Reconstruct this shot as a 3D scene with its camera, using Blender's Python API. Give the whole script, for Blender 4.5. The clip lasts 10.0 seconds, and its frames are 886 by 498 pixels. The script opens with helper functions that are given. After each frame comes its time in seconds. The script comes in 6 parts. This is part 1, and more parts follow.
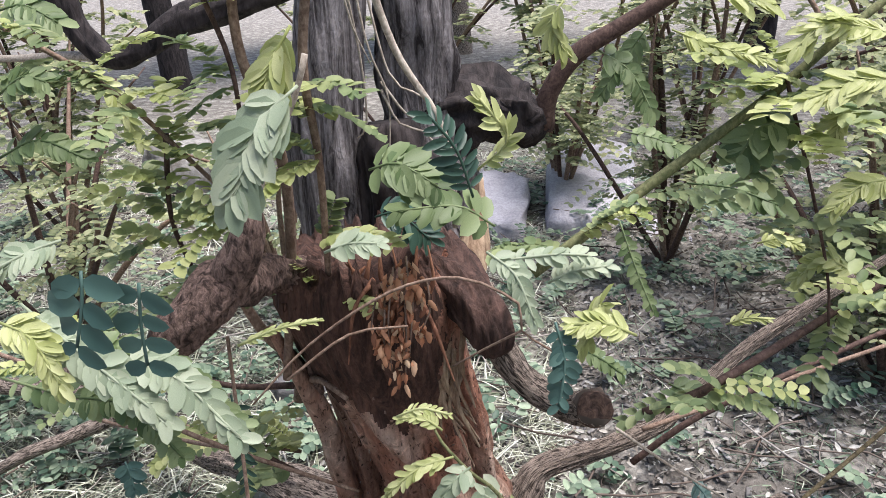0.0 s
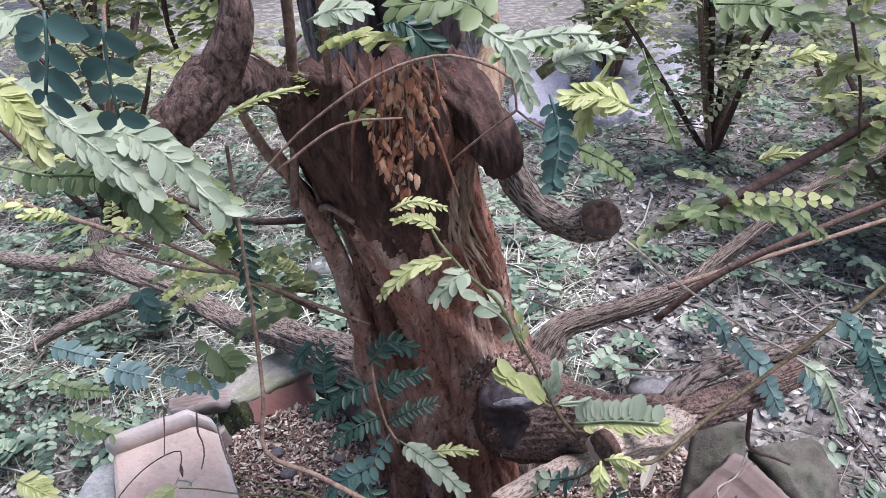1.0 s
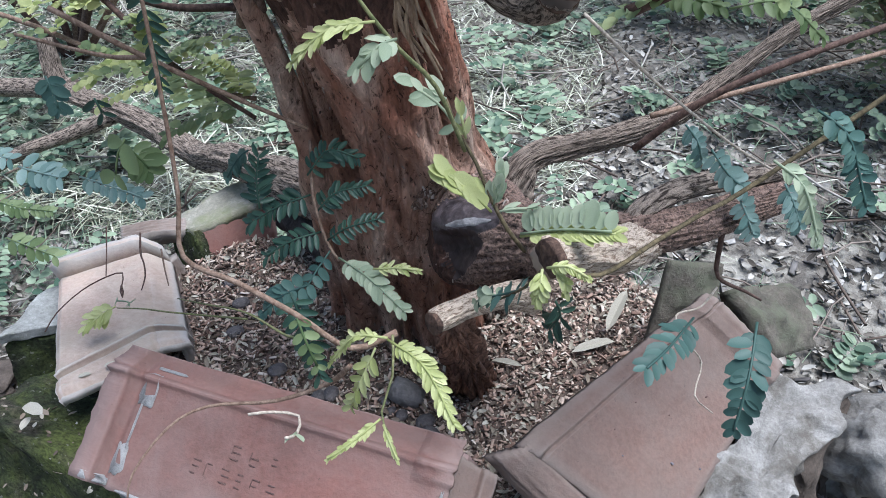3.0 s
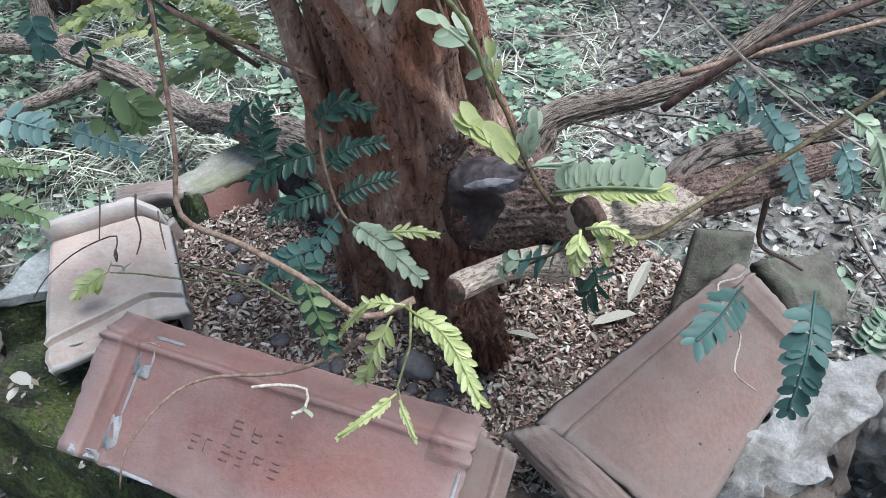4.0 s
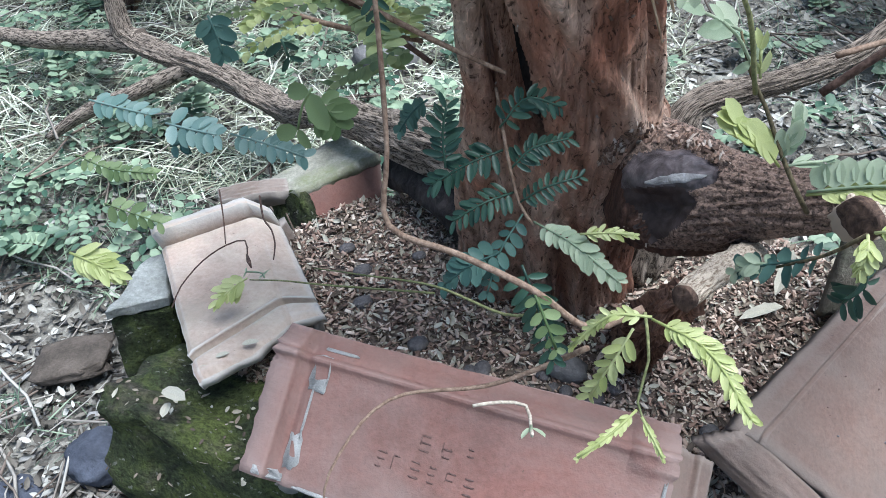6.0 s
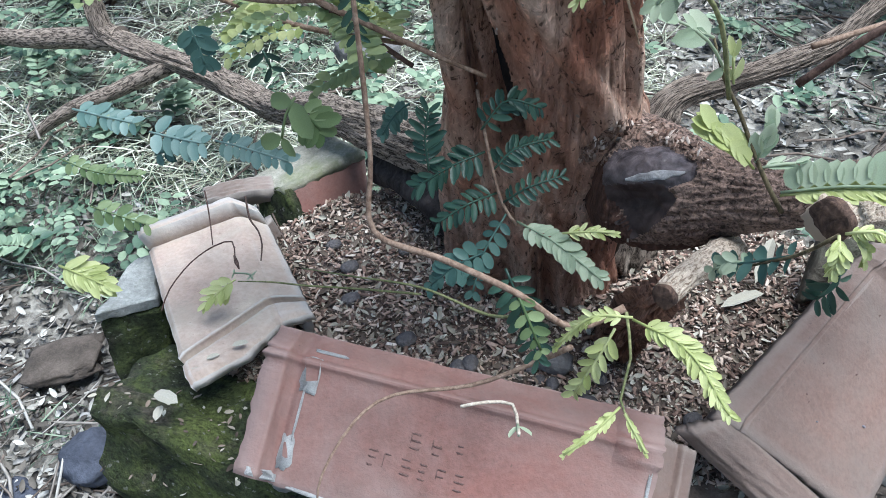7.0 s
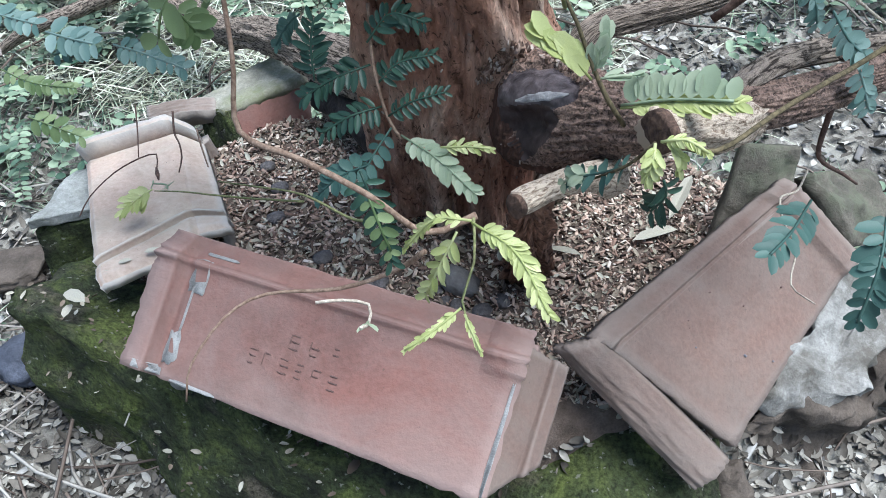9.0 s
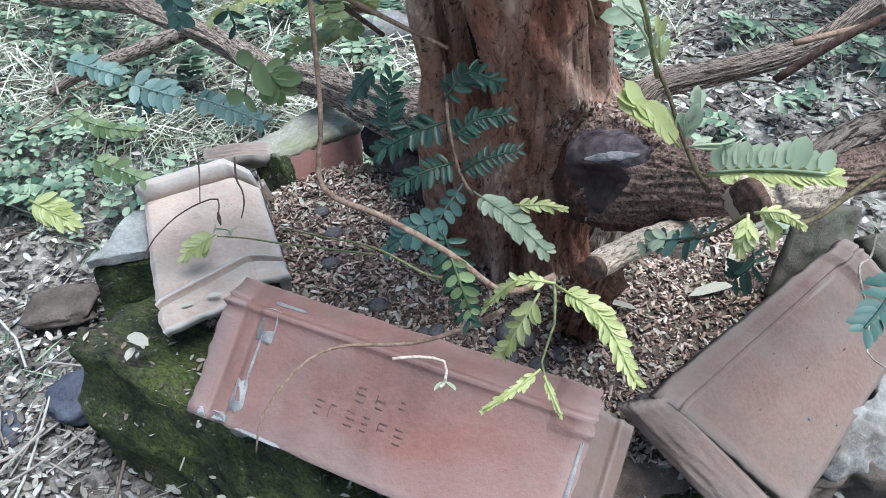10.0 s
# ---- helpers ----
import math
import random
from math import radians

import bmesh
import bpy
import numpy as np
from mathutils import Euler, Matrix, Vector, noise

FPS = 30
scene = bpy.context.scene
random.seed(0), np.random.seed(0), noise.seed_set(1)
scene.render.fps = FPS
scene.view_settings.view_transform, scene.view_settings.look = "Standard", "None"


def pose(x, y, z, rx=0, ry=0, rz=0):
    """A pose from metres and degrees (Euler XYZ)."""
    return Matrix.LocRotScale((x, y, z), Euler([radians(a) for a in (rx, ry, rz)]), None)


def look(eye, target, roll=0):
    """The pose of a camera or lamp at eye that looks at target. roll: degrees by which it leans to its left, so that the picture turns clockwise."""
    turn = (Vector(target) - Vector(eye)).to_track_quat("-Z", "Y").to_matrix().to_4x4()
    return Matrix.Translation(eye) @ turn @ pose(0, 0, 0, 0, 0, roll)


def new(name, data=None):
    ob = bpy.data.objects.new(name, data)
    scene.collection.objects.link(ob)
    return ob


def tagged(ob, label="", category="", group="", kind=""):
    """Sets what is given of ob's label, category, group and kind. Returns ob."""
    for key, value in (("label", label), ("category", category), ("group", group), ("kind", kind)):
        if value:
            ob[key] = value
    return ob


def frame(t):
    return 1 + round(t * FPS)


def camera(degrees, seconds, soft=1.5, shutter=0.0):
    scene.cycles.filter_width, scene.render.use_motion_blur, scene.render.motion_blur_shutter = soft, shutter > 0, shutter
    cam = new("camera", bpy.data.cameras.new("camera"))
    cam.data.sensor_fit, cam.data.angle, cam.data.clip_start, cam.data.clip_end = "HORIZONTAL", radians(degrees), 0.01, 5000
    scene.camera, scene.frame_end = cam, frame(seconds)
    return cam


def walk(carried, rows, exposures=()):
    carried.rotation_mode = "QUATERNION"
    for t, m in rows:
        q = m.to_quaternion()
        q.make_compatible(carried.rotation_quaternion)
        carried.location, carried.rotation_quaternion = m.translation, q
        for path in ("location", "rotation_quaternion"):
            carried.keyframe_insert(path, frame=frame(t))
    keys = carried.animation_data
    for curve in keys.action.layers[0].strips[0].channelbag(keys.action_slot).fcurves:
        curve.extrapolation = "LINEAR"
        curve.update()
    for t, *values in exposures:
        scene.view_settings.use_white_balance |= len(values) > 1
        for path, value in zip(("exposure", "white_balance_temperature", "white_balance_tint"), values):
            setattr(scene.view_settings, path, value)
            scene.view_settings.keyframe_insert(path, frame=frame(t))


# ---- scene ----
cam = camera(58.6, 10.0, soft=0.6)
PATH = [
    (0, (0.108, 0.216, 1.33), (-0.139, 2.053, 0.581), -1.9),
    (0.5, (0.127, 0.182, 1.267), (-0.139, 2.009, 0.497), -1.7),
    (1, (0.154, 0.199, 1.21), (-0.213, 1.94, 0.296), -3.4),
    (1.2, (0.168, 0.208, 1.191), (-0.244, 1.906, 0.218), -3.5),
    (1.5, (0.188, 0.221, 1.158), (-0.224, 1.87, 0.104), -2.8),
    (2, (0.204, 0.227, 1.132), (-0.221, 1.836, 0.023), -2.9),
    (2.5, (0.202, 0.238, 1.115), (-0.2, 1.819, -0.043), -2.5),
    (2.7, (0.205, 0.246, 1.105), (-0.17, 1.826, -0.062), -2.3),
    (3.8, (0.196, 0.286, 1.051), (-0.133, 1.826, -0.182), -1.3),
    (4, (0.173, 0.297, 1.041), (-0.169, 1.83, -0.197), -1.1),
    (4.5, (0.114, 0.295, 1.04), (-0.227, 1.815, -0.213), -1.2),
    (5, (0.048, 0.289, 1.037), (-0.287, 1.808, -0.22), -1.9),
    (5.5, (0.002, 0.302, 1.035), (-0.335, 1.806, -0.24), -2.4),
    (5.7, (-0.014, 0.305, 1.034), (-0.359, 1.81, -0.237), -2.7),
    (6.8, (-0.036, 0.306, 1.058), (-0.356, 1.789, -0.245), -3.4),
    (7, (-0.025, 0.309, 1.061), (-0.332, 1.788, -0.25), -3.4),
    (7.5, (0.005, 0.317, 1.063), (-0.285, 1.79, -0.257), -3.3),
    (8, (0.043, 0.317, 1.065), (-0.222, 1.792, -0.26), -2.8),
    (8.5, (0.09, 0.302, 1.056), (-0.225, 1.747, -0.29), -3.6),
    (9, (0.124, 0.286, 1.039), (-0.21, 1.682, -0.354), -2.0),
    (9.2, (0.12, 0.278, 1.033), (-0.255, 1.663, -0.36), -2.6),
    (9.5, (0.112, 0.268, 1.035), (-0.317, 1.65, -0.345), -2.5),
    (10, (0.066, 0.284, 1.059), (-0.321, 1.73, -0.266), -1.6),
]
walk(cam, [(t, look(eye, target, roll)) for t, eye, target, roll in PATH], ((0.0, 1.2, 6250, 15), (0.6, 1.2, 6100, 23), (1.2, 1.18, 5650, 22), (2.0, 1.17, 5650, 12), (2.7, 1.16, 5600, 10), (5.0, 1.33, 5530, 4), (10.0, 1.37, 5520, 4)))

# ---- world, sun and exposure ----
SUN_ELEV, SUN_TURN = 72.0, 95.0
world = bpy.data.worlds.new("sky")
scene.world = world
world.use_nodes = True
wn = world.node_tree.nodes
sky = wn.new("ShaderNodeTexSky")
sky.sky_type, sky.sun_disc = "NISHITA", False
sky.sun_elevation, sky.sun_rotation = radians(SUN_ELEV), radians(SUN_TURN)
sky.air_density, sky.dust_density = 1.0, 2.5
world.node_tree.links.new(sky.outputs[0], wn["Background"].inputs[0])
wn["Background"].inputs[1].default_value = 0.108
lamp = bpy.data.lights.new("sun", "SUN")
lamp.energy, lamp.angle, lamp.color = 3.3, radians(40), (1.0, 0.95, 0.88)
sun = new("sun", lamp)
sun.matrix_world = pose(0, 0, 6, 90 - SUN_ELEV, 0, 180 - SUN_TURN)


# ---- materials ----
def material(name):
    m = bpy.data.materials.new(name)
    m.use_nodes = True
    m.node_tree.nodes["Principled BSDF"].inputs["Specular IOR Level"].default_value = 0.28
    return m, m.node_tree.nodes, m.node_tree.links, m.node_tree.nodes["Principled BSDF"]


def ramp(nodes, links, source, stops):
    r = nodes.new("ShaderNodeValToRGB")
    while len(r.color_ramp.elements) < len(stops):
        r.color_ramp.elements.new(0.5)
    for el, (at, colour) in zip(r.color_ramp.elements, stops):
        el.position, el.color = at, (*colour, 1)
    links.new(source, r.inputs[0])
    return r.outputs[0]


def noise_tex(nodes, links, scale, detail=6, rough=0.6, stretch=None, space="Object", distort=0.0):
    tc = nodes.new("ShaderNodeTexCoord")
    n = nodes.new("ShaderNodeTexNoise")
    n.inputs["Scale"].default_value, n.inputs["Detail"].default_value = scale, detail
    n.inputs["Roughness"].default_value, n.inputs["Distortion"].default_value = rough, distort
    mp = nodes.new("ShaderNodeMapping")
    if stretch:
        mp.inputs["Scale"].default_value = stretch
    links.new(tc.outputs[space], mp.inputs[0])
    links.new(mp.outputs[0], n.inputs["Vector"])
    return n.outputs["Fac"]


def mix(nodes, links, fac, a, b, mode="MIX"):
    m = nodes.new("ShaderNodeMix")
    m.data_type, m.blend_type = "RGBA", mode
    for slot, v in ((m.inputs["Factor"], fac), (m.inputs["A"], a), (m.inputs["B"], b)):
        if hasattr(v, "links"):
            links.new(v, slot)
        elif isinstance(v, tuple):
            slot.default_value = (*v, 1)
        else:
            slot.default_value = v
    return m.outputs["Result"]


def bump(nodes, links, bsdf, height, strength, distance=0.004):
    b = nodes.new("ShaderNodeBump")
    b.inputs["Strength"].default_value, b.inputs["Distance"].default_value = strength, distance
    links.new(height, b.inputs["Height"])
    links.new(b.outputs[0], bsdf.inputs["Normal"])


def terracotta(name, deep, pale, dust, dust_at=0.55):
    """Fired clay with paler dust films, dark specks and a fine grain."""
    m, n, l, b = material(name)
    big = noise_tex(n, l, 9, 6, 0.6)
    fine = noise_tex(n, l, 160, 4, 0.7)
    film = noise_tex(n, l, 5, 8, 0.7, distort=0.6)
    specks = noise_tex(n, l, 190, 2, 0.5)
    base = ramp(n, l, big, [(0.3, deep), (0.7, pale)])
    grain = ramp(n, l, fine, [(0.34, (0.84, 0.83, 0.82)), (0.64, (1.06, 1.06, 1.06))])
    base = mix(n, l, 1.0, base, grain, "MULTIPLY")
    base = mix(n, l, ramp(n, l, film, [(dust_at - 0.08, (0, 0, 0)), (dust_at + 0.16, (0.75, 0.75, 0.75))]), base, dust)
    base = mix(n, l, ramp(n, l, specks, [(0.72, (0, 0, 0)), (0.77, (0.5, 0.5, 0.5))]), base, (0.06, 0.045, 0.04))
    stain = noise_tex(n, l, 4.2, 7, 0.68, distort=0.4)
    base = mix(n, l, 1.0, base, ramp(n, l, stain, [(0.36, (0.72, 0.7, 0.69)), (0.52, (1.0, 1.0, 1.0)), (0.66, (1.12, 1.06, 1.04))]), "MULTIPLY")
    geo = n.new("ShaderNodeNewGeometry")
    worn = ramp(n, l, geo.outputs["Pointiness"], [(0.515, (0, 0, 0)), (0.58, (0.6, 0.6, 0.6))])
    base = mix(n, l, worn, base, tuple(min(0.5, q * 1.5) for q in dust))
    l.new(base, b.inputs["Base Color"])
    b.inputs["Roughness"].default_value = 0.82
    bump(n, l, b, fine, 0.5, 0.003)
    return m


def bark(name, dark, light, scale=1.0, stretch=(1, 1, 0.22), rough=0.88, strength=0.9, relief=0.006, patch=None, low=0.36, high=0.66, space="Object"):
    """Furrowed bark: long ridges, darker furrows, a fine flaky grain, lichen or bare patches."""
    m, n, l, b = material(name)
    ridges = noise_tex(n, l, 55 * scale, 8, 0.65, stretch, space, distort=0.8)
    flakes = noise_tex(n, l, 190 * scale, 5, 0.6, (1, 1, 0.45), space)
    broad = noise_tex(n, l, 7, 5, 0.6)
    col = ramp(n, l, ridges, [(low, dark), (high, light)])
    col = mix(n, l, 1.0, col, ramp(n, l, flakes, [(0.3, (0.6, 0.57, 0.55)), (0.7, (1.1, 1.1, 1.1))]), "MULTIPLY")
    if patch:
        col = mix(n, l, ramp(n, l, broad, [(0.46, (0, 0, 0)), (0.64, (0.8, 0.8, 0.8))]), col, patch)
    l.new(col, b.inputs["Base Color"])
    b.inputs["Roughness"].default_value = rough
    add = n.new("ShaderNodeMath")
    add.operation = "MULTIPLY_ADD"
    l.new(flakes, add.inputs[0])
    add.inputs[1].default_value = 0.35
    l.new(ridges, add.inputs[2])
    bump(n, l, b, add.outputs[0], strength, relief)
    return m


def old_bark(name):
    """Old thin bark: rust-brown and tan-grey patches, loose plates with dark edges, upright streaks and short cracks."""
    m, n, l, b = material(name)
    broad = noise_tex(n, l, 9, 5, 0.55, (1, 1, 0.4), distort=0.8)
    rust = noise_tex(n, l, 6, 5, 0.6, (1, 1, 0.6))
    streak = noise_tex(n, l, 60, 6, 0.62, (1, 1, 0.16), distort=0.5)
    flake = noise_tex(n, l, 75, 6, 0.7, (1, 1, 0.6), distort=1.6)
    fleck = noise_tex(n, l, 150, 3, 0.5, (1, 1, 0.3))
    col = ramp(n, l, broad, [(0.3, (0.13, 0.058, 0.038)), (0.43, (0.335, 0.178, 0.124)), (0.54, (0.49, 0.325, 0.25)), (0.7, (0.7, 0.58, 0.485))])
    col = mix(n, l, ramp(n, l, rust, [(0.46, (0, 0, 0)), (0.64, (0.8, 0.8, 0.8))]), col, (0.38, 0.155, 0.098))
    col = mix(n, l, 1.0, col, ramp(n, l, streak, [(0.32, (0.42, 0.39, 0.37)), (0.46, (0.96, 0.95, 0.95)), (0.64, (1.25, 1.25, 1.25))]), "MULTIPLY")
    col = mix(n, l, 1.0, col, ramp(n, l, flake, [(0.37, (0.2, 0.17, 0.16)), (0.43, (0.9, 0.9, 0.9)), (0.56, (1.0, 1.0, 1.0)), (0.66, (1.5, 1.5, 1.48))]), "MULTIPLY")
    col = mix(n, l, ramp(n, l, fleck, [(0.66, (0, 0, 0)), (0.72, (0.7, 0.7, 0.7))]), col, (0.03, 0.02, 0.018))
    l.new(col, b.inputs["Base Color"])
    b.inputs["Roughness"].default_value = 0.75
    add = n.new("ShaderNodeMath")
    add.operation = "MULTIPLY_ADD"
    l.new(flake, add.inputs[0])
    add.inputs[1].default_value = 1.3
    l.new(streak, add.inputs[2])
    bump(n, l, b, add.outputs[0], 1.0, 0.009)
    return m


def leaf_mat(name, a, b_, glow=0.35, rough=0.55, island=False):
    """Leaf tissue: colour varies from leaf to leaf; light passes through."""
    m, n, l, b = material(name)
    if island:
        src = n.new("ShaderNodeNewGeometry").outputs["Random Per Island"]
    else:
        src = n.new("ShaderNodeObjectInfo").outputs["Random"]
    col = ramp(n, l, src, [(0.0, a), (1.0, b_)])
    vein = noise_tex(n, l, 60, 4, 0.6)
    col = mix(n, l, 1.0, col, ramp(n, l, vein, [(0.3, (0.78, 0.8, 0.75)), (0.7, (1.05, 1.05, 1.0))]), "MULTIPLY")
    l.new(col, b.inputs["Base Color"])
    b.inputs["Roughness"].default_value = rough
    tr = n.new("ShaderNodeBsdfTranslucent")
    l.new(col, tr.inputs["Color"])
    ms = n.new("ShaderNodeMixShader")
    ms.inputs[0].default_value = glow
    out = n["Material Output"]
    l.new(b.outputs[0], ms.inputs[1])
    l.new(tr.outputs[0], ms.inputs[2])
    l.new(ms.outputs[0], out.inputs["Surface"])
    return m


def rocky(name, dark, light, scale=14, spot=None, spot_at=0.58, rough=0.9, relief=0.006):
    m, n, l, b = material(name)
    big = noise_tex(n, l, scale, 8, 0.65)
    fine = noise_tex(n, l, scale * 11, 5, 0.7)
    col = ramp(n, l, big, [(0.3, dark), (0.72, light)])
    col = mix(n, l, 1.0, col, ramp(n, l, fine, [(0.3, (0.66, 0.66, 0.66)), (0.7, (1.1, 1.1, 1.1))]), "MULTIPLY")
    if spot:
        patch = noise_tex(n, l, scale * 0.6, 7, 0.7)
        col = mix(n, l, ramp(n, l, patch, [(spot_at - 0.06, (0, 0, 0)), (spot_at + 0.08, (0.95, 0.95, 0.95))]), col, spot)
    l.new(col, b.inputs["Base Color"])
    b.inputs["Roughness"].default_value = rough
    bump(n, l, b, fine, 0.6, relief)
    return m


def mossy(name):
    """Old wet stone: black-brown body, olive moss cushions, pale lichen specks, a rough grain."""
    m, n, l, b = material(name)
    big = noise_tex(n, l, 12, 7, 0.65, distort=0.5)
    earth = noise_tex(n, l, 8, 6, 0.65)
    tuft = noise_tex(n, l, 150, 5, 0.7)
    specks = noise_tex(n, l, 110, 3, 0.5)
    col = ramp(n, l, big, [(0.34, (0.02, 0.022, 0.017)), (0.48, (0.056, 0.07, 0.03)), (0.64, (0.115, 0.14, 0.04))])
    col = mix(n, l, ramp(n, l, earth, [(0.54, (0, 0, 0)), (0.66, (0.8, 0.8, 0.8))]), col, (0.12, 0.1, 0.08))
    col = mix(n, l, 1.0, col, ramp(n, l, tuft, [(0.34, (0.35, 0.35, 0.35)), (0.6, (1.25, 1.25, 1.25))]), "MULTIPLY")
    col = mix(n, l, ramp(n, l, specks, [(0.65, (0, 0, 0)), (0.7, (0.8, 0.8, 0.8))]), col, (0.24, 0.24, 0.2))
    l.new(col, b.inputs["Base Color"])
    b.inputs["Roughness"].default_value = 0.95
    bump(n, l, b, tuft, 1.0, 0.012)
    return m


def island_mat(name, stops, rough=0.85, grain=70):
    """For joined loose pieces: each piece takes its own tone."""
    m, n, l, b = material(name)
    src = n.new("ShaderNodeNewGeometry").outputs["Random Per Island"]
    col = ramp(n, l, src, stops)
    fine = noise_tex(n, l, grain, 4, 0.6)
    col = mix(n, l, 1.0, col, ramp(n, l, fine, [(0.3, (0.7, 0.7, 0.7)), (0.7, (1.1, 1.1, 1.1))]), "MULTIPLY")
    l.new(col, b.inputs["Base Color"])
    b.inputs["Roughness"].default_value = rough
    return m


CLAY_RED = terracotta("red_clay", (0.168, 0.079, 0.066), (0.19, 0.106, 0.092), (0.178, 0.132, 0.121), 0.46)
CLAY_PALE = terracotta("pale_clay", (0.4, 0.3, 0.25), (0.48, 0.385, 0.33), (0.45, 0.41, 0.35), 0.46)
CLAY_GREY = terracotta("greyed_clay", (0.135, 0.088, 0.074), (0.16, 0.112, 0.095), (0.148, 0.122, 0.108), 0.5)
CLAY_BROKEN_SHADED = terracotta("broken_clay", (0.15, 0.105, 0.085), (0.24, 0.185, 0.16), (0.21, 0.19, 0.175), 0.46)
MORTAR = rocky("mortar", (0.24, 0.235, 0.235), (0.43, 0.43, 0.43), 70)
STAMP = rocky("stamp_shadow", (0.11, 0.065, 0.058), (0.16, 0.1, 0.09), 60)
SHEEN = rocky("dried_sap", (0.2, 0.195, 0.205), (0.5, 0.49, 0.5), 45)
DUST_BLUE = rocky("bluish_dust", (0.15, 0.14, 0.16), (0.24, 0.225, 0.25), 60)
BARK_RED = old_bark("red_brown_bark")
BARK_BROWN = bark("brown_bark", (0.035, 0.022, 0.018), (0.27, 0.185, 0.155), 2.4, (1, 1, 0.6), strength=1.0, relief=0.006, low=0.38, high=0.64)
BARK_LIMB = bark("limb_bark", (0.045, 0.034, 0.028), (0.42, 0.35, 0.295), 3.8, (1, 0.3, 1), strength=1.0, relief=0.007, low=0.42, high=0.57, space="UV")
BARK_PALE = bark("pale_limb_bark", (0.2, 0.14, 0.1), (0.68, 0.58, 0.48), 4.6, (1, 0.4, 1), strength=1.0, relief=0.005, low=0.38, high=0.54, space="UV")
BARE_RED_SHADED = bark("shaded_bare_red_wood", (0.028, 0.016, 0.013), (0.14, 0.075, 0.057), 1.4, (1, 1, 0.14), strength=0.9, relief=0.006, low=0.36, high=0.68)
WOOD_GREY = bark("weathered_wood", (0.035, 0.03, 0.032), (0.34, 0.32, 0.33), 1.3, (1, 1, 0.08), strength=1.0, relief=0.01, low=0.4, high=0.62)
WOOD_DARK = bark("dark_wood_and_shade", (0.008, 0.007, 0.008), (0.06, 0.05, 0.05), 0.8, (1, 1, 0.2), strength=0.7)
WOOD_CUT = bark("cut_wood", (0.035, 0.022, 0.018), (0.15, 0.095, 0.072), 1.5, (1, 1, 1), strength=0.6)
SCAR = bark("scar_wood", (0.035, 0.03, 0.034), (0.16, 0.135, 0.145), 0.9, (1, 1, 1), rough=0.3, strength=0.45, relief=0.004, low=0.36, high=0.72)
BARK_COLLAR = bark("collar_bark", (0.045, 0.03, 0.025), (0.36, 0.25, 0.205), 3.2, (1, 1, 1.4), rough=0.55, strength=1.0, relief=0.006, low=0.38, high=0.58)
SCAR_SHADE = bark("scar_hollow_shade", (0.02, 0.014, 0.015), (0.075, 0.055, 0.055), 0.6, (1, 1, 1), rough=0.6, strength=0.5, relief=0.004)
FLUTED = bark("fluted_red_bark", (0.06, 0.03, 0.022), (0.34, 0.19, 0.135), 1.3, (1, 1, 0.14), strength=1.0, relief=0.007, low=0.38, high=0.62)
BARE_DARK = bark("dark_stripped_wood", (0.03, 0.018, 0.015), (0.12, 0.07, 0.058), 1.2, (1, 1, 0.2), strength=0.9, relief=0.007, low=0.36, high=0.7)
FRAYED = bark("frayed_bark", (0.12, 0.05, 0.03), (0.4, 0.2, 0.125), 1.2, (1, 1, 0.15), strength=0.5)
FRAYED_PALE = bark("pale_splinters", (0.22, 0.14, 0.09), (0.52, 0.4, 0.28), 1.2, (1, 1, 0.15), strength=0.5)
TWIG = bark("twig_bark", (0.14, 0.09, 0.065), (0.3, 0.22, 0.17), 2.0, (1, 1, 1), strength=0.4, relief=0.002)
TWIG_GREEN = bark("green_twig", (0.1, 0.12, 0.05), (0.24, 0.24, 0.12), 2.0, (1, 1, 1), strength=0.3, relief=0.002)
TWIG_OLIVE = bark("olive_twig", (0.05, 0.042, 0.024), (0.16, 0.13, 0.075), 2.0, (1, 1, 1), strength=0.4, relief=0.002)
TWIG_DARK = bark("dark_twig", (0.05, 0.03, 0.025), (0.13, 0.085, 0.07), 2.0, (1, 1, 1), strength=0.4, relief=0.002)
TWIG_PALE = bark("dry_pale_twig", (0.28, 0.24, 0.2), (0.52, 0.47, 0.4), 2.0, (1, 1, 1), strength=0.3, relief=0.002)
SOIL = rocky("soil", (0.075, 0.056, 0.046), (0.21, 0.16, 0.135), 30, relief=0.01)
GROUND = rocky("litter_ground", (0.1, 0.09, 0.08), (0.27, 0.25, 0.225), 22, (0.36, 0.345, 0.31), 0.54, relief=0.012)
MOSS = mossy("mossy_stone")
STONE_WHITE = rocky("pale_stone", (0.15, 0.142, 0.132), (0.38, 0.37, 0.355), 20, (0.1, 0.09, 0.078), 0.55)
STONE_PALE = rocky("worn_pale_stone", (0.2, 0.2, 0.19), (0.46, 0.47, 0.45), 16, (0.14, 0.145, 0.11), 0.56)
STONE_TOP = rocky("lichened_clay", (0.2, 0.19, 0.155), (0.44, 0.425, 0.36), 20, (0.19, 0.2, 0.12), 0.54)
STONE_LILAC = rocky("lilac_stone", (0.33, 0.32, 0.36), (0.52, 0.51, 0.56), 8)
STONE_BROWN = rocky("brown_stone", (0.05, 0.04, 0.033), (0.16, 0.13, 0.11), 18)
STONE_GREY = rocky("grey_stone", (0.11, 0.105, 0.105), (0.27, 0.26, 0.265), 12)
SLAB_CLAY = rocky("mottled_dark_clay", (0.05, 0.047, 0.038), (0.17, 0.15, 0.125), 22, (0.1, 0.105, 0.075), 0.54)
STONE_DARK = rocky("dark_slate", (0.042, 0.047, 0.066), (0.115, 0.125, 0.165), 14)
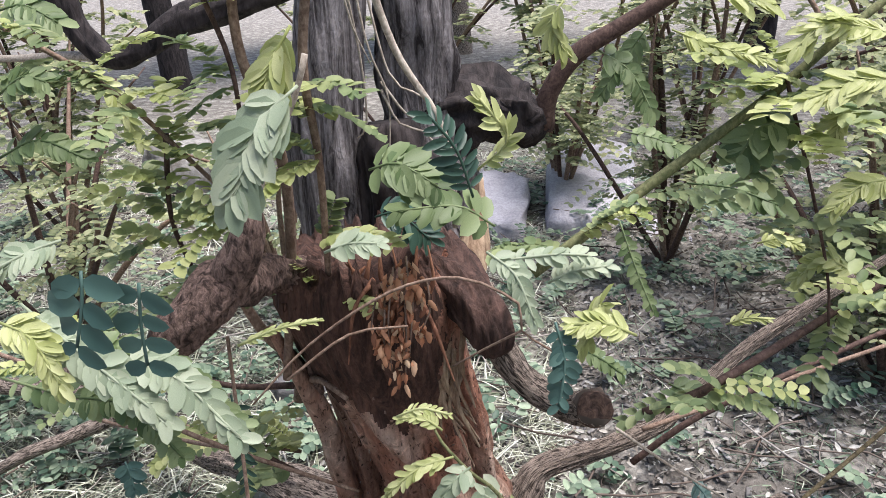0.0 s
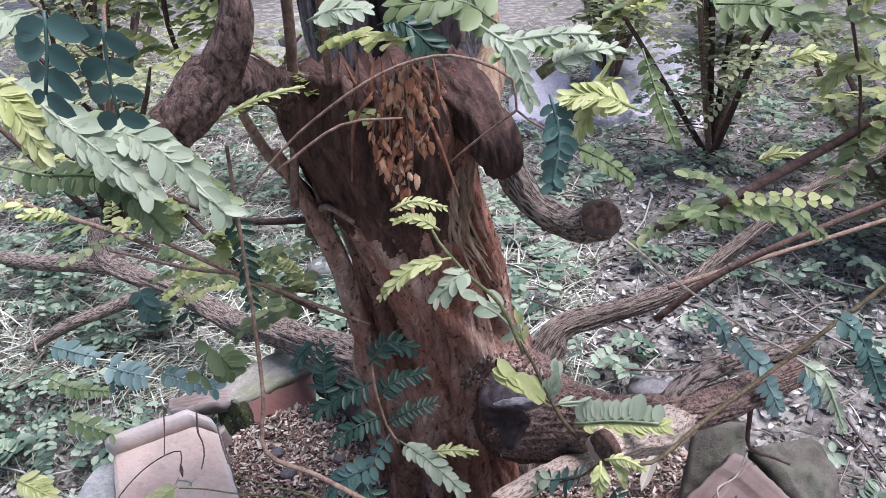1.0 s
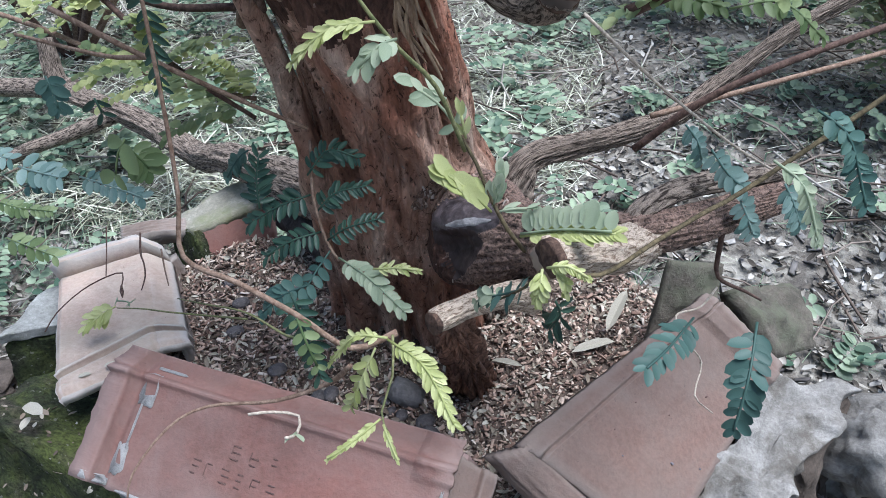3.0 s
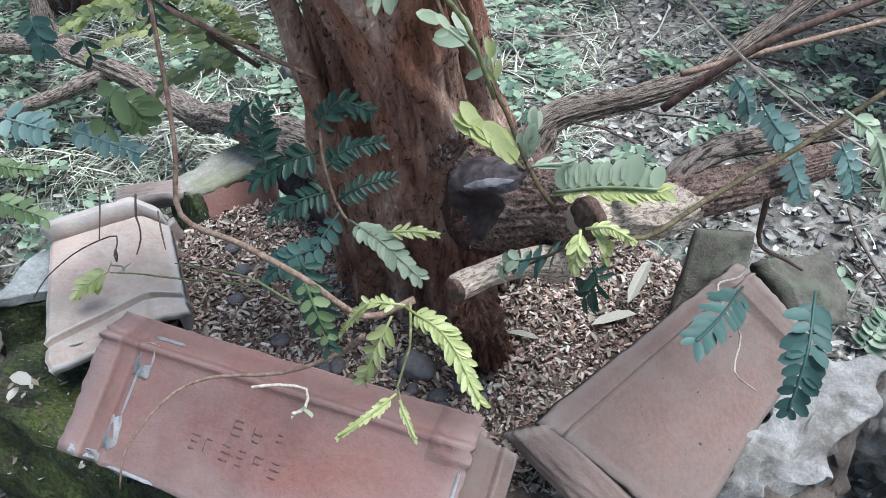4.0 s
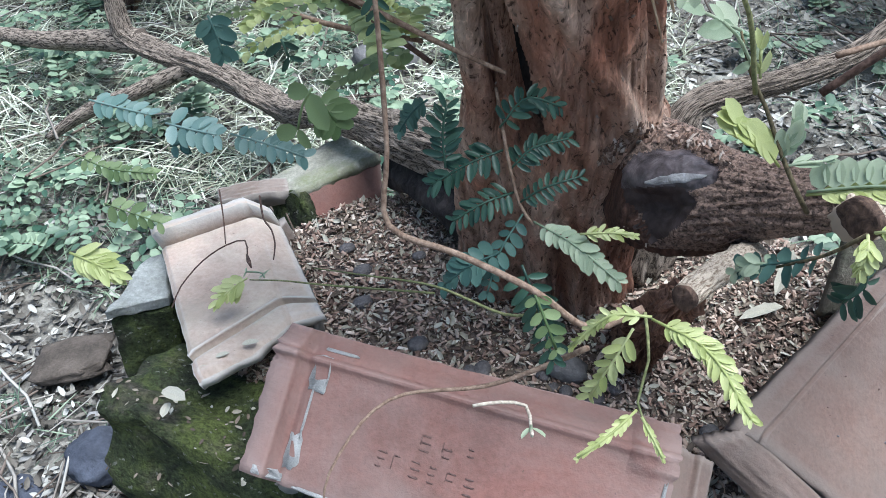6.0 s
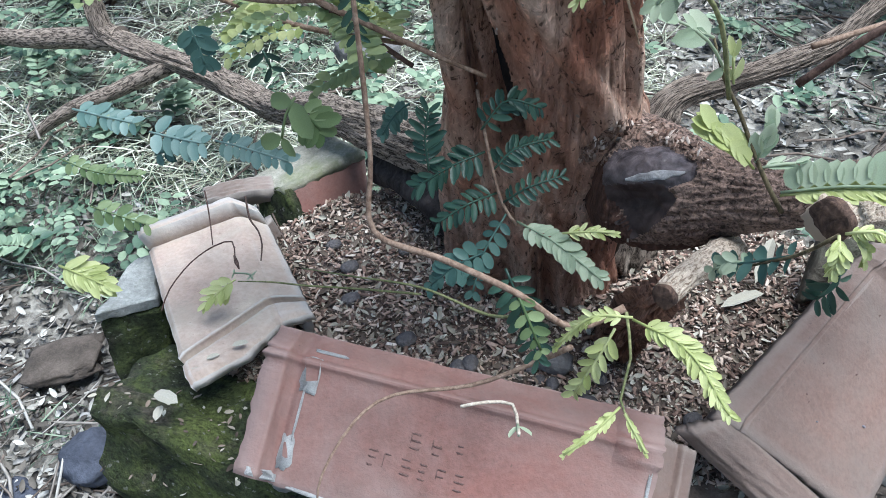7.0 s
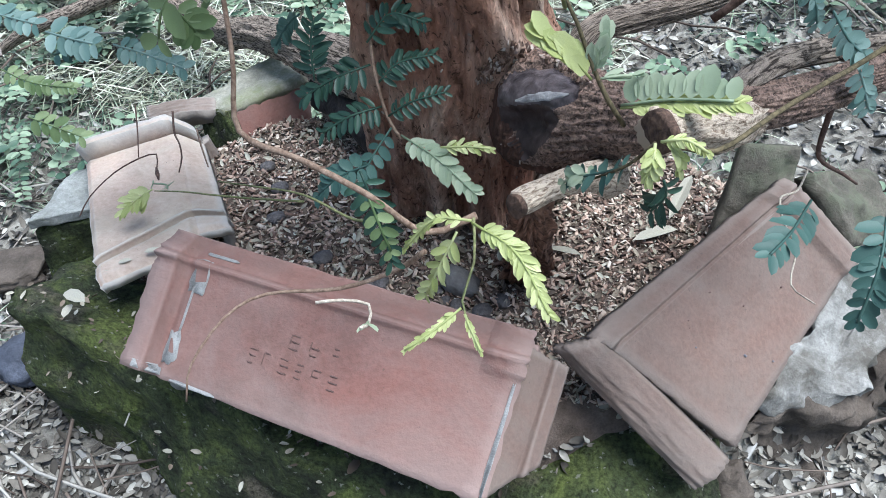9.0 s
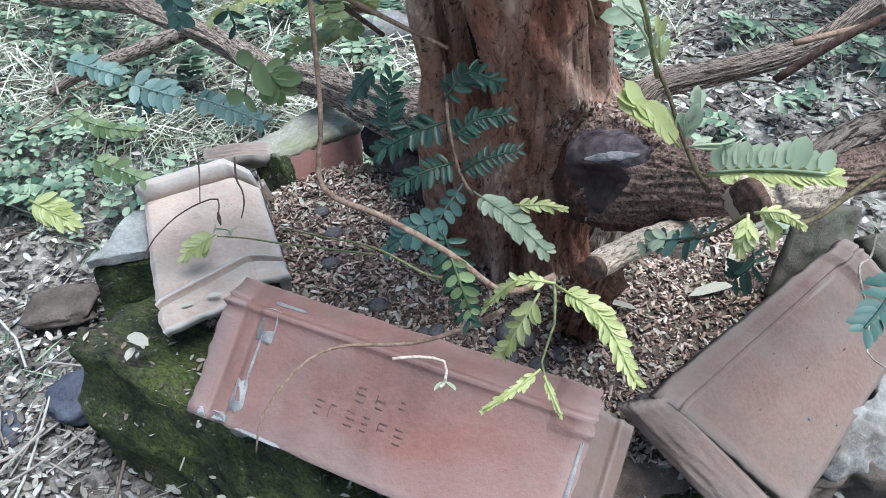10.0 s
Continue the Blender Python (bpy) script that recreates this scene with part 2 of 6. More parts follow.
PEBBLE = rocky("pebble", (0.07, 0.065, 0.07), (0.22, 0.2, 0.2), 30)
LEAF = {
    "dark": leaf_mat("dark_leaf", (0.024, 0.054, 0.044), (0.055, 0.108, 0.08), 0.2, 0.35),
    "blue": leaf_mat("blue_green_leaf", (0.05, 0.105, 0.1), (0.105, 0.185, 0.165), 0.3, 0.45),
    "teal": leaf_mat("wilted_teal_leaf", (0.035, 0.075, 0.07), (0.07, 0.13, 0.12), 0.25, 0.5),
    # pale blue holds the sky's sheen on green leaves
    "ice": leaf_mat("sky_sheen_leaf", (0.13, 0.22, 0.21), (0.27, 0.37, 0.36), 0.3, 0.4),
    "mid": leaf_mat("green_leaf", (0.1, 0.155, 0.065), (0.28, 0.345, 0.185), 0.4, 0.45),
    "pale": leaf_mat("pale_leaf", (0.29, 0.36, 0.26), (0.47, 0.52, 0.4), 0.4, 0.5),
    "lime": leaf_mat("lime_leaf", (0.36, 0.4, 0.15), (0.6, 0.62, 0.34), 0.4, 0.5),
}
LEAF_NEAR = leaf_mat("near_leaves", (0.14, 0.2, 0.1), (0.38, 0.43, 0.22), 0.4, 0.45, island=True)
LEAF_YELLOW = leaf_mat("yellow_leaves", (0.3, 0.36, 0.12), (0.66, 0.68, 0.36), 0.45, 0.5, island=True)
LEAF_FAR = leaf_mat("far_leaves", (0.17, 0.215, 0.12), (0.52, 0.53, 0.32), 0.45, 0.5, island=True)
LEAF_GROUND = leaf_mat("groundcover_leaf", (0.045, 0.095, 0.07), (0.34, 0.42, 0.31), 0.3, 0.4, island=True)
LITTER = island_mat("ground_litter", [(0.0, (0.035, 0.03, 0.026)), (0.4, (0.155, 0.138, 0.12)), (0.78, (0.31, 0.29, 0.26)), (1.0, (0.52, 0.51, 0.48))])
DRY = island_mat("dry_leaves", [(0.0, (0.05, 0.038, 0.03)), (0.4, (0.21, 0.165, 0.13)), (0.78, (0.36, 0.33, 0.265)), (1.0, (0.52, 0.5, 0.43))])
CHIPS = island_mat("bark_chips", [(0.0, (0.065, 0.042, 0.034)), (0.35, (0.27, 0.178, 0.142)), (0.7, (0.46, 0.345, 0.28)), (0.9, (0.56, 0.46, 0.39)), (1.0, (0.68, 0.6, 0.53))])
STICKS = island_mat("fallen_sticks", [(0.0, (0.05, 0.036, 0.03)), (0.5, (0.16, 0.125, 0.105)), (1.0, (0.42, 0.4, 0.37))])
FLAKES = island_mat("loose_bark", [(0.0, (0.05, 0.03, 0.024)), (0.5, (0.19, 0.12, 0.092)), (0.85, (0.32, 0.24, 0.2)), (1.0, (0.48, 0.42, 0.38))])
STRAW = island_mat("straw", [(0.0, (0.1, 0.108, 0.07)), (0.5, (0.33, 0.345, 0.26)), (1.0, (0.66, 0.69, 0.59))])
GRAVEL = island_mat("gravel_bits", [(0.0, (0.07, 0.065, 0.065)), (0.6, (0.2, 0.19, 0.185)), (1.0, (0.42, 0.41, 0.4))])
DEAD_LEAF = island_mat("dead_leaf_paper", [(0.0, (0.28, 0.26, 0.21)), (1.0, (0.45, 0.43, 0.37))])
WITHERED = island_mat("withered_leaf", [(0.0, (0.14, 0.06, 0.035)), (0.35, (0.38, 0.16, 0.085)), (0.75, (0.5, 0.26, 0.15)), (1.0, (0.58, 0.42, 0.28))])


# ---- helpers for meshes ----
def thing(name, label, category, group="", kind=""):
    return tagged(new(name), label, category, group, kind)


def finish(name, bm, mat, smooth=True):
    me = bpy.data.meshes.new(name)
    bmesh.ops.recalc_face_normals(bm, faces=bm.faces)
    for f in bm.faces:
        f.smooth = smooth
    bm.to_mesh(me)
    bm.free()
    me.materials.append(mat)
    return me


def part(name, bm, mat, parent, label="", smooth=True):
    ob = new(name, finish(name, bm, mat, smooth))
    ob.parent = parent
    if label:
        ob["label"] = label
    return ob


def spline(points, step):
    """Points of a smooth curve through the given ones, about step apart."""
    p = [Vector(q) for q in points]
    ext = [p[0] * 2 - p[1]] + p + [p[-1] * 2 - p[-2]]
    out, where = [], []
    for i in range(1, len(ext) - 2):
        a, b, c, d = ext[i - 1:i + 3]
        k = max(1, math.ceil((c - b).length / step))
        for j in range(k):
            t = j / k
            out.append(0.5 * (2 * b + (c - a) * t + (2 * a - 5 * b + 4 * c - d) * t * t + (3 * b - a - 3 * c + d) * t ** 3))
            where.append(i - 1 + t)
    out.append(p[-1])
    where.append(len(p) - 1)
    return out, where


def tube(bm, points, radii, segs=10, step=0.02, lump=0.0, ridge=0.0, seed=0, freq=14.0, flat=1.0):
    """A branch along a smooth curve: radius by point, uneven and ridged."""
    path, where = spline(points, step)
    layer = bm.loops.layers.uv.verify()
    run = [0.0]
    for p, q in zip(path, path[1:]):
        run.append(run[-1] + (q - p).length)
    around = 2 * math.pi * max(radii)
    side = None
    rings = []
    for i, (q, w) in enumerate(zip(path, where)):
        ahead = (path[min(i + 1, len(path) - 1)] - path[max(i - 1, 0)]).normalized()
        if side is None:
            side = ahead.cross(Vector((0.3, 0.2, 1)) if abs(ahead.z) < 0.9 else Vector((1, 0.2, 0))).normalized()
        side = (side - ahead * side.dot(ahead)).normalized()
        up = ahead.cross(side)
        k = min(int(w), len(radii) - 2)
        r0 = radii[k] + (radii[k + 1] - radii[k]) * (w - k)
        ring = []
        for s in range(segs):
            a = 2 * math.pi * s / segs
            c, d = math.cos(a), math.sin(a)
            r = r0
            if lump:
                r *= 1 + lump * noise.noise(q * freq + Vector((c, d, seed)) * 0.9)
            if ridge:
                r *= 1 + ridge * (abs(noise.noise(Vector((c * 3.2, d * 3.2, w * 0.9 + seed * 7.3)))) * 2 - 0.55) + ridge * 0.5 * noise.noise(Vector((c * 8, d * 8, w * 3 + seed)))
            ring.append(bm.verts.new(q + side * (c * r) + up * (d * r * flat)))
        rings.append(ring)
    for i, (a, b) in enumerate(zip(rings, rings[1:])):
        for s in range(segs):
            f = bm.faces.new((a[s], a[(s + 1) % segs], b[(s + 1) % segs], b[s]))
            for loop, (du, dv) in zip(f.loops, ((0, 0), (1, 0), (1, 1), (0, 1))):
                loop[layer].uv = ((s + du) / segs * around, run[i + dv])
    bm.faces.new(rings[0][::-1])
    bm.faces.new(rings[-1])
    return rings


def limb(name, parent, points, radii, mat, label="", **kw):
    bm = bmesh.new()
    tube(bm, points, radii, **kw)
    return part(name, bm, mat, parent, label)


def rock_mesh(size, seed, rough=0.22, sub=3, freq=2.2, boxy=0.0):
    """A rock about the origin: a worn, lumpy block."""
    bm = bmesh.new()
    bmesh.ops.create_icosphere(bm, subdivisions=sub, radius=1.0)
    for v in bm.verts:
        p = v.co.normalized()
        if boxy:
            m = max(abs(p.x), abs(p.y), abs(p.z))
            p = p.lerp(p / m * 0.86, boxy)
        d = 1 + rough * noise.noise(p * freq + Vector((seed * 3.1, seed, 0))) + rough * 0.5 * noise.noise(p * freq * 3 + Vector((0, seed, 5)))
        v.co = Vector((p.x * size[0], p.y * size[1], p.z * size[2])) * d
    return bm


def stone(name, place, size, seed, mat, label, category="stone", turn=(0, 0, 0), group="", **kw):
    bm = rock_mesh(size, seed, **kw)
    bm.transform(pose(0, 0, 0, *turn))
    ob = new(name, finish(name, bm, mat))
    ob.location = place
    return tagged(ob, label, category, group)


def quad_map(a, b, c, d):
    """Places on a four-cornered panel: u from a to b, v from a to d, h off its face."""
    a, b, c, d = (Vector(q) for q in (a, b, c, d))
    n = ((b - a).normalized()).cross((d - a).normalized()).normalized()
    if n.z < 0:
        n = -n
    return lambda u, v, h: a.lerp(b, u).lerp(d.lerp(c, u), v) + n * h


def clay_panel(at, us, vs, height, thick, wear=0.0015, seed=0, cut=None):
    """A fired clay panel with its raised rims: height(u, v) gives the outer face; it is thick all over."""
    bm = bmesh.new()
    outer, inner = [], []
    for u in us:
        ro, ri = [], []
        for v in vs:
            j = noise.noise(Vector((u * 9, v * 7, seed))) * wear
            e = 0.0
            if u in (us[0], us[-1]) or v in (vs[0], vs[-1]):
                e = noise.noise(Vector((u * 30, v * 30, seed + 4))) * 0.012
            uu, vv = u + (e if u in (us[0], us[-1]) else 0), v + (e * 1.6 if v in (vs[0], vs[-1]) else 0)
            if cut:
                uu, vv = cut(uu, vv)
            h = height(u, v)
            ro.append(bm.verts.new(at(uu, vv, h + j)))
            ri.append(bm.verts.new(at(uu, vv, min(h, 0.003) * 1.0 - thick + j)))
        outer.append(ro)
        inner.append(ri)
    nu, nv = len(us), len(vs)
    for i in range(nu - 1):
        for j in range(nv - 1):
            bm.faces.new((outer[i][j], outer[i + 1][j], outer[i + 1][j + 1], outer[i][j + 1]))
            bm.faces.new((inner[i][j + 1], inner[i + 1][j + 1], inner[i + 1][j], inner[i][j]))
    for i in range(nu - 1):
        bm.faces.new((outer[i][0], inner[i][0], inner[i + 1][0], outer[i + 1][0]))
        bm.faces.new((outer[i + 1][-1], inner[i + 1][-1], inner[i][-1], outer[i][-1]))
    for j in range(nv - 1):
        bm.faces.new((outer[0][j + 1], inner[0][j + 1], inner[0][j], outer[0][j]))
        bm.faces.new((outer[-1][j], inner[-1][j], inner[-1][j + 1], outer[-1][j + 1]))
    return bm


def steps(*stops):
    """Stations from 0 to 1, closer together about each stop."""
    s = {0.0, 1.0}
    s.update(i / 18 for i in range(19))
    for q in stops:
        s.update(min(1, max(0, q + d)) for d in (-0.022, -0.008, 0.008, 0.022))
    return sorted(s)


def block(top, bottom, seed, rough=0.006, n=7):
    """A rough block between a four-cornered top and bottom."""
    bm = bmesh.new()
    bmesh.ops.create_cube(bm, size=1.0)
    bmesh.ops.subdivide_edges(bm, edges=bm.edges[:], cuts=n, use_grid_fill=True)
    tops, lows = [Vector(q) for q in top], [Vector(q) for q in bottom]
    for v in bm.verts:
        u, w, h = v.co.x + 0.5, v.co.y + 0.5, v.co.z + 0.5
        pin = 0.04 * ((u in (0, 1)) + (w in (0, 1)) + (h in (0, 1)) - 1)
        u, w, h = (q + (0.5 - q) * max(0, pin) for q in (u, w, h))
        q = tops[0].lerp(tops[1], u).lerp(tops[3].lerp(tops[2], u), w)
        p = lows[0].lerp(lows[1], u).lerp(lows[3].lerp(lows[2], u), w)
        q = p.lerp(q, h)
        v.co = q + Vector((noise.noise(q * 28 + Vector((seed, 0, 0))), noise.noise(q * 28 + Vector((0, seed, 9))), noise.noise(q * 28 + Vector((5, 0, seed))))) * rough
    return bm


def smooth_step(a, b, x):
    t = min(1, max(0, (x - a) / (b - a)))
    return t * t * (3 - 2 * t)


def scatter(name, verts, faces, mats, mat, label, category="", parent=None):
    """One joined mesh of many loose pieces: a small base shape laid at each of the matrices."""
    base = np.array(verts, float)
    ms = np.array([[list(r) for r in m] for m in mats], float)
    pts = np.einsum("nij,vj->nvi", ms[:, :3, :3], base) + ms[:, None, :3, 3]
    count, k = len(ms), len(base)
    fs = [tuple(int(i) + n * k for i in f) for n in range(count) for f in faces]
    me = bpy.data.meshes.new(name)
    me.from_pydata(pts.reshape(-1, 3).tolist(), [], fs)
    me.materials.append(mat)
    for p in me.polygons:
        p.use_smooth = True
    ob = new(name, me)
    if parent:
        ob.parent = parent
    return tagged(ob, label, category, kind="stuff")


# a small oval leaf, folded along its rib; a chip; a blade
LEAF_V = [(0, 0, 0), (0.24, 0.22, 0.05), (0.0, 0.28, -0.03), (-0.24, 0.22, 0.05), (0.29, 0.55, 0.05), (0, 0.6, -0.05), (-0.29, 0.55, 0.05), (0.2, 0.85, 0.0), (0, 0.88, -0.07), (-0.2, 0.85, 0.0), (0, 1.0, -0.1)]
LEAF_F = [(0, 1, 2), (0, 2, 3), (1, 4, 5, 2), (2, 5, 6, 3), (4, 7, 8, 5), (5, 8, 9, 6), (7, 10, 8), (8, 10, 9)]
CHIP_V = [(-0.5, -0.16, 0), (0.42, -0.2, 0.02), (0.55, 0.12, 0.05), (-0.4, 0.2, 0.03), (-0.36, -0.1, 0.07), (0.34, -0.12, 0.1), (0.44, 0.06, 0.11), (-0.3, 0.13, 0.09)]
CHIP_F = [(3, 2, 1, 0), (4, 5, 6, 7), (0, 1, 5, 4), (1, 2, 6, 5), (2, 3, 7, 6), (3, 0, 4, 7)]
CURL_V = [(0, 0, 0), (0.2, 0.2, 0.16), (0, 0.25, 0.02), (-0.2, 0.2, 0.14), (0.24, 0.55, 0.2), (0, 0.6, 0.03), (-0.22, 0.55, 0.17), (0.12, 0.9, 0.22), (-0.1, 0.9, 0.2), (0, 1.02, 0.26)]
CURL_F = [(0, 1, 2), (0, 2, 3), (1, 4, 5, 2), (2, 5, 6, 3), (4, 7, 5), (5, 7, 8), (5, 8, 6), (7, 9, 8)]
BLADE_V = [(-0.014, 0, 0), (0.014, 0, 0), (0.016, 0.35, 0.06), (-0.016, 0.35, 0.06), (0.012, 0.7, 0.07), (-0.012, 0.7, 0.07), (0, 1, 0.02)]
BLADE_F = [(0, 1, 2, 3), (3, 2, 4, 5), (5, 4, 6)]

STICK_V = [(0.012 * c, q, z + 0.012 * d) for q, z in ((0.0, 0.0), (0.3, 0.03), (0.62, 0.01), (1.0, 0.05)) for c, d in ((1, 0), (0, 1), (-1, 0), (0, -1))]
STICK_V = [(x + (0.05 if 4 <= i < 8 else 0.02 if 8 <= i < 12 else 0.0), y, z) for i, (x, y, z) in enumerate(STICK_V)]
STICK_F = [(4 * r + k, 4 * r + (k + 1) % 4, 4 * r + 4 + (k + 1) % 4, 4 * r + 4 + k) for r in range(3) for k in range(4)]


def leaf_mesh(name, mat):
    me = bpy.data.meshes.new(name)
    me.from_pydata(LEAF_V, [], LEAF_F)
    me.materials.append(mat)
    for p in me.polygons:
        p.use_smooth = True
    return me


LEAFLET = {tone: leaf_mesh("leaflet", m) for tone, m in LEAF.items()}
dice = random.Random(7)


def compound_leaf(parent, a, b, c, pairs, length, tone, spread=68, width=None, sag=0.2, face=(0, -0.55, 0.83), dense=1.6, trim=0.86, sides=(-1, 1), calm=1.0):
    """A feather leaf: a thin rib through a, b, c with leaflets in pairs along it."""
    if width is None:
        width = {"dark": 0.58, "lime": 0.66, "pale": 0.86}.get(tone, 0.95)
        if tone == "dark":
            dense *= 1.2
    if tone == "lime":
        dense, spread, sag = dense * 1.45, min(spread, 44), sag * 0.4
    if tone == "pale" and spread < 80:
        spread = min(spread, 52)
    pairs, length = max(pairs, round(pairs * dense)) if pairs > 2 else pairs, length * trim
    path, _ = spline([a, b, c], max(0.006, (Vector(a) - Vector(c)).length / 14))
    bm = bmesh.new()
    tube(bm, path[::2] + ([path[-1]] if len(path) % 2 == 0 else []), [0.0013] * (len(path[::2]) + (len(path) % 2 == 0)), segs=5, step=0.02)
    rib = part("compound_leaf", bm, LEAF[tone], parent)
    count = len(path) - 1
    for i in range(pairs):
        t = 0.12 + 0.86 * i / max(1, pairs - 1)
        k = min(count - 1, int(t * count))
        q = path[k].lerp(path[k + 1], t * count - k)
        ahead = (path[k + 1] - path[k]).normalized()
        up = Vector(face)
        up = (up - ahead * up.dot(ahead)).normalized()
        side = ahead.cross(up)
        for s in sides:
            ang = radians(spread - 22 * t * calm + dice.uniform(-15, 15) * calm)
            way = (ahead * math.cos(ang) + side * (s * math.sin(ang)) + up * dice.uniform(-0.3, 0.18) * calm - Vector((0, 0, sag * dice.uniform(0.3, 1.2)))).normalized()
            ny = way
            nz = (up + Vector((dice.uniform(-0.28, 0.28), dice.uniform(-0.25, 0.25), 0)) * calm).normalized()
            nx = ny.cross(nz).normalized()
            nz = nx.cross(ny)
            size = length * (0.72 + 0.28 * math.sin(math.pi * min(1, t * 0.8 + 0.2))) * dice.uniform(0.74, 1.14)
            ob = new("leaflet", LEAFLET[tone])
            ob.parent = rib
            m = Matrix((nx * size * width, ny * size, nz * size)).transposed().to_4x4()
            ob.matrix_basis = Matrix.Translation(q) @ m
    return rib


def leaf_cloud(rng, origin, spread, count, length, flat=0.6):
    """Poses of loose leaves about a place."""
    out = []
    for _ in range(count):
        q = Vector(origin) + Vector((rng.gauss(0, spread[0]), rng.gauss(0, spread[1]), rng.gauss(0, spread[2])))
        s = length * rng.uniform(0.6, 1.25)
        out.append(Matrix.Translation(q) @ Euler((rng.uniform(-flat, flat), rng.uniform(-flat, flat), rng.uniform(0, 6.28))).to_matrix().to_4x4() @ Matrix.Diagonal((s, s, s, 1)))
    return out


def feather_poses(rng, a, way, reach, pairs, length):
    """Poses of the leaflets of a far feather leaf."""
    out = []
    way = Vector(way).normalized()
    side = way.cross(Vector((0, 0, 1))).normalized()
    for i in range(pairs):
        t = (i + 1) / pairs
        q = Vector(a) + way * (reach * t) - Vector((0, 0, 0.35 * reach * t * t))
        for s in (-1, 1):
            y = (side * s + way * 0.5 + Vector((0, 0, rng.uniform(-0.5, 0.1)))).normalized()
            z = Vector((rng.uniform(-0.3, 0.3), rng.uniform(-0.5, 0.1), 1)).normalized()
            x = y.cross(z).normalized()
            z = x.cross(y)
            k = length * rng.uniform(0.8, 1.15)
            out.append(Matrix.Translation(q) @ Matrix((x * k, y * k, z * k)).transposed().to_4x4())
    return out


# ---- the ground ----
def ground_height(x, y):
    d = math.hypot((x + 0.07) / 0.5, (y - 1.15) / 0.34)
    back = 0.13 * smooth_step(1.1, 1.9, y) + 0.06 * smooth_step(0.1, 0.6, x) * smooth_step(0.9, 1.4, y)
    far = -0.05 * smooth_step(2.5, 6, y)
    base = back + far + 0.035 * noise.noise(Vector((x * 1.3, y * 1.3, 0))) + 0.012 * noise.noise(Vector((x * 6, y * 6, 3)))
    bed = 0.215 + 0.012 * noise.noise(Vector((x * 7, y * 7, 9)))
    k = 1 - smooth_step(0.92, 1.3, d)
    return base * (1 - k) + bed * k


def ground_mesh():
    near = [i * 0.035 for i in range(-60, 61)]
    far = [2.1 * 1.22 ** i for i in range(1, 26)]
    xs = [-f for f in reversed(far)] + near + far
    ys = [q + 1.2 for q in xs]
    bm = bmesh.new()
    grid = [[bm.verts.new((x, y, ground_height(x, y))) for y in ys] for x in xs]
    for i in range(len(xs) - 1):
        for j in range(len(ys) - 1):
            bm.faces.new((grid[i][j], grid[i + 1][j], grid[i + 1][j + 1], grid[i][j + 1]))
    return bm


ground = tagged(new("ground", finish("ground", ground_mesh(), GROUND)), "bare earth under leaf litter and pale straw", "ground", kind="structure")


def bed_mesh():
    bm = bmesh.new()
    rings = []
    for r in range(1, 22):
        ring = []
        for s in range(64):
            a = 2 * math.pi * s / 64
            x, y = -0.07 + 0.54 * r / 21 * math.cos(a), 1.15 + 0.42 * r / 21 * math.sin(a)
            z = ground_height(x, y) + 0.006 - 0.012 * smooth_step(0.9, 1.0, r / 21)
            ring.append(bm.verts.new((x, y, z)))
        rings.append(ring)
    mid = bm.verts.new((-0.07, 1.15, 0.22))
    for s in range(64):
        bm.faces.new((mid, rings[0][s], rings[0][(s + 1) % 64]))
    for a, b in zip(rings, rings[1:]):
        for s in range(64):
            bm.faces.new((a[s], b[s], b[(s + 1) % 64], a[(s + 1) % 64]))
    return bm


tagged(new("soil_bed", finish("soil_bed", bed_mesh(), SOIL)), "dark crumbly soil of the raised bed round the tree", "soil", kind="structure")

def ribbon(points, width, seed):
    """A torn strip of bark, curled across its width."""
    path, _ = spline(points, 0.008)
    bm = bmesh.new()
    rows = []
    for i, q in enumerate(path):
        ahead = (path[min(i + 1, len(path) - 1)] - path[max(i - 1, 0)]).normalized()
        side = ahead.cross(Vector((0.2, -1, 0.1))).normalized()
        out = side.cross(ahead)
        t = i / max(1, len(path) - 1)
        w = width * (1 - 0.75 * t) * (1 + 0.5 * noise.noise(Vector((seed, t * 6, 0))))
        rows.append([bm.verts.new(q + side * (k * w) + out * (0.4 * w * (1 - k * k)) + out * z) for z in (0.0, 0.0016) for k in (-1, 0, 1)])
    for a, b in zip(rows, rows[1:]):
        for i, j in ((0, 1), (1, 2), (2, 5), (5, 4), (4, 3), (3, 0)):
            bm.faces.new((a[i], a[j], b[j], b[i]))
    return bm


# ---- the tree ----
tree = thing("tree", "old leaning tree with reddish furrowed bark and sawn limbs", "tree")

TRUNK = [  # height, centre x, centre y, half width, half depth
    (0.12, -0.06, 1.27, 0.155, 0.145), (0.2, -0.068, 1.265, 0.142, 0.14), (0.28, -0.072, 1.252, 0.132, 0.13), (0.36, -0.075, 1.236, 0.132, 0.128),
    (0.46, -0.07, 1.216, 0.136, 0.13), (0.54, -0.06, 1.198, 0.134, 0.128), (0.62, -0.058, 1.176, 0.122, 0.118), (0.7, -0.06, 1.15, 0.113, 0.112),
    (0.78, -0.068, 1.118, 0.108, 0.11), (0.86, -0.08, 1.085, 0.115, 0.112), (0.93, -0.09, 1.065, 0.118, 0.11), (0.985, -0.092, 1.055, 0.105, 0.1)]


def trunk_at(z):
    for a, b in zip(TRUNK, TRUNK[1:]):
        if z <= b[0]:
            t = (z - a[0]) / (b[0] - a[0])
            return [p + (q - p) * t for p, q in zip(a, b)]
    return list(TRUNK[-1])


def groove(theta, centre, half, depth, power=2):
    d = abs((theta - centre + math.pi) % (2 * math.pi) - math.pi) / half
    return depth * max(0, 1 - d ** power) ** 1.5 if d < 1 else 0


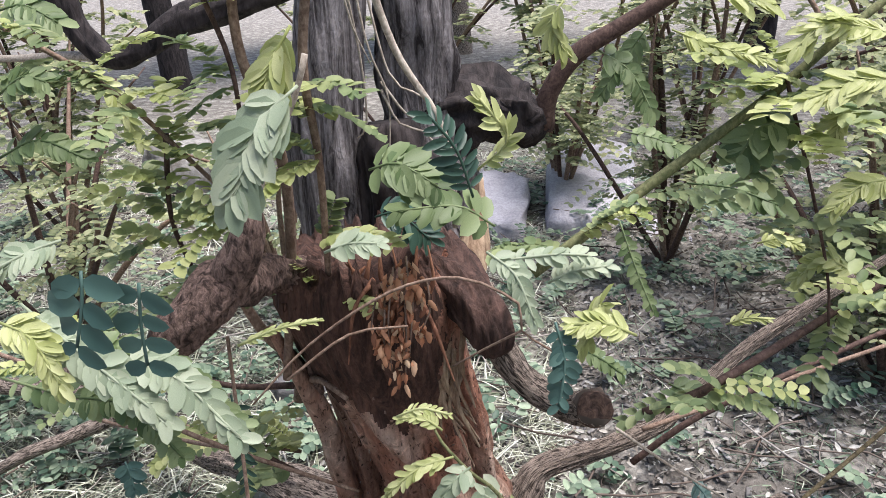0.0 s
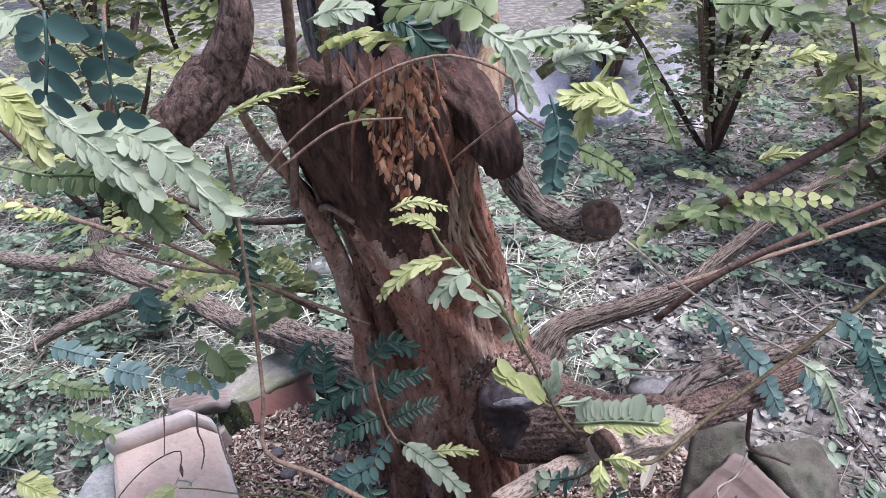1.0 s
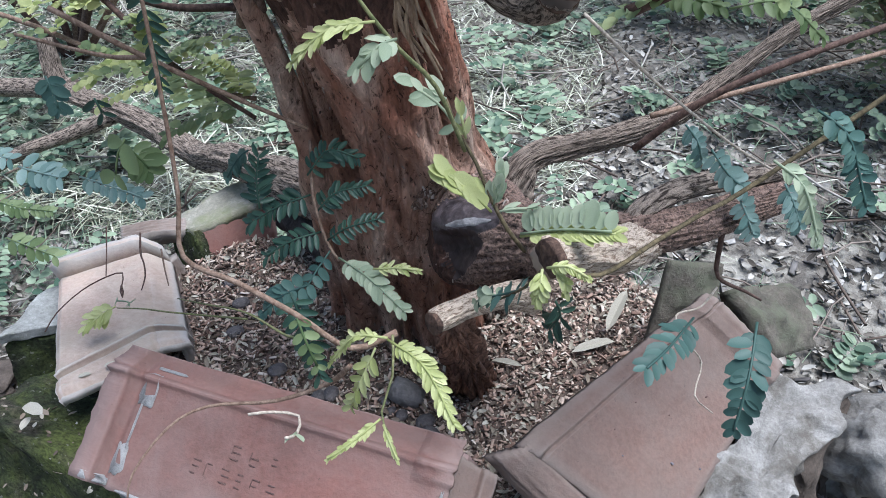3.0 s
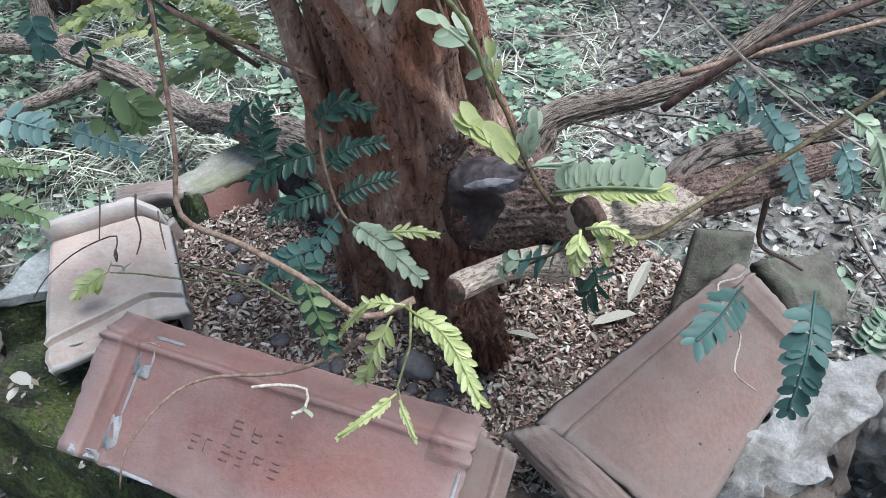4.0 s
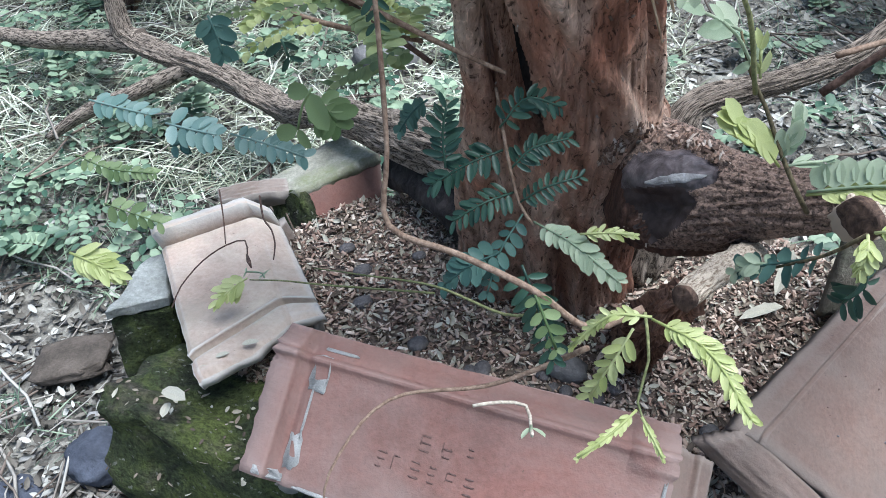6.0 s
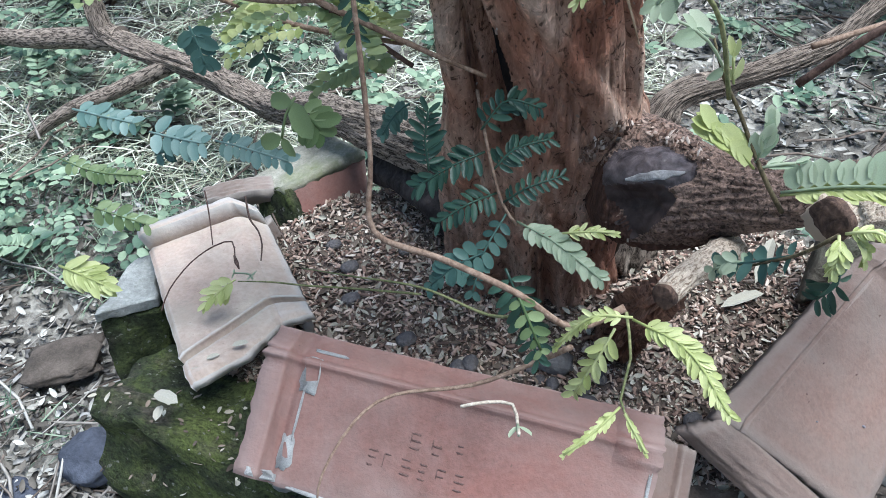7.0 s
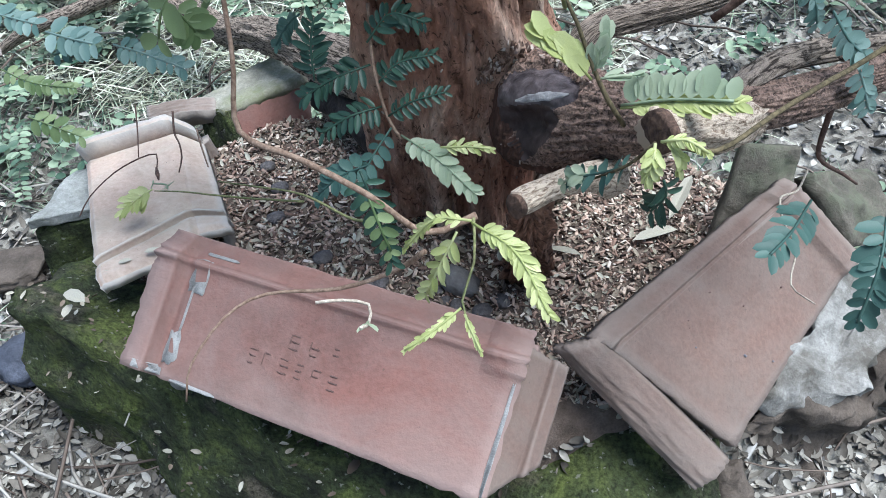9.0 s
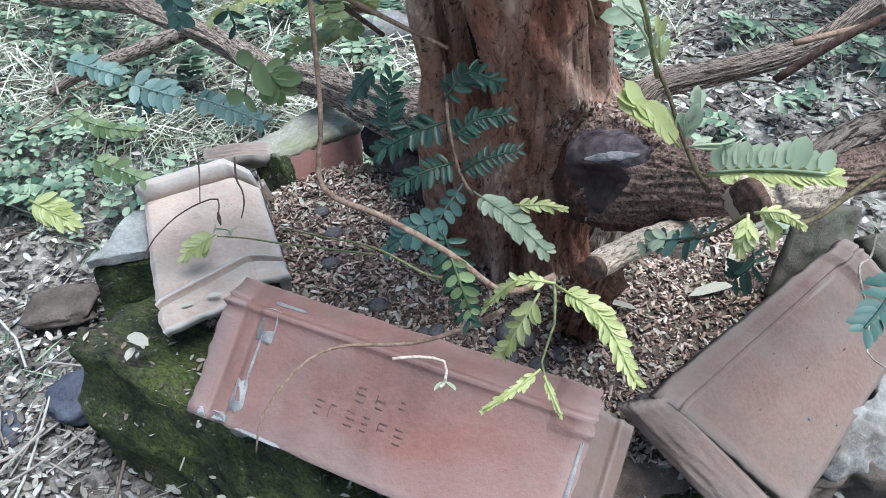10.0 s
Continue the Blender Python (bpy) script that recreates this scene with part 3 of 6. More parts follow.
def trunk_mesh():
    bm = bmesh.new()
    segs, rows = 300, 260
    rings = []
    for i in range(rows + 1):
        z = 0.12 + (0.985 - 0.12) * i / rows
        _, cx, cy, rx, ry = trunk_at(z)
        ring = []
        for s in range(segs):
            a = 2 * math.pi * s / segs
            c, d = math.cos(a), math.sin(a)
            low = 1 - smooth_step(0.22, 0.5, z)
            r = 1 + 0.07 * noise.noise(Vector((c * 1.4, d * 1.4, z * 2.5)))
            flute = noise.noise(Vector((c * 4.2, d * 4.2, z * 1.6 + 4)))
            r += (0.05 + 0.09 * low) * flute
            strands = noise.noise(Vector((c * 13, d * 13, z * 3.4 + 8)))
            r += 0.03 * strands - 0.03 * abs(noise.noise(Vector((c * 26, d * 26, z * 9))))
            r += 0.016 * noise.noise(Vector((c * 40, d * 40, z * 34)))
            near, nxt = noise.voronoi(Vector((c * 5.5, d * 5.5, z * 7 + 0.35 * strands)))[0][:2]
            r += 0.028 * smooth_step(0.02, 0.16, nxt - near) * smooth_step(-0.2, 0.35, noise.noise(Vector((c * 2, d * 2, z * 3 + 20)))) - 0.014
            r -= groove(a, radians(-109 - 165 * (min(z, 0.8) - 0.584)), radians(9 + 2.5 * noise.noise(Vector((0, 0, z * 9)))), 0.75 * smooth_step(0.53, 0.6, z) * (1 - smooth_step(0.84, 0.9, z)), 5)
            r -= groove(a, radians(-35), radians(10), 0.34 * smooth_step(0.55, 0.62, z) * (1 - smooth_step(0.78, 0.9, z)), 3)
            r -= groove(a, radians(-112), radians(16), 0.3 * low)
            r -= groove(a, radians(-78), radians(7), 0.3 * low)
            r -= groove(a, radians(-96 + 30 * z), radians(5), 0.2 * low)
            r -= groove(a, radians(-138 - 20 * z), radians(9), 0.28 * low)
            r -= groove(a, radians(4), radians(62), 0.21 * smooth_step(0.5, 0.58, z) * (1 - smooth_step(0.84, 0.95, z)))
            r += groove(a, radians(-50 - 240 * (z - 0.56)), radians(11), 0.12 * smooth_step(0.53, 0.6, z) * (1 - smooth_step(0.75, 0.85, z)))
            r += groove(a, radians(-20), radians(7), 0.09 * smooth_step(0.5, 0.6, z) * (1 - smooth_step(0.8, 0.9, z)))
            r -= 0.25 * smooth_step(0.955, 0.985, z) * (0.5 + noise.noise(Vector((c * 6, d * 6, 1))))
            zz = z + (0.03 * noise.noise(Vector((c * 9, d * 9, 2))) if z > 0.95 else 0)
            ring.append(bm.verts.new((cx + c * rx * r, cy + d * ry * r, zz)))
        rings.append(ring)
    for a, b in zip(rings, rings[1:]):
        for s in range(segs):
            bm.faces.new((a[s], a[(s + 1) % segs], b[(s + 1) % segs], b[s]))
    bm.faces.new(rings[-1])
    return bm


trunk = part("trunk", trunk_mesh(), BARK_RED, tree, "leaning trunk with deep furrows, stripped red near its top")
# stripped top gets a darker red: the crown's shade put into its colour
trunk.data.materials.append(BARE_RED_SHADED)
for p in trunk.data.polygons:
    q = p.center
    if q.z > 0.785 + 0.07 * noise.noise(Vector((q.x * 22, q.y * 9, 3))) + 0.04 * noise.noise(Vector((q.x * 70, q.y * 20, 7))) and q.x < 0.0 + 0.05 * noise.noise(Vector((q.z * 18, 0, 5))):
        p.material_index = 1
limb("old_stem", tree, [(-0.15, 1.24, 0.7), (-0.17, 1.235, 0.9), (-0.178, 1.225, 1.05), (-0.16, 1.225, 1.25), (-0.14, 1.24, 1.55), (-0.12, 1.27, 1.95)], [0.07, 0.056, 0.05, 0.045, 0.042, 0.03], WOOD_GREY, "grey weathered stem", segs=48, step=0.012, lump=0.12, ridge=0.16, seed=3)
limb("old_stem", tree, [(-0.06, 1.3, 0.8), (-0.055, 1.3, 1.0), (-0.065, 1.29, 1.15), (-0.058, 1.28, 1.3), (-0.05, 1.29, 1.45)], [0.07, 0.066, 0.05, 0.05, 0.036], WOOD_GREY, "dead grey splitting stem", segs=48, step=0.012, lump=0.2, ridge=0.25, seed=9)
# solid near-black tube in place of the shade inside the hollow
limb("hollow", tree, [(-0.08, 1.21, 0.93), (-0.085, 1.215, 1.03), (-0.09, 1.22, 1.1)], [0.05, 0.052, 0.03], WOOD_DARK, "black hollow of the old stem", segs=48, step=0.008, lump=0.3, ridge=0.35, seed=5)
limb("broken_limb", tree, [(-0.06, 1.3, 1.09), (0.02, 1.31, 1.1), (0.085, 1.31, 1.085), (0.11, 1.31, 1.09)], [0.045, 0.045, 0.04, 0.02], WOOD_DARK, "dark broken limb", segs=48, step=0.008, lump=0.3, ridge=0.35, seed=6)
limb("branch", tree, [(0.105, 1.31, 1.07), (0.115, 1.3, 1.12), (0.15, 1.3, 1.17), (0.22, 1.3, 1.215), (0.4, 1.32, 1.32)], [0.018, 0.013, 0.013, 0.011, 0.007], TWIG_DARK, "", segs=10, lump=0.15)
limb("splintered_wood", tree, [(0.012, 1.12, 0.86), (0.024, 1.15, 0.95), (0.03, 1.17, 1.04)], [0.022, 0.02, 0.004], FRAYED_PALE, "pale splintered wood", segs=14, step=0.01, lump=0.3, ridge=0.3, seed=2)

# the scarred bulge and the low limbs
def disc(centre, normal, r, seed, ragged=0.1, dome=0.15, rim=0.0):
    """A sawn or healed cut: a slightly domed, uneven disc with thickness."""
    bm = bmesh.new()
    rings = []
    for k in range(9):
        q = k / 8
        ring = []
        for s in range(36):
            a = 2 * math.pi * s / 36
            e = 1 + ragged * noise.noise(Vector((math.cos(a) * 1.6, math.sin(a) * 1.6, seed)))
            h = dome * r * (1 - q * q) + 0.05 * r * noise.noise(Vector((math.cos(a) * q * 3, math.sin(a) * q * 3, seed + 3)))
            ring.append(bm.verts.new((math.cos(a) * r * q * e, math.sin(a) * r * q * e, h + rim * q ** 6)) if k else None)
        rings.append(ring)
    mid = bm.verts.new((0, 0, dome * r))
    for s in range(36):
        bm.faces.new((mid, rings[1][s], rings[1][(s + 1) % 36]))
    for a, b in zip(rings[1:], rings[2:]):
        for s in range(36):
            bm.faces.new((a[s], b[s], b[(s + 1) % 36], a[(s + 1) % 36]))
    low = [bm.verts.new((v.co.x, v.co.y, -0.5 * r)) for v in rings[-1]]
    for s in range(36):
        bm.faces.new((rings[-1][s], low[s], low[(s + 1) % 36], rings[-1][(s + 1) % 36]))
    bm.transform(Matrix.Translation(centre) @ Vector(normal).to_track_quat("Z", "Y").to_matrix().to_4x4())
    return bm


SCAR_AT = Vector((0.05, 1.03, 0.55))
SCAR_OUT = Vector((0.06, -0.75, 0.66)).normalized()
SCAR_SIDE = (Vector((1, 0, 0.06)) - SCAR_OUT * SCAR_OUT.dot(Vector((1, 0, 0.06)))).normalized()
SCAR_UP = SCAR_OUT.cross(SCAR_SIDE)


def scar_zone(p):
    """Where a place lies on the healed cut: across and up from its middle, and its distance from the cut's dome and hollow."""
    q = p - SCAR_AT
    if q.dot(SCAR_OUT) < -0.045:
        return None
    a, b = q.dot(SCAR_SIDE), q.dot(SCAR_UP)
    w = 1 + 0.16 * noise.noise(Vector((a * 60, b * 60, 3)))
    dome = math.hypot((a - 0.004) / 0.049, (b - 0.002) / (0.034 if b > 0.002 else 0.018)) * w
    hollow = math.hypot((a + 0.004) / (0.036 + 0.3 * min(0, b + 0.03)), (b + 0.033) / 0.03) * w
    return a, b, dome, hollow


def collar_mesh():
    """The swollen collar and the limb that leaves it, with the healed cut worked into its face; faces sorted by zone."""
    pts = [(0.015, 1.2, 0.45), (0.042, 1.138, 0.475), (0.07, 1.092, 0.492), (0.108, 1.05, 0.515), (0.15, 1.014, 0.545), (0.19, 0.982, 0.57), (0.225, 0.965, 0.592), (0.252, 0.957, 0.607), (0.29, 0.975, 0.606), (0.33, 1.0, 0.604), (0.38, 1.042, 0.6), (0.415, 1.07, 0.598), (0.422, 1.076, 0.598)]
    radii = [0.066, 0.076, 0.074, 0.058, 0.038, 0.03, 0.0265, 0.0245, 0.0225, 0.0205, 0.0185, 0.0165, 0.004]
    path, where = spline(pts, 0.0032)
    segs = 200
    verts, run = [], 0.0
    side = None
    uv = []
    for i, (q, w) in enumerate(zip(path, where)):
        ahead = (path[min(i + 1, len(path) - 1)] - path[max(i - 1, 0)]).normalized()
        if side is None:
            side = ahead.cross(Vector((0.3, 0.2, 1))).normalized()
        side = (side - ahead * side.dot(ahead)).normalized()
        up = ahead.cross(side)
        k = min(int(w), len(radii) - 2)
        r0 = radii[k] + (radii[k + 1] - radii[k]) * (w - k)
        run += (q - path[i - 1]).length if i else 0
        knob = 1 - smooth_step(0.12, 0.24, q.x)
        for s in range(segs):
            a = 2 * math.pi * s / segs
            c, d = math.cos(a), math.sin(a)
            way = side * c + up * d
            p = q + way * r0
            r = r0 * (1 + 0.09 * noise.noise(p * 13) + 0.05 * noise.noise(p * 40))
            ridge = abs(noise.noise(Vector((c * 4.5, d * 4.5, run * 16)) + p * 9))
            calm = smooth_step(-0.05, -0.02, (p - SCAR_AT).dot(SCAR_SIDE))
            r += (0.0022 + 0.0012 * knob) * (1 - 3 * ridge) * calm
            cells = noise.voronoi(Vector((p.x * 150, p.y * 150, p.z * 210)))[0]
            r += 0.0022 * knob * calm * smooth_step(0.02, 0.3, cells[1] - cells[0])
            zone = scar_zone(p)
            if zone:
                u, v, dome, hollow = zone
                smooth = 1 - smooth_step(0.95, 1.1, min(dome, hollow))
                r = r + (r0 * (1 + 0.05 * noise.noise(p * 13)) - r) * smooth
                r += 0.009 * (1 - min(1, dome) ** 2) + 0.006 * max(0, 1 - abs(dome - 1.2) / 0.22) * smooth_step(-0.01, 0.012, v)
                r -= 0.015 * (1 - smooth_step(0.2, 1.05, hollow)) * (1 - smooth_step(-0.015, -0.008, v))
                r += 0.0012 * noise.noise(p * 170) * smooth
            left = (p - SCAR_AT).dot(SCAR_SIDE)
            r *= 1 - 0.32 * (1 - smooth_step(-0.085, -0.028, left))
            verts.append(q + way * r)
            uv.append((a * 0.05, run))
    faces = {"limb": [], "flank": [], "scar": [], "scar_hollow": []}
    for i in range(len(path) - 1):
        for s in range(segs):
            f = (i * segs + s, i * segs + (s + 1) % segs, (i + 1) * segs + (s + 1) % segs, (i + 1) * segs + s)
            mid = (verts[f[0]] + verts[f[2]]) * 0.5
            zone = scar_zone(mid)
            kind = "limb"
            if zone:
                u, v, dome, hollow = zone
                # recess below the dome takes a darker colour that stands for its shade
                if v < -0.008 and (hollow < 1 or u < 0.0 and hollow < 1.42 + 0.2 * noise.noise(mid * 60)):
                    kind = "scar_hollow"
                elif dome < 1:
                    kind = "scar"
            # left side and underside: reddish bark with the limb's own shade coloured in
            if kind == "limb":
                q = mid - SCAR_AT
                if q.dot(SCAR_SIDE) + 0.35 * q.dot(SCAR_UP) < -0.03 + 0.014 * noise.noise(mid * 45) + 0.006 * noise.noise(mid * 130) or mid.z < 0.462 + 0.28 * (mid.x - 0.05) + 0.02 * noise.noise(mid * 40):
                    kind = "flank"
            faces[kind].append(f)
    return verts, faces, uv


def zone_part(name, verts, faces, uv, mat, label):
    used = sorted({i for f in faces for i in f})
    index = {v: k for k, v in enumerate(used)}
    me = bpy.data.meshes.new(name)
    me.from_pydata([verts[i] for i in used], [], [tuple(index[i] for i in f) for f in faces])
    layer = me.uv_layers.new(name="UVMap")
    for loop in me.loops:
        layer.data[loop.index].uv = uv[used[loop.vertex_index]]
    me.materials.append(mat)
    for p in me.polygons:
        p.use_smooth = True
    me.update()
    ob = new(name, me)
    ob.parent = tree
    ob["label"] = label
    return ob


collar_verts, collar_faces, collar_uv = collar_mesh()
for zone_name, zone_mat, zone_label in (("limb", BARK_COLLAR, "thick dark knobbly limb swelling out of the trunk"), ("flank", BARE_RED_SHADED, "dark red-brown bark running round under the scar"), ("scar", SCAR, "dark smooth healed saw scar"), ("scar_hollow", SCAR_SHADE, "dark hollow under the scar")):
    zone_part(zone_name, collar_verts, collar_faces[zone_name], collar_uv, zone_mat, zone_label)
# black tube added inside the groove to stand for the crack's shade
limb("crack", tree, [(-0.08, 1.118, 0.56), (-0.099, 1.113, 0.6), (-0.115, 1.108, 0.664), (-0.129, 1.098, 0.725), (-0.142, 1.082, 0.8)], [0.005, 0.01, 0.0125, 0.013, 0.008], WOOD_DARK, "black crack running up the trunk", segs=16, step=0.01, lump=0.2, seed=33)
limb("limb", tree, [(0.245, 0.956, 0.612), (0.262, 0.972, 0.63), (0.288, 0.995, 0.637), (0.325, 1.03, 0.631), (0.38, 1.07, 0.621), (0.43, 1.105, 0.616)], [0.014, 0.0135, 0.0128, 0.0125, 0.0115, 0.0105], BARK_LIMB, "dark upper branch of the forked limb", segs=40, step=0.006, lump=0.1, ridge=0.14, seed=12)
limb("cut_stub", tree, [(0.262, 0.962, 0.6), (0.24, 0.92, 0.613), (0.206, 0.872, 0.64), (0.174, 0.824, 0.663)], [0.026, 0.0235, 0.021, 0.0188], BARK_PALE, "pale-barked sawn stub", segs=60, step=0.005, lump=0.1, ridge=0.14, seed=13)
part("cut_face", disc((0.1725, 0.8215, 0.664), (-0.72, -0.68, 0.06), 0.0178, 2, 0.1, 0.08), WOOD_CUT, tree, "brown sawn face")
limb("cut_stub", tree, [(0.15, 1.0, 0.475), (0.124, 0.935, 0.523), (0.09, 0.875, 0.552), (0.064, 0.831, 0.564)], [0.022, 0.0145, 0.0132, 0.0128], BARK_PALE, "pale-barked sawn stub", segs=60, step=0.005, lump=0.12, ridge=0.14, seed=14)
part("cut_face", disc((0.0625, 0.8285, 0.5635), (-0.62, -0.72, 0.1), 0.0118, 3, 0.1, 0.08), WOOD_CUT, tree, "reddish sawn face")
limb("stump", tree, [(0.055, 1.11, 0.19), (0.06, 1.04, 0.3), (0.068, 0.95, 0.43), (0.074, 0.875, 0.528)], [0.042, 0.03, 0.0235, 0.016], FLUTED, "fluted reddish bark flank under the sawn stub", segs=90, step=0.006, lump=0.1, ridge=0.42, seed=15)
limb("limb", tree, [(0.04, 1.28, 0.24), (0.07, 1.29, 0.38), (0.09, 1.305, 0.45), (0.122, 1.328, 0.48), (0.226, 1.366, 0.5), (0.319, 1.41, 0.522), (0.385, 1.46, 0.56), (0.5, 1.52, 0.64), (0.75, 1.66, 0.74)], [0.07, 0.04, 0.027, 0.019, 0.0155, 0.0145, 0.0135, 0.011, 0.008], BARK_LIMB, "grey-brown low limb running behind the trunk", segs=72, step=0.006, lump=0.12, ridge=0.3, seed=16)
limb("limb", tree, [(-0.12, 1.32, 0.34), (-0.27, 1.36, 0.355), (-0.4, 1.43, 0.345), (-0.5, 1.5, 0.32), (-0.6, 1.57, 0.275), (-0.7, 1.63, 0.278), (-0.8, 1.67, 0.296), (-0.92, 1.71, 0.308), (-1.03, 1.75, 0.325), (-1.05, 1.76, 0.36), (-1.06, 1.78, 0.43)], [0.062, 0.045, 0.035, 0.03, 0.0275, 0.026, 0.0245, 0.024, 0.023, 0.021, 0.017], BARK_LIMB, "grey ribbed low limb spreading over the ground", segs=60, step=0.008, lump=0.1, ridge=0.2, seed=17)
limb("limb", tree, [(-1.0, 1.745, 0.32), (-1.15, 1.78, 0.3), (-1.35, 1.83, 0.27), (-1.7, 1.95, 0.24)], [0.028, 0.024, 0.02, 0.012], BARK_LIMB, "", segs=18, lump=0.1, ridge=0.1, seed=18)
limb("limb", tree, [(-0.87, 1.69, 0.295), (-0.98, 1.66, 0.25), (-1.1, 1.62, 0.21), (-1.2, 1.6, 0.15)], [0.02, 0.017, 0.015, 0.01], BARK_LIMB, "", segs=14, lump=0.1, ridge=0.1, seed=19)
# burnt root, near-black also for the shade it lies in
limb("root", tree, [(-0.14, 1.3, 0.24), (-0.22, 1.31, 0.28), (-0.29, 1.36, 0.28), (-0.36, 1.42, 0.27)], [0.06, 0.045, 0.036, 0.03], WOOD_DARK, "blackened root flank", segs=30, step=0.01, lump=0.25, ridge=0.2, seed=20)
# upper cut branch and the hanging spur
limb("cut_branch", tree, [(-0.1, 1.07, 0.935), (-0.175, 0.980, 0.987), (-0.177, 0.900, 1.016), (-0.184, 0.855, 1.030), (-0.205, 0.838, 1.010), (-0.235, 0.830, 0.982)], [0.034, 0.02, 0.022, 0.025, 0.024, 0.022], BARK_BROWN, "brown elbowed branch, sawn off", segs=40, step=0.006, lump=0.12, ridge=0.16, seed=21)
part("cut_face", disc((-0.237, 0.829, 0.980), (-0.62, -0.1, -0.75), 0.02, 4, 0.1, 0.1), WOOD_CUT, tree, "brown sawn face")
limb("branch", tree, [(-0.179, 0.852, 1.037), (-0.159, 0.846, 1.065), (-0.149, 0.845, 1.097), (-0.159, 0.850, 1.123), (-0.168, 0.860, 1.157)], [0.021, 0.017, 0.0135, 0.0115, 0.01], BARK_BROWN, "", segs=30, step=0.006, lump=0.12, ridge=0.1, seed=22)
limb("burl", tree, [(-0.02, 1.07, 0.965), (0.018, 1.035, 0.95), (0.044, 1.005, 0.93), (0.054, 0.995, 0.905), (0.052, 1.0, 0.885)], [0.045, 0.034, 0.028, 0.024, 0.012], BARE_DARK, "dark rounded burl", segs=60, step=0.004, lump=0.3, ridge=0.22, seed=23)
limb("spur", tree, [(0.03, 1.06, 0.93), (0.062, 1.02, 0.885), (0.092, 1.0, 0.85), (0.13, 0.975, 0.838), (0.158, 0.93, 0.862), (0.163, 0.905, 0.88)], [0.026, 0.019, 0.017, 0.017, 0.0195, 0.0195], BARK_LIMB, "crooked spur with a sawn end", segs=30, step=0.008, lump=0.1, ridge=0.16, seed=24)
part("cut_face", disc((0.164, 0.9, 0.878), (0.05, -0.9, 0.1), 0.0185, 5, 0.1, 0.05), WOOD_CUT, tree, "reddish sawn face")


dice = random.Random(3)
for k in range(7):
    x = dice.gauss(-0.035, 0.022)
    top = 0.985 - 0.2 * abs(x + 0.03) + dice.uniform(-0.03, 0.015)
    y = 0.958 + 1.3 * (x + 0.04) ** 2 + dice.uniform(-0.015, 0.012)
    bend = dice.uniform(-0.025, 0.025)
    part("bark_strip", ribbon([(x - bend * 0.5, y + 0.025, top), (x + bend * 0.3, y - 0.01, top - 0.02), (x + bend, y - dice.uniform(0.0, 0.012), top - dice.uniform(0.04, 0.09))], dice.uniform(0.002, 0.004), k), FRAYED, tree, "torn reddish bark strip")
for k in range(9):
    x = dice.uniform(-0.1, 0.0)
    part("splinter", ribbon([(x, 0.985 + 1.6 * (x + 0.04) ** 2, 0.965), (x + dice.uniform(-0.006, 0.006), 0.98 + 1.6 * (x + 0.04) ** 2, 0.985), (x + dice.uniform(-0.012, 0.012), 0.985 + 1.6 * (x + 0.04) ** 2, dice.uniform(0.99, 1.02))], dice.uniform(0.002, 0.005), k + 70), FRAYED, tree, "upright broken splinter")
for k in range(14):
    x = 0.0 + dice.uniform(-0.014, 0.02)
    z = 0.86 + dice.uniform(-0.03, 0.04)
    part("bark_strip", ribbon([(x, 1.035, z), (x + dice.uniform(-0.01, 0.014), 1.02, z - 0.04), (x + 0.012 + dice.uniform(-0.01, 0.014), 1.03, z - dice.uniform(0.07, 0.13))], dice.uniform(0.002, 0.005), k + 40), FRAYED_PALE, tree, "pale splinter of bark")

from mathutils.bvhtree import BVHTree

bark_tree = BVHTree.FromPolygons([v.co for v in trunk.data.vertices] + collar_verts, [tuple(p.vertices) for p in trunk.data.polygons] + [tuple(i + len(trunk.data.vertices) for i in f) for fs in collar_faces.values() for f in fs])
# pale strip over the scar: its glossy reflection put into colour
bm = bmesh.new()
rows = []
for i in range(41):
    t = i / 40
    u = -0.016 + 0.058 * t
    half = 0.006 * math.sin(math.pi * (0.03 + 0.94 * t)) ** 0.7 * (1 + 0.3 * noise.noise(Vector((t * 7, 2, 0))))
    mid = -0.0035 + 0.006 * t + 0.0016 * noise.noise(Vector((t * 5, 9, 0)))
    row = []
    for k in range(7):
        v = mid + half * (k / 3 - 1)
        hit = bark_tree.ray_cast(SCAR_AT + SCAR_SIDE * u + SCAR_UP * v + SCAR_OUT * 0.08, -SCAR_OUT)[0]
        row.append(bm.verts.new((hit or SCAR_AT) + SCAR_OUT * (0.0012 if 0 < k < 6 else -0.0008)))
    rows.append(row)
for p, q in zip(rows, rows[1:]):
    for k in range(6):
        bm.faces.new((p[k], p[k + 1], q[k + 1], q[k]))
part("pale_streak", bm, SHEEN, tree, "pale grey streak of dried sap")
flakes = []
dice = random.Random(17)
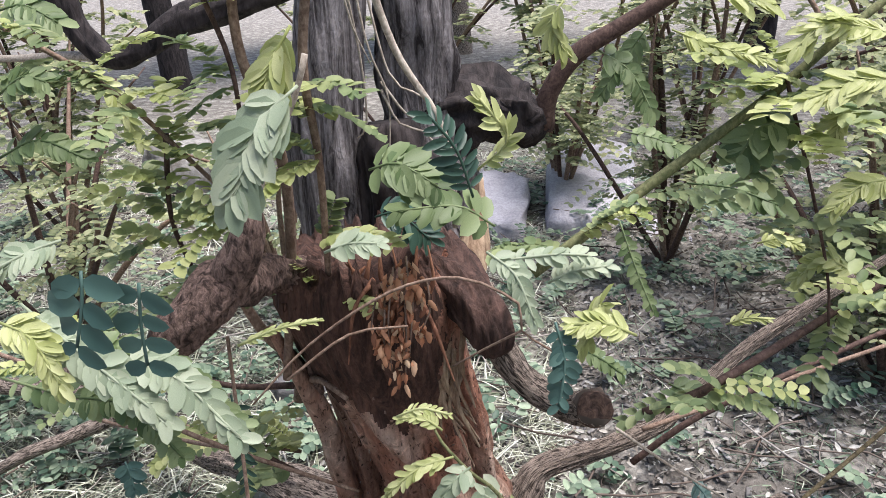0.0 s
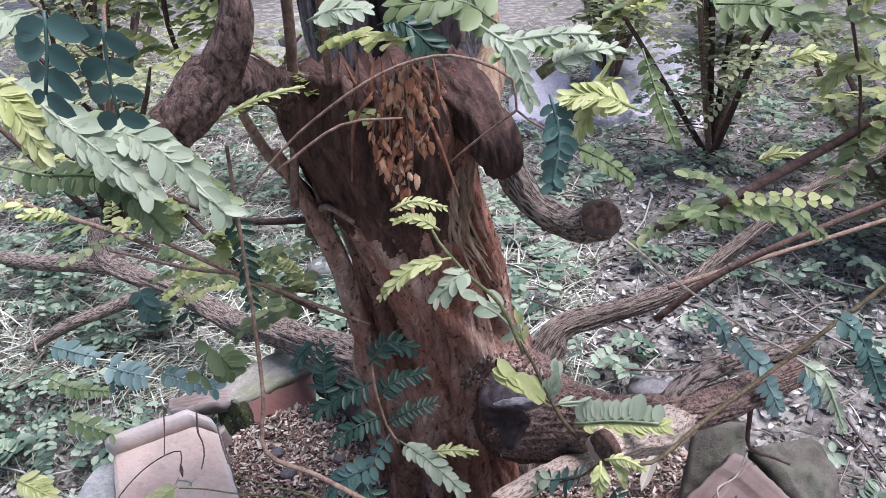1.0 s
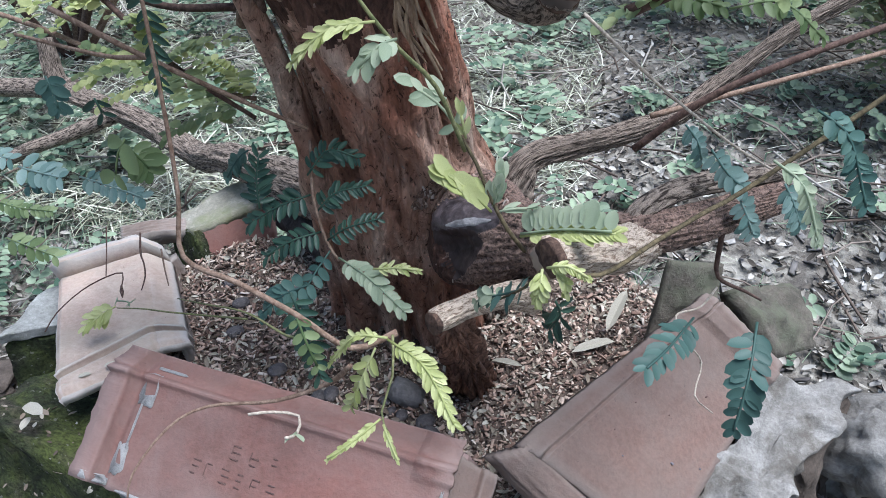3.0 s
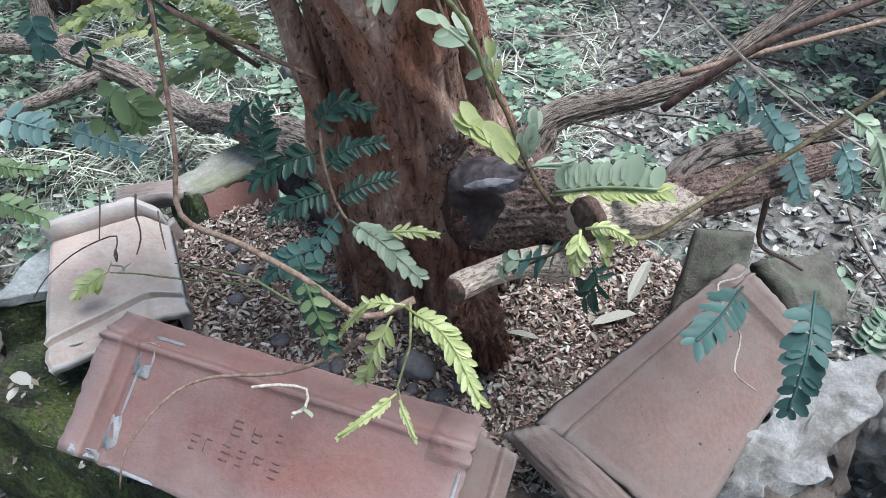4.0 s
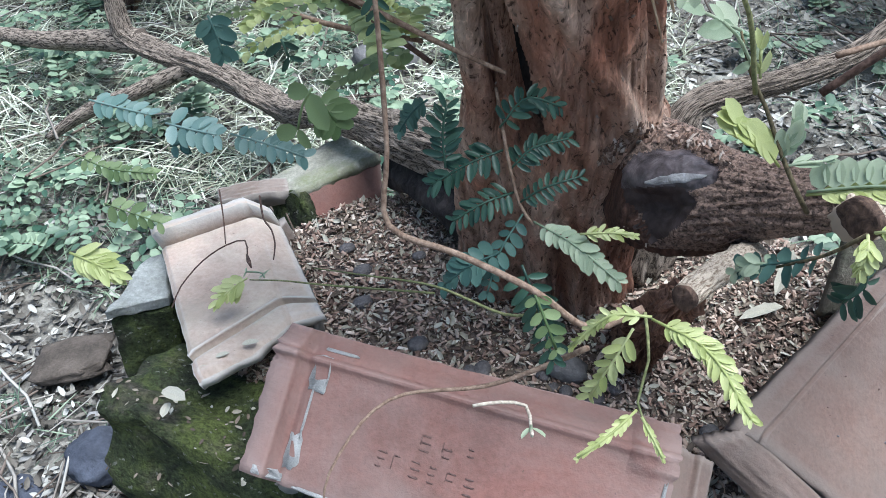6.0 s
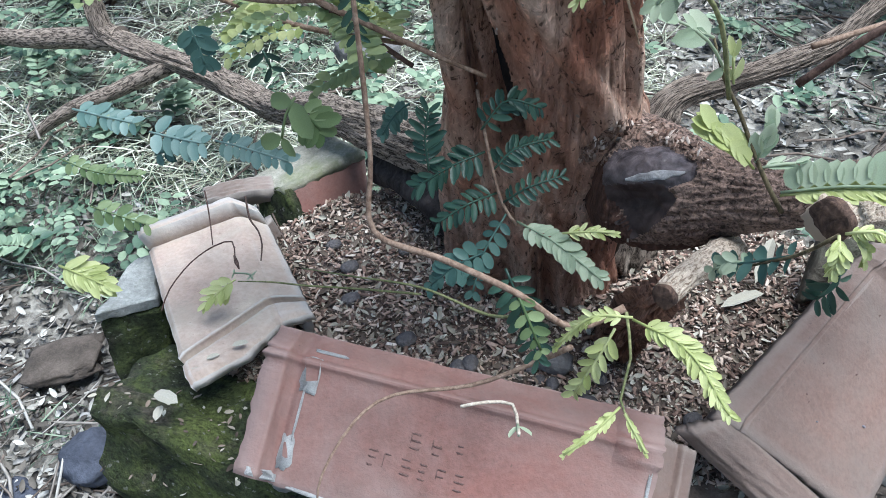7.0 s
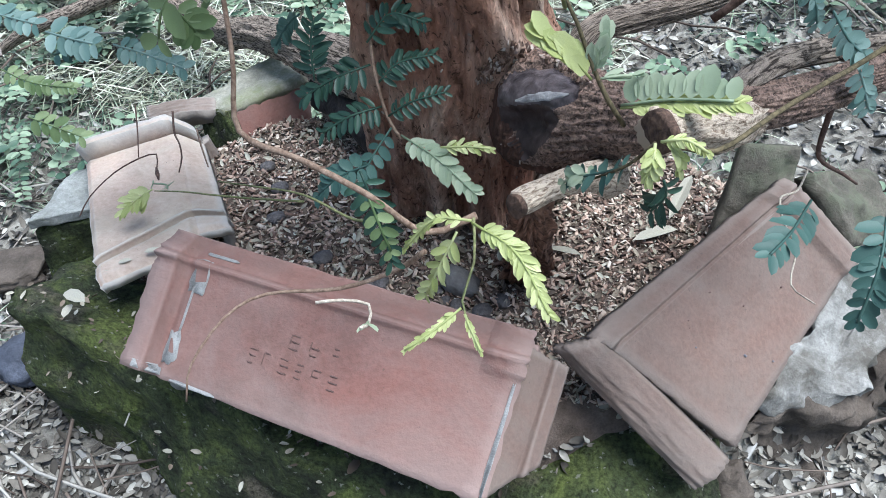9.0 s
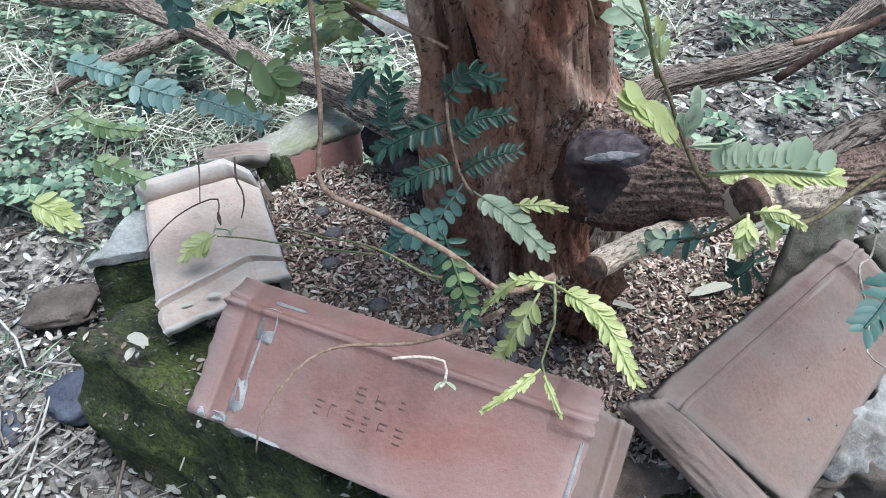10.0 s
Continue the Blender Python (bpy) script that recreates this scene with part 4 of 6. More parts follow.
while len(flakes) < 380:
    if len(flakes) < 230:
        turn = dice.uniform(0.35, 2.9)
        aim = SCAR_AT + SCAR_SIDE * (0.056 * math.cos(turn) * dice.uniform(0.95, 1.3)) + SCAR_UP * (0.043 * math.sin(turn) * dice.uniform(0.95, 1.45))
    else:
        aim = Vector((dice.uniform(-0.19, 0.08), 1.05, dice.uniform(0.3, 0.8)))
    hit, normal, _, _ = bark_tree.ray_cast(aim + Vector((0, -0.4, 0.25)), Vector((0, 0.4, -0.25)).normalized())
    if hit is None or (scar_zone(hit) and min(scar_zone(hit)[2:]) < 0.95):
        continue
    up = (Vector((dice.gauss(0, 0.35), 0, 1)) - normal * normal.z).normalized()
    face = (normal + Vector((dice.gauss(0, 0.25), dice.gauss(0, 0.25), dice.gauss(0, 0.25)))).normalized()
    up = (up - face * up.dot(face)).normalized()
    size = dice.uniform(0.005, 0.012) if len(flakes) < 230 else dice.uniform(0.003, 0.008)
    flakes.append(Matrix.Translation(hit) @ Matrix((up * size, up.cross(face) * size * dice.uniform(0.9, 1.7), face * size * 0.8)).transposed().to_4x4())
scatter("bark_flake", CHIP_V, CHIP_F, flakes, FLAKES, "small loose bark flakes", "", tree)

withered = thing("withered_leaves", "dry curled rust-brown leaves hanging on the trunk's broken top", "leaves")
dice = random.Random(29)
for sx, sz, fall, many in ((-0.052, 1.0, 0.085, 26), (-0.042, 1.012, 0.12, 30), (-0.032, 1.01, 0.13, 34), (-0.02, 1.008, 0.1, 28), (-0.008, 1.0, 0.06, 18), (-0.028, 1.024, 0.03, 20), (-0.062, 0.975, 0.05, 14)):
    poses = []
    pts = [(sx, 0.945, sz), (sx + dice.uniform(-0.006, 0.006), 0.93, sz - fall * 0.5), (sx + dice.uniform(-0.012, 0.012), 0.935, sz - fall)]
    limb("stalk", withered, pts, [0.0012, 0.001, 0.0007], TWIG, "", segs=5)
    for k in range(many):
        t = (k + dice.random()) / many
        q = Vector(pts[0]).lerp(Vector(pts[2]), t) + Vector((dice.gauss(0, 0.005), dice.uniform(-0.014, 0.0), dice.gauss(0, 0.004)))
        size = dice.uniform(0.009, 0.019)
        poses.append(Matrix.Translation(q) @ Euler((dice.uniform(-2.3, -1.2), dice.uniform(-0.7, 0.7), dice.uniform(-1.4, 1.4))).to_matrix().to_4x4() @ Matrix.Diagonal((size * dice.uniform(0.6, 1.2), size, size * dice.uniform(1.0, 2.2), 1)))
    scatter("dry_leaf_strand", CURL_V, CURL_F, poses, WITHERED, "", "", withered)

# ---- the clay tiles ----
big = thing("ridge_tile", "red clay ridge tile with raised rims, aslant on the boulder", "tile")
at = quad_map((-0.332, 0.868, 0.44), (0.094, 0.842, 0.382), (0.063, 0.68, 0.284), (-0.348, 0.733, 0.351))


def big_height(u, v):
    rim = 0.013 * (1 - smooth_step(0.055, 0.075, u)) - 0.004 * smooth_step(0.06, 0.075, u) * (1 - smooth_step(0.085, 0.105, u))
    lip = -0.006 + 0.011 * smooth_step(0.165, 0.19, v) - 0.005 * smooth_step(0.21, 0.25, v)
    back = -0.026 * (1 - smooth_step(0.0, 0.17, v))
    corner = 0.009 * smooth_step(0.885, 0.91, u) * (1 - smooth_step(0.26, 0.36, v))
    return rim + lip + back + corner + 0.003 * smooth_step(0.95, 1.0, u)


bm = clay_panel(at, steps(0.07, 0.11, 0.91), steps(0.0, 0.08, 0.16, 0.19, 0.225, 0.3), big_height, 0.014, 0.0014, 1)
part("panel", bm, CLAY_RED, big, "red clay face with dusty bloom")
at_back = quad_map((-0.335, 0.873, 0.41), (0.094, 0.85, 0.345), (0.1, 0.9, 0.26), (-0.33, 0.93, 0.32))
part("back_flange", clay_panel(at_back, steps(), steps(), lambda u, v: 0.0, 0.012, 0.001, 2), CLAY_RED, big)
at_nib = quad_map((0.09, 0.842, 0.352), (0.13, 0.846, 0.318), (0.112, 0.75, 0.262), (0.064, 0.69, 0.275))
part("socket", clay_panel(at_nib, steps(0.62), steps(), lambda u, v: 0.009 * smooth_step(0.62, 0.66, u) - 0.006, 0.012, 0.001, 3), CLAY_GREY, big, "greyed socket end with a raised rim")


def patch_mesh(at, u0, u1, v0, v1, h, seed):
    """A thin smear with an uneven outline."""
    bm = bmesh.new()
    ring, low = [], []
    for s in range(28):
        a = 2 * math.pi * s / 28
        e = 1 + 0.35 * noise.noise(Vector((math.cos(a) * 2, math.sin(a) * 2, seed)))
        p, q = (math.copysign(abs(f) ** 0.6, f) * e for f in (math.cos(a), math.sin(a)))
        u, v = (u0 + u1) / 2 + (u1 - u0) / 2 * p, (v0 + v1) / 2 + (v1 - v0) / 2 * q
        ring.append(bm.verts.new(at(u, v, h(u, v) + 0.0012)))
        low.append(bm.verts.new(at(u, v, h(u, v) - 0.002)))
    bm.faces.new(ring)
    bm.faces.new(low[::-1])
    for s in range(28):
        bm.faces.new((ring[s], low[s], low[(s + 1) % 28], ring[(s + 1) % 28]))
    return bm


for u0, u1, v0, v1, sd in ((0.098, 0.145, 0.16, 0.4, 1), (0.088, 0.128, 0.68, 0.9, 2), (0.112, 0.118, 0.36, 0.7, 3), (0.13, 0.26, 0.975, 1.0, 4), (0.11, 0.2, 0.1, 0.125, 5), (0.978, 0.99, 0.35, 0.99, 6), (0.03, 0.1, 0.93, 0.99, 7)):
    part("mortar_smear", patch_mesh(at, u0, u1, v0, v1, big_height, sd), MORTAR, big, "pale dried mortar")
# the pressed-in maker's stamp as plain bars, the letters' shade put into their colour
strokes = random.Random(5)
for v, us in ((0.5, (0.42, 0.475, 0.535)), (0.66, (0.325, 0.365, 0.41, 0.455, 0.5, 0.545))):
    for u in us:
        lift = lambda p, q: big_height(p, q) - 0.0004
        bars = [(u - 0.012, u + strokes.uniform(0.002, 0.013), v + d, v + d + 0.011) for d in (-0.045, -0.005, 0.04) if strokes.random() < 0.8]
        if strokes.random() < 0.6:
            bars.append((u - 0.014, u - 0.0115, v - 0.035, v + strokes.uniform(0.0, 0.04)))
        for k, (u0, u1, v0, v1) in enumerate(bars):
            part("stamp_bar", patch_mesh(at, u0, u1, v0, v1, lift, k + 30 * u), STAMP, big, "worn stamped mark")

small = thing("ridge_tile", "pale dusty clay ridge tile with a flanged end, beside the boulder", "tile")
LEFT_EDGE = (Vector((-0.705, 1.192, 0.25)), Vector((-0.469, 0.86, 0.325)))
FOLD = (Vector((-0.56, 1.252, 0.284)), Vector((-0.411, 1.012, 0.296)))
RIGHT_EDGE = (Vector((-0.522, 1.26, 0.258)), Vector((-0.367, 1.03, 0.288)))
FACE_UP = Vector((-0.12, -0.3, 0.94)).normalized()


def bent(u, v, h):
    left, fold, right = (e[0].lerp(e[1], v) for e in (LEFT_EDGE, FOLD, RIGHT_EDGE))
    k = 0.76
    soft = smooth_step(k - 0.05, k + 0.05, u)
    p = left.lerp(fold, u / k) if u < k else fold.lerp(right, (u - k) / (1 - k))
    bow = 0.024 * math.sin(math.pi * min(1, u * 1.05)) * smooth_step(0.87, 1.0, v)
    p = p + (LEFT_EDGE[1] - LEFT_EDGE[0]).normalized() * bow
    return p + FACE_UP * (h - 0.004 * (1 - abs(2 * soft - 1)))


def small_height(u, v):
    rim = 0.028 * (1 - smooth_step(0.062, 0.07, v)) - 0.016 * smooth_step(0.064, 0.07, v) * (1 - smooth_step(0.082, 0.092, v))
    foot = 0.004 * smooth_step(0.84, 0.87, v) - 0.026 * smooth_step(0.868, 0.882, v) + 0.02 * smooth_step(0.886, 0.9, v) - 0.008 * smooth_step(0.96, 1.0, v)
    return rim + foot - 0.006 * (1 - smooth_step(0.0, 0.05, u))


part("panel", clay_panel(bent, steps(0.03, 0.76), steps(0.062, 0.09, 0.12, 0.85, 0.875, 0.893, 0.97), small_height, 0.016, 0.0014, 4), CLAY_PALE, small, "pale pinkish clay face")
# side flank in darker clay than the face, its shade put into colour
at_side = quad_map((-0.522, 1.26, 0.256), (-0.505, 1.262, 0.2), (-0.37, 1.05, 0.2), (-0.378, 1.045, 0.268))
part("flank", clay_panel(at_side, steps(), steps(0.07), lambda u, v: 0.012 * (1 - smooth_step(0.065, 0.085, v)), 0.014, 0.0014, 5), CLAY_BROKEN_SHADED, small)

rtile = thing("ridge_tile", "large greyed clay ridge tile with a chipped rim, tilted on rubble", "tile")
at = quad_map((0.153, 0.876, 0.345), (0.386, 1.185, 0.362), (0.503, 1.163, 0.258), (0.335, 0.852, 0.208))


def right_height(u, v):
    rim = 0.016 * (1 - smooth_step(-0.02, 0.012, u))
    lip = -0.01 * (1 - smooth_step(0.0, 0.12, v)) - 0.0035 * smooth_step(0.118, 0.126, v) * (1 - smooth_step(0.134, 0.15, v))
    end = 0.01 * smooth_step(0.86, 0.89, u) - 0.006 * smooth_step(0.93, 0.96, u)
    return rim + lip + end


part("panel", clay_panel(at, steps(0.875, 0.945), steps(0.1, 0.13, 0.145, 0.18), right_height, 0.015, 0.0016, 7), CLAY_GREY, rtile, "greyed clay face")
at_rim = quad_map((0.11, 0.872, 0.318), (0.162, 0.884, 0.338), (0.326, 0.824, 0.222), (0.288, 0.785, 0.212))
part("rim", clay_panel(at_rim, steps(), steps(), lambda u, v: 0.02 * math.sin(math.pi * min(1, max(0, 0.08 + 0.84 * u))) ** 0.7 - 0.004, 0.016, 0.004, 8), CLAY_GREY, rtile, "chipped raised rim")
for u0, v0, du, dv, sd in ((0.3, 0.72, 0.008, 0.02, 1), (0.45, 0.5, 0.007, 0.006, 2), (0.2, 0.45, 0.004, 0.01, 3), (0.62, 0.62, 0.008, 0.01, 4), (0.36, 0.9, 0.006, 0.012, 5), (0.72, 0.4, 0.006, 0.006, 6), (0.26, 0.3, 0.004, 0.008, 8), (0.24, 0.34, 0.005, 0.005, 10), (0.4, 0.27, 0.004, 0.006, 12)):
    part("scuff", patch_mesh(at, u0, u0 + du, v0, v0 + dv, lambda u, v: right_height(u, v) + 0.0003, sd), DUST_BLUE if sd % 2 else STAMP, rtile, "small dried mark")
at_in = quad_map((0.15, 0.895, 0.315), (0.375, 1.19, 0.338), (0.35, 1.2, 0.26), (0.14, 0.93, 0.23))
part("back_flange", clay_panel(at_in, steps(), steps(), lambda u, v: 0.0, 0.012, 0.001, 9), CLAY_GREY, rtile)

far_tile = thing("clay_block", "broken clay channel block with a mossy top, set on edge", "tile")
at = quad_map((-0.506, 1.330, 0.263), (-0.396, 1.450, 0.275), (-0.388, 1.420, 0.199), (-0.471, 1.285, 0.187))
part("face", clay_panel(at, steps(), steps(), lambda u, v: 0.0, 0.018, 0.0015, 10), CLAY_RED, far_tile, "red clay face")
at = quad_map((-0.605, 1.385, 0.234), (-0.484, 1.500, 0.268), (-0.398, 1.445, 0.280), (-0.509, 1.325, 0.268))
part("top", clay_panel(at, steps(), steps(0.5), lambda u, v: 0.002 * noise.noise(Vector((u * 7, v * 7, 1))) + 0.006 * smooth_step(0.45, 0.5, u) * (1 - smooth_step(0.3, 0.36, v)) - 0.006 * smooth_step(0.7, 0.76, v) * (1 - smooth_step(0.8, 0.86, v)) * (1 - smooth_step(0.4, 0.5, u)), 0.02, 0.002, 11), STONE_TOP, far_tile, "pale weathered top")
at = quad_map((-0.593, 1.375, 0.237), (-0.504, 1.326, 0.266), (-0.468, 1.280, 0.189), (-0.540, 1.310, 0.139))
part("end", clay_panel(at, steps(), steps(), lambda u, v: 0.003 * noise.noise(Vector((u * 5, v * 5, 7))), 0.02, 0.003, 12), MOSS, far_tile, "dark mossy end")
shard = thing("clay_shard", "curved clay rim shard lying behind the pale tile", "tile")
at = quad_map((-0.660, 1.330, 0.255), (-0.545, 1.370, 0.262), (-0.530, 1.340, 0.256), (-0.642, 1.300, 0.251))
part("rim", clay_panel(at, steps(), steps(), lambda u, v: 0.006 * math.sin(3 * u), 0.03, 0.003, 13), CLAY_BROKEN_SHADED, shard)
slab = thing("clay_shard", "mottled grey-brown clay slab leaning behind the tilted tile", "tile")
at = quad_map((0.333, 1.235, 0.372), (0.41, 1.25, 0.366), (0.4, 1.19, 0.29), (0.308, 1.165, 0.25))
part("face", clay_panel(at, steps(), steps(), lambda u, v: 0.006 * noise.noise(Vector((u * 4, v * 4, 2))), 0.02, 0.005, 14), SLAB_CLAY, slab)
bust = thing("clay_shard", "broken lump of greyed clay tile behind the tilted tile", "tile")
at = quad_map((0.43, 1.23, 0.34), (0.53, 1.32, 0.29), (0.57, 1.24, 0.235), (0.49, 1.17, 0.26))
part("lump", clay_panel(at, steps(), steps(), lambda u, v: 0.012 * math.sin(math.pi * v) + 0.012 * noise.noise(Vector((u * 3, v * 3, 6))), 0.03, 0.006, 15), SLAB_CLAY, bust)
# ---- stones ----
def crumble(bm, amount):
    """Breaks a block's faces up with lumps of two sizes."""
    bmesh.ops.subdivide_edges(bm, edges=bm.edges[:], cuts=3, use_grid_fill=True)
    for v in bm.verts:
        v.co += Vector((noise.noise(v.co * 14), noise.noise(v.co * 14 + Vector((3, 0, 0))), noise.noise(v.co * 14 + Vector((0, 3, 0))))) * amount + Vector((noise.noise(v.co * 45), noise.noise(v.co * 45 + Vector((5, 0, 0))), noise.noise(v.co * 45 + Vector((0, 5, 0))))) * amount * 0.35
    return bm


bm = block([(-0.6, 0.83, 0.29), (0.08, 0.685, 0.235), (0.1, 0.95, 0.19), (-0.6, 1.0, 0.205)], [(-0.67, 0.86, -0.03), (0.02, 0.56, -0.03), (0.1, 1.0, -0.03), (-0.68, 1.06, -0.03)], 2, 0.012, 40)
for v in bm.verts:
    v.co += Vector((noise.noise(v.co * 8), noise.noise(v.co * 8 + Vector((3, 0, 0))), noise.noise(v.co * 8 + Vector((0, 3, 0))))) * 0.03
boulder = tagged(new("mossy_boulder", finish("mossy_boulder", bm, MOSS)), "large moss-covered boulder under the red tile", "boulder")
stone("mossy_boulder", (0.2, 0.83, 0.012), (0.17, 0.2, 0.18), 5, MOSS, "moss-covered stone in the gap between two tiles", "boulder", rough=0.16, sub=4, boxy=0.4)
edge = thing("edging_stone", "edging stone with a pale worn top and a dark mossy side", "stone")
part("block", crumble(block([(-0.716, 1.032, 0.214), (-0.712, 1.159, 0.214), (-0.677, 1.174, 0.214), (-0.638, 1.081, 0.214)], [(-0.722, 1.020, 0.000), (-0.724, 1.171, 0.000), (-0.667, 1.184, 0.000), (-0.634, 1.075, 0.000)], 3), 0.012), MOSS, edge, "dark mossy body")
part("worn_top", crumble(block([(-0.716, 1.032, 0.236), (-0.712, 1.159, 0.236), (-0.677, 1.174, 0.236), (-0.638, 1.081, 0.236)], [(-0.716, 1.032, 0.212), (-0.712, 1.159, 0.212), (-0.677, 1.174, 0.212), (-0.638, 1.081, 0.212)], 5), 0.008), STONE_PALE, edge, "pale worn top")
# plaster block: pale lit top, sides painted in their shadow brown
base = thing("footing_block", "pale old plaster block with brown broken sides under the tilted tile", "stone")
part("block", crumble(block([(0.365, 0.925, 0.185), (0.5, 1.14, 0.235), (0.61, 1.165, 0.205), (0.5, 0.985, 0.17)], [(0.37, 0.92, 0.0), (0.49, 1.15, 0.0), (0.64, 1.17, 0.0), (0.51, 0.97, 0.0)], 7, 0.014), 0.03), STONE_BROWN, base, "brown broken body")
part("plaster_top", crumble(block([(0.36, 0.93, 0.212), (0.5, 1.14, 0.258), (0.62, 1.17, 0.225), (0.51, 0.98, 0.195)], [(0.36, 0.925, 0.185), (0.5, 1.14, 0.235), (0.61, 1.165, 0.2), (0.5, 0.985, 0.165)], 9, 0.014), 0.02), STONE_WHITE, base, "pale plaster top")
stone("rubble_stone", (0.325, 0.835, 0.08), (0.04, 0.045, 0.1), 9, STONE_BROWN, "brown weathered stone wedged under the tile", "stone", (0, 10, 20), rough=0.25, sub=4, boxy=0.4)
stone("rubble_stone", (0.66, 1.13, 0.15), (0.08, 0.07, 0.08), 10, STONE_WHITE, "rough white lump of old plaster", "stone", rough=0.4, sub=4)
stone("rubble_stone", (0.42, 0.78, 0.03), (0.09, 0.08, 0.06), 11, STONE_BROWN, "weathered brown rubble stone", "stone", rough=0.3, sub=4, boxy=0.5)
stone("slate", (-0.885, 1.1, 0.03), (0.075, 0.05, 0.014), 12, STONE_BROWN, "flat grey-brown slate lying in the litter", "stone", (6, -8, 20), rough=0.25, sub=3, boxy=0.8)
stone("slate", (-0.725, 0.915, 0.035), (0.05, 0.048, 0.04), 13, STONE_DARK, "smooth bluish-black stone beside the boulder", "stone", rough=0.15, sub=4)
stone("slate", (-0.85, 0.82, 0.0), (0.07, 0.05, 0.02), 14, STONE_DARK, "flat dark slate lying in the litter", "stone", (4, 6, 60), rough=0.25, sub=3, boxy=0.7)
dice = random.Random(21)
for k in range(13):
    x, y = -0.14 + 0.17 * (k / 12) + dice.uniform(-0.03, 0.03), 0.985 + dice.uniform(-0.035, 0.05)
    s = dice.uniform(0.009, 0.017)
    stone("pebble", (x, y, 0.222 + s * 0.3), (s, s * 0.8, s * 0.6), 30 + k, PEBBLE, "smooth grey-brown pebble bedded in soil", "pebble", (0, 0, dice.uniform(0, 180)), "pebbles in the bed", rough=0.12, sub=2)
for x, y, s in ((-0.36, 1.19, 0.016), (-0.34, 1.12, 0.016), (-0.28, 1.24, 0.012), (-0.4, 1.24, 0.014), (0.15, 0.96, 0.014), (-0.24, 1.05, 0.016)):
    stone("pebble", (x, y, 0.222 + s * 0.3), (s, s * 0.8, s * 0.6), 60 + x, PEBBLE, "smooth grey-brown pebble bedded in soil", "pebble", (0, 0, 30), "pebbles in the bed", rough=0.12, sub=2)
stone("clay_chip", (-0.03, 1.03, 0.235), (0.03, 0.02, 0.02), 77, STONE_GREY, "grey three-cornered stone chip standing in soil", "stone", (0, 30, 0), rough=0.2, sub=2, boxy=0.8)

# ---- twigs and leaves of the tree ----
shoot = thing("leafy_twig", "brown hanging twig with dark feather leaves beside the trunk", "twig")
limb("stem", shoot, [(-0.21, 0.9, 0.95), (-0.2, 0.87, 0.78), (-0.196, 0.85, 0.68), (-0.195, 0.829, 0.615), (-0.13, 0.81, 0.605), (-0.063, 0.789, 0.592), (-0.014, 0.798, 0.547), (0.03, 0.815, 0.56)], [0.002, 0.0022, 0.0024, 0.0027, 0.0028, 0.003, 0.0034, 0.004], TWIG, "", segs=8, lump=0.15)
limb("side_twig", shoot, [(-0.014, 0.79, 0.53), (-0.05, 0.81, 0.478), (-0.106, 0.795, 0.456), (-0.179, 0.777, 0.452), (-0.212, 0.745, 0.446), (-0.235, 0.7, 0.42), (-0.24, 0.68, 0.385)], [0.003, 0.0026, 0.0022, 0.0018, 0.0016, 0.0012, 0.001], TWIG, "", segs=7, lump=0.2)
limb("side_twig", shoot, [(-0.106, 0.735, 0.5), (-0.085, 0.745, 0.497), (-0.062, 0.755, 0.485), (-0.055, 0.73, 0.487), (-0.052, 0.703, 0.514)], [0.0016] * 5, TWIG_PALE, "", segs=6)
limb("side_twig", shoot, [(-0.37, 1.04, 0.36), (-0.27, 0.95, 0.44), (-0.17, 0.88, 0.5), (-0.09, 0.82, 0.53), (-0.05, 0.79, 0.57)], [0.0008, 0.0011, 0.0013, 0.0015, 0.002], TWIG_GREEN, "", segs=6)
compound_leaf(shoot, (-0.075, 0.81, 0.6), (-0.058, 0.795, 0.565), (-0.042, 0.775, 0.525), 5, 0.026, "dark")
compound_leaf(shoot, (-0.063, 0.789, 0.592), (-0.05, 0.775, 0.57), (-0.04, 0.77, 0.545), 3, 0.02, "mid")
compound_leaf(shoot, (0.033, 0.774, 0.59), (0.0, 0.775, 0.585), (-0.028, 0.772, 0.548), 8, 0.013, "lime")
compound_leaf(shoot, (0.033, 0.774, 0.588), (0.075, 0.745, 0.588), (0.108, 0.71, 0.558), 12, 0.019, "lime")
compound_leaf(shoot, (0.02, 0.774, 0.575), (0.008, 0.765, 0.545), (-0.008, 0.764, 0.5), 4, 0.025, "lime")
limb("side_twig", shoot, [(0.03, 0.8, 0.57), (0.036, 0.77, 0.545), (0.03, 0.745, 0.52), (0.04, 0.73, 0.51)], [0.0016, 0.0013, 0.0012, 0.0008], TWIG_GREEN, "", segs=6)
compound_leaf(shoot, (0.03, 0.74, 0.516), (0.01, 0.72, 0.505), (-0.014, 0.704, 0.49), 9, 0.011, "lime", spread=35)
compound_leaf(shoot, (0.034, 0.735, 0.514), (0.043, 0.722, 0.507), (0.053, 0.711, 0.496), 4, 0.01, "lime", spread=30)
compound_leaf(shoot, (-0.055, 0.73, 0.49), (-0.054, 0.715, 0.5), (-0.052, 0.703, 0.512), 1, 0.018, "pale")

shoot = thing("leafy_twig", "thin reddish shoot with dark feather leaves growing from the trunk's foot", "twig")
limb("stem", shoot, [(-0.13, 1.04, 0.64), (-0.11, 0.98, 0.6), (-0.095, 0.965, 0.55), (-0.078, 0.955, 0.53)], [0.002] * 4, TWIG, "", segs=6)
compound_leaf(shoot, (-0.115, 0.985, 0.6), (-0.15, 0.965, 0.592), (-0.185, 0.955, 0.57), 7, 0.027, "dark", sag=0.1)
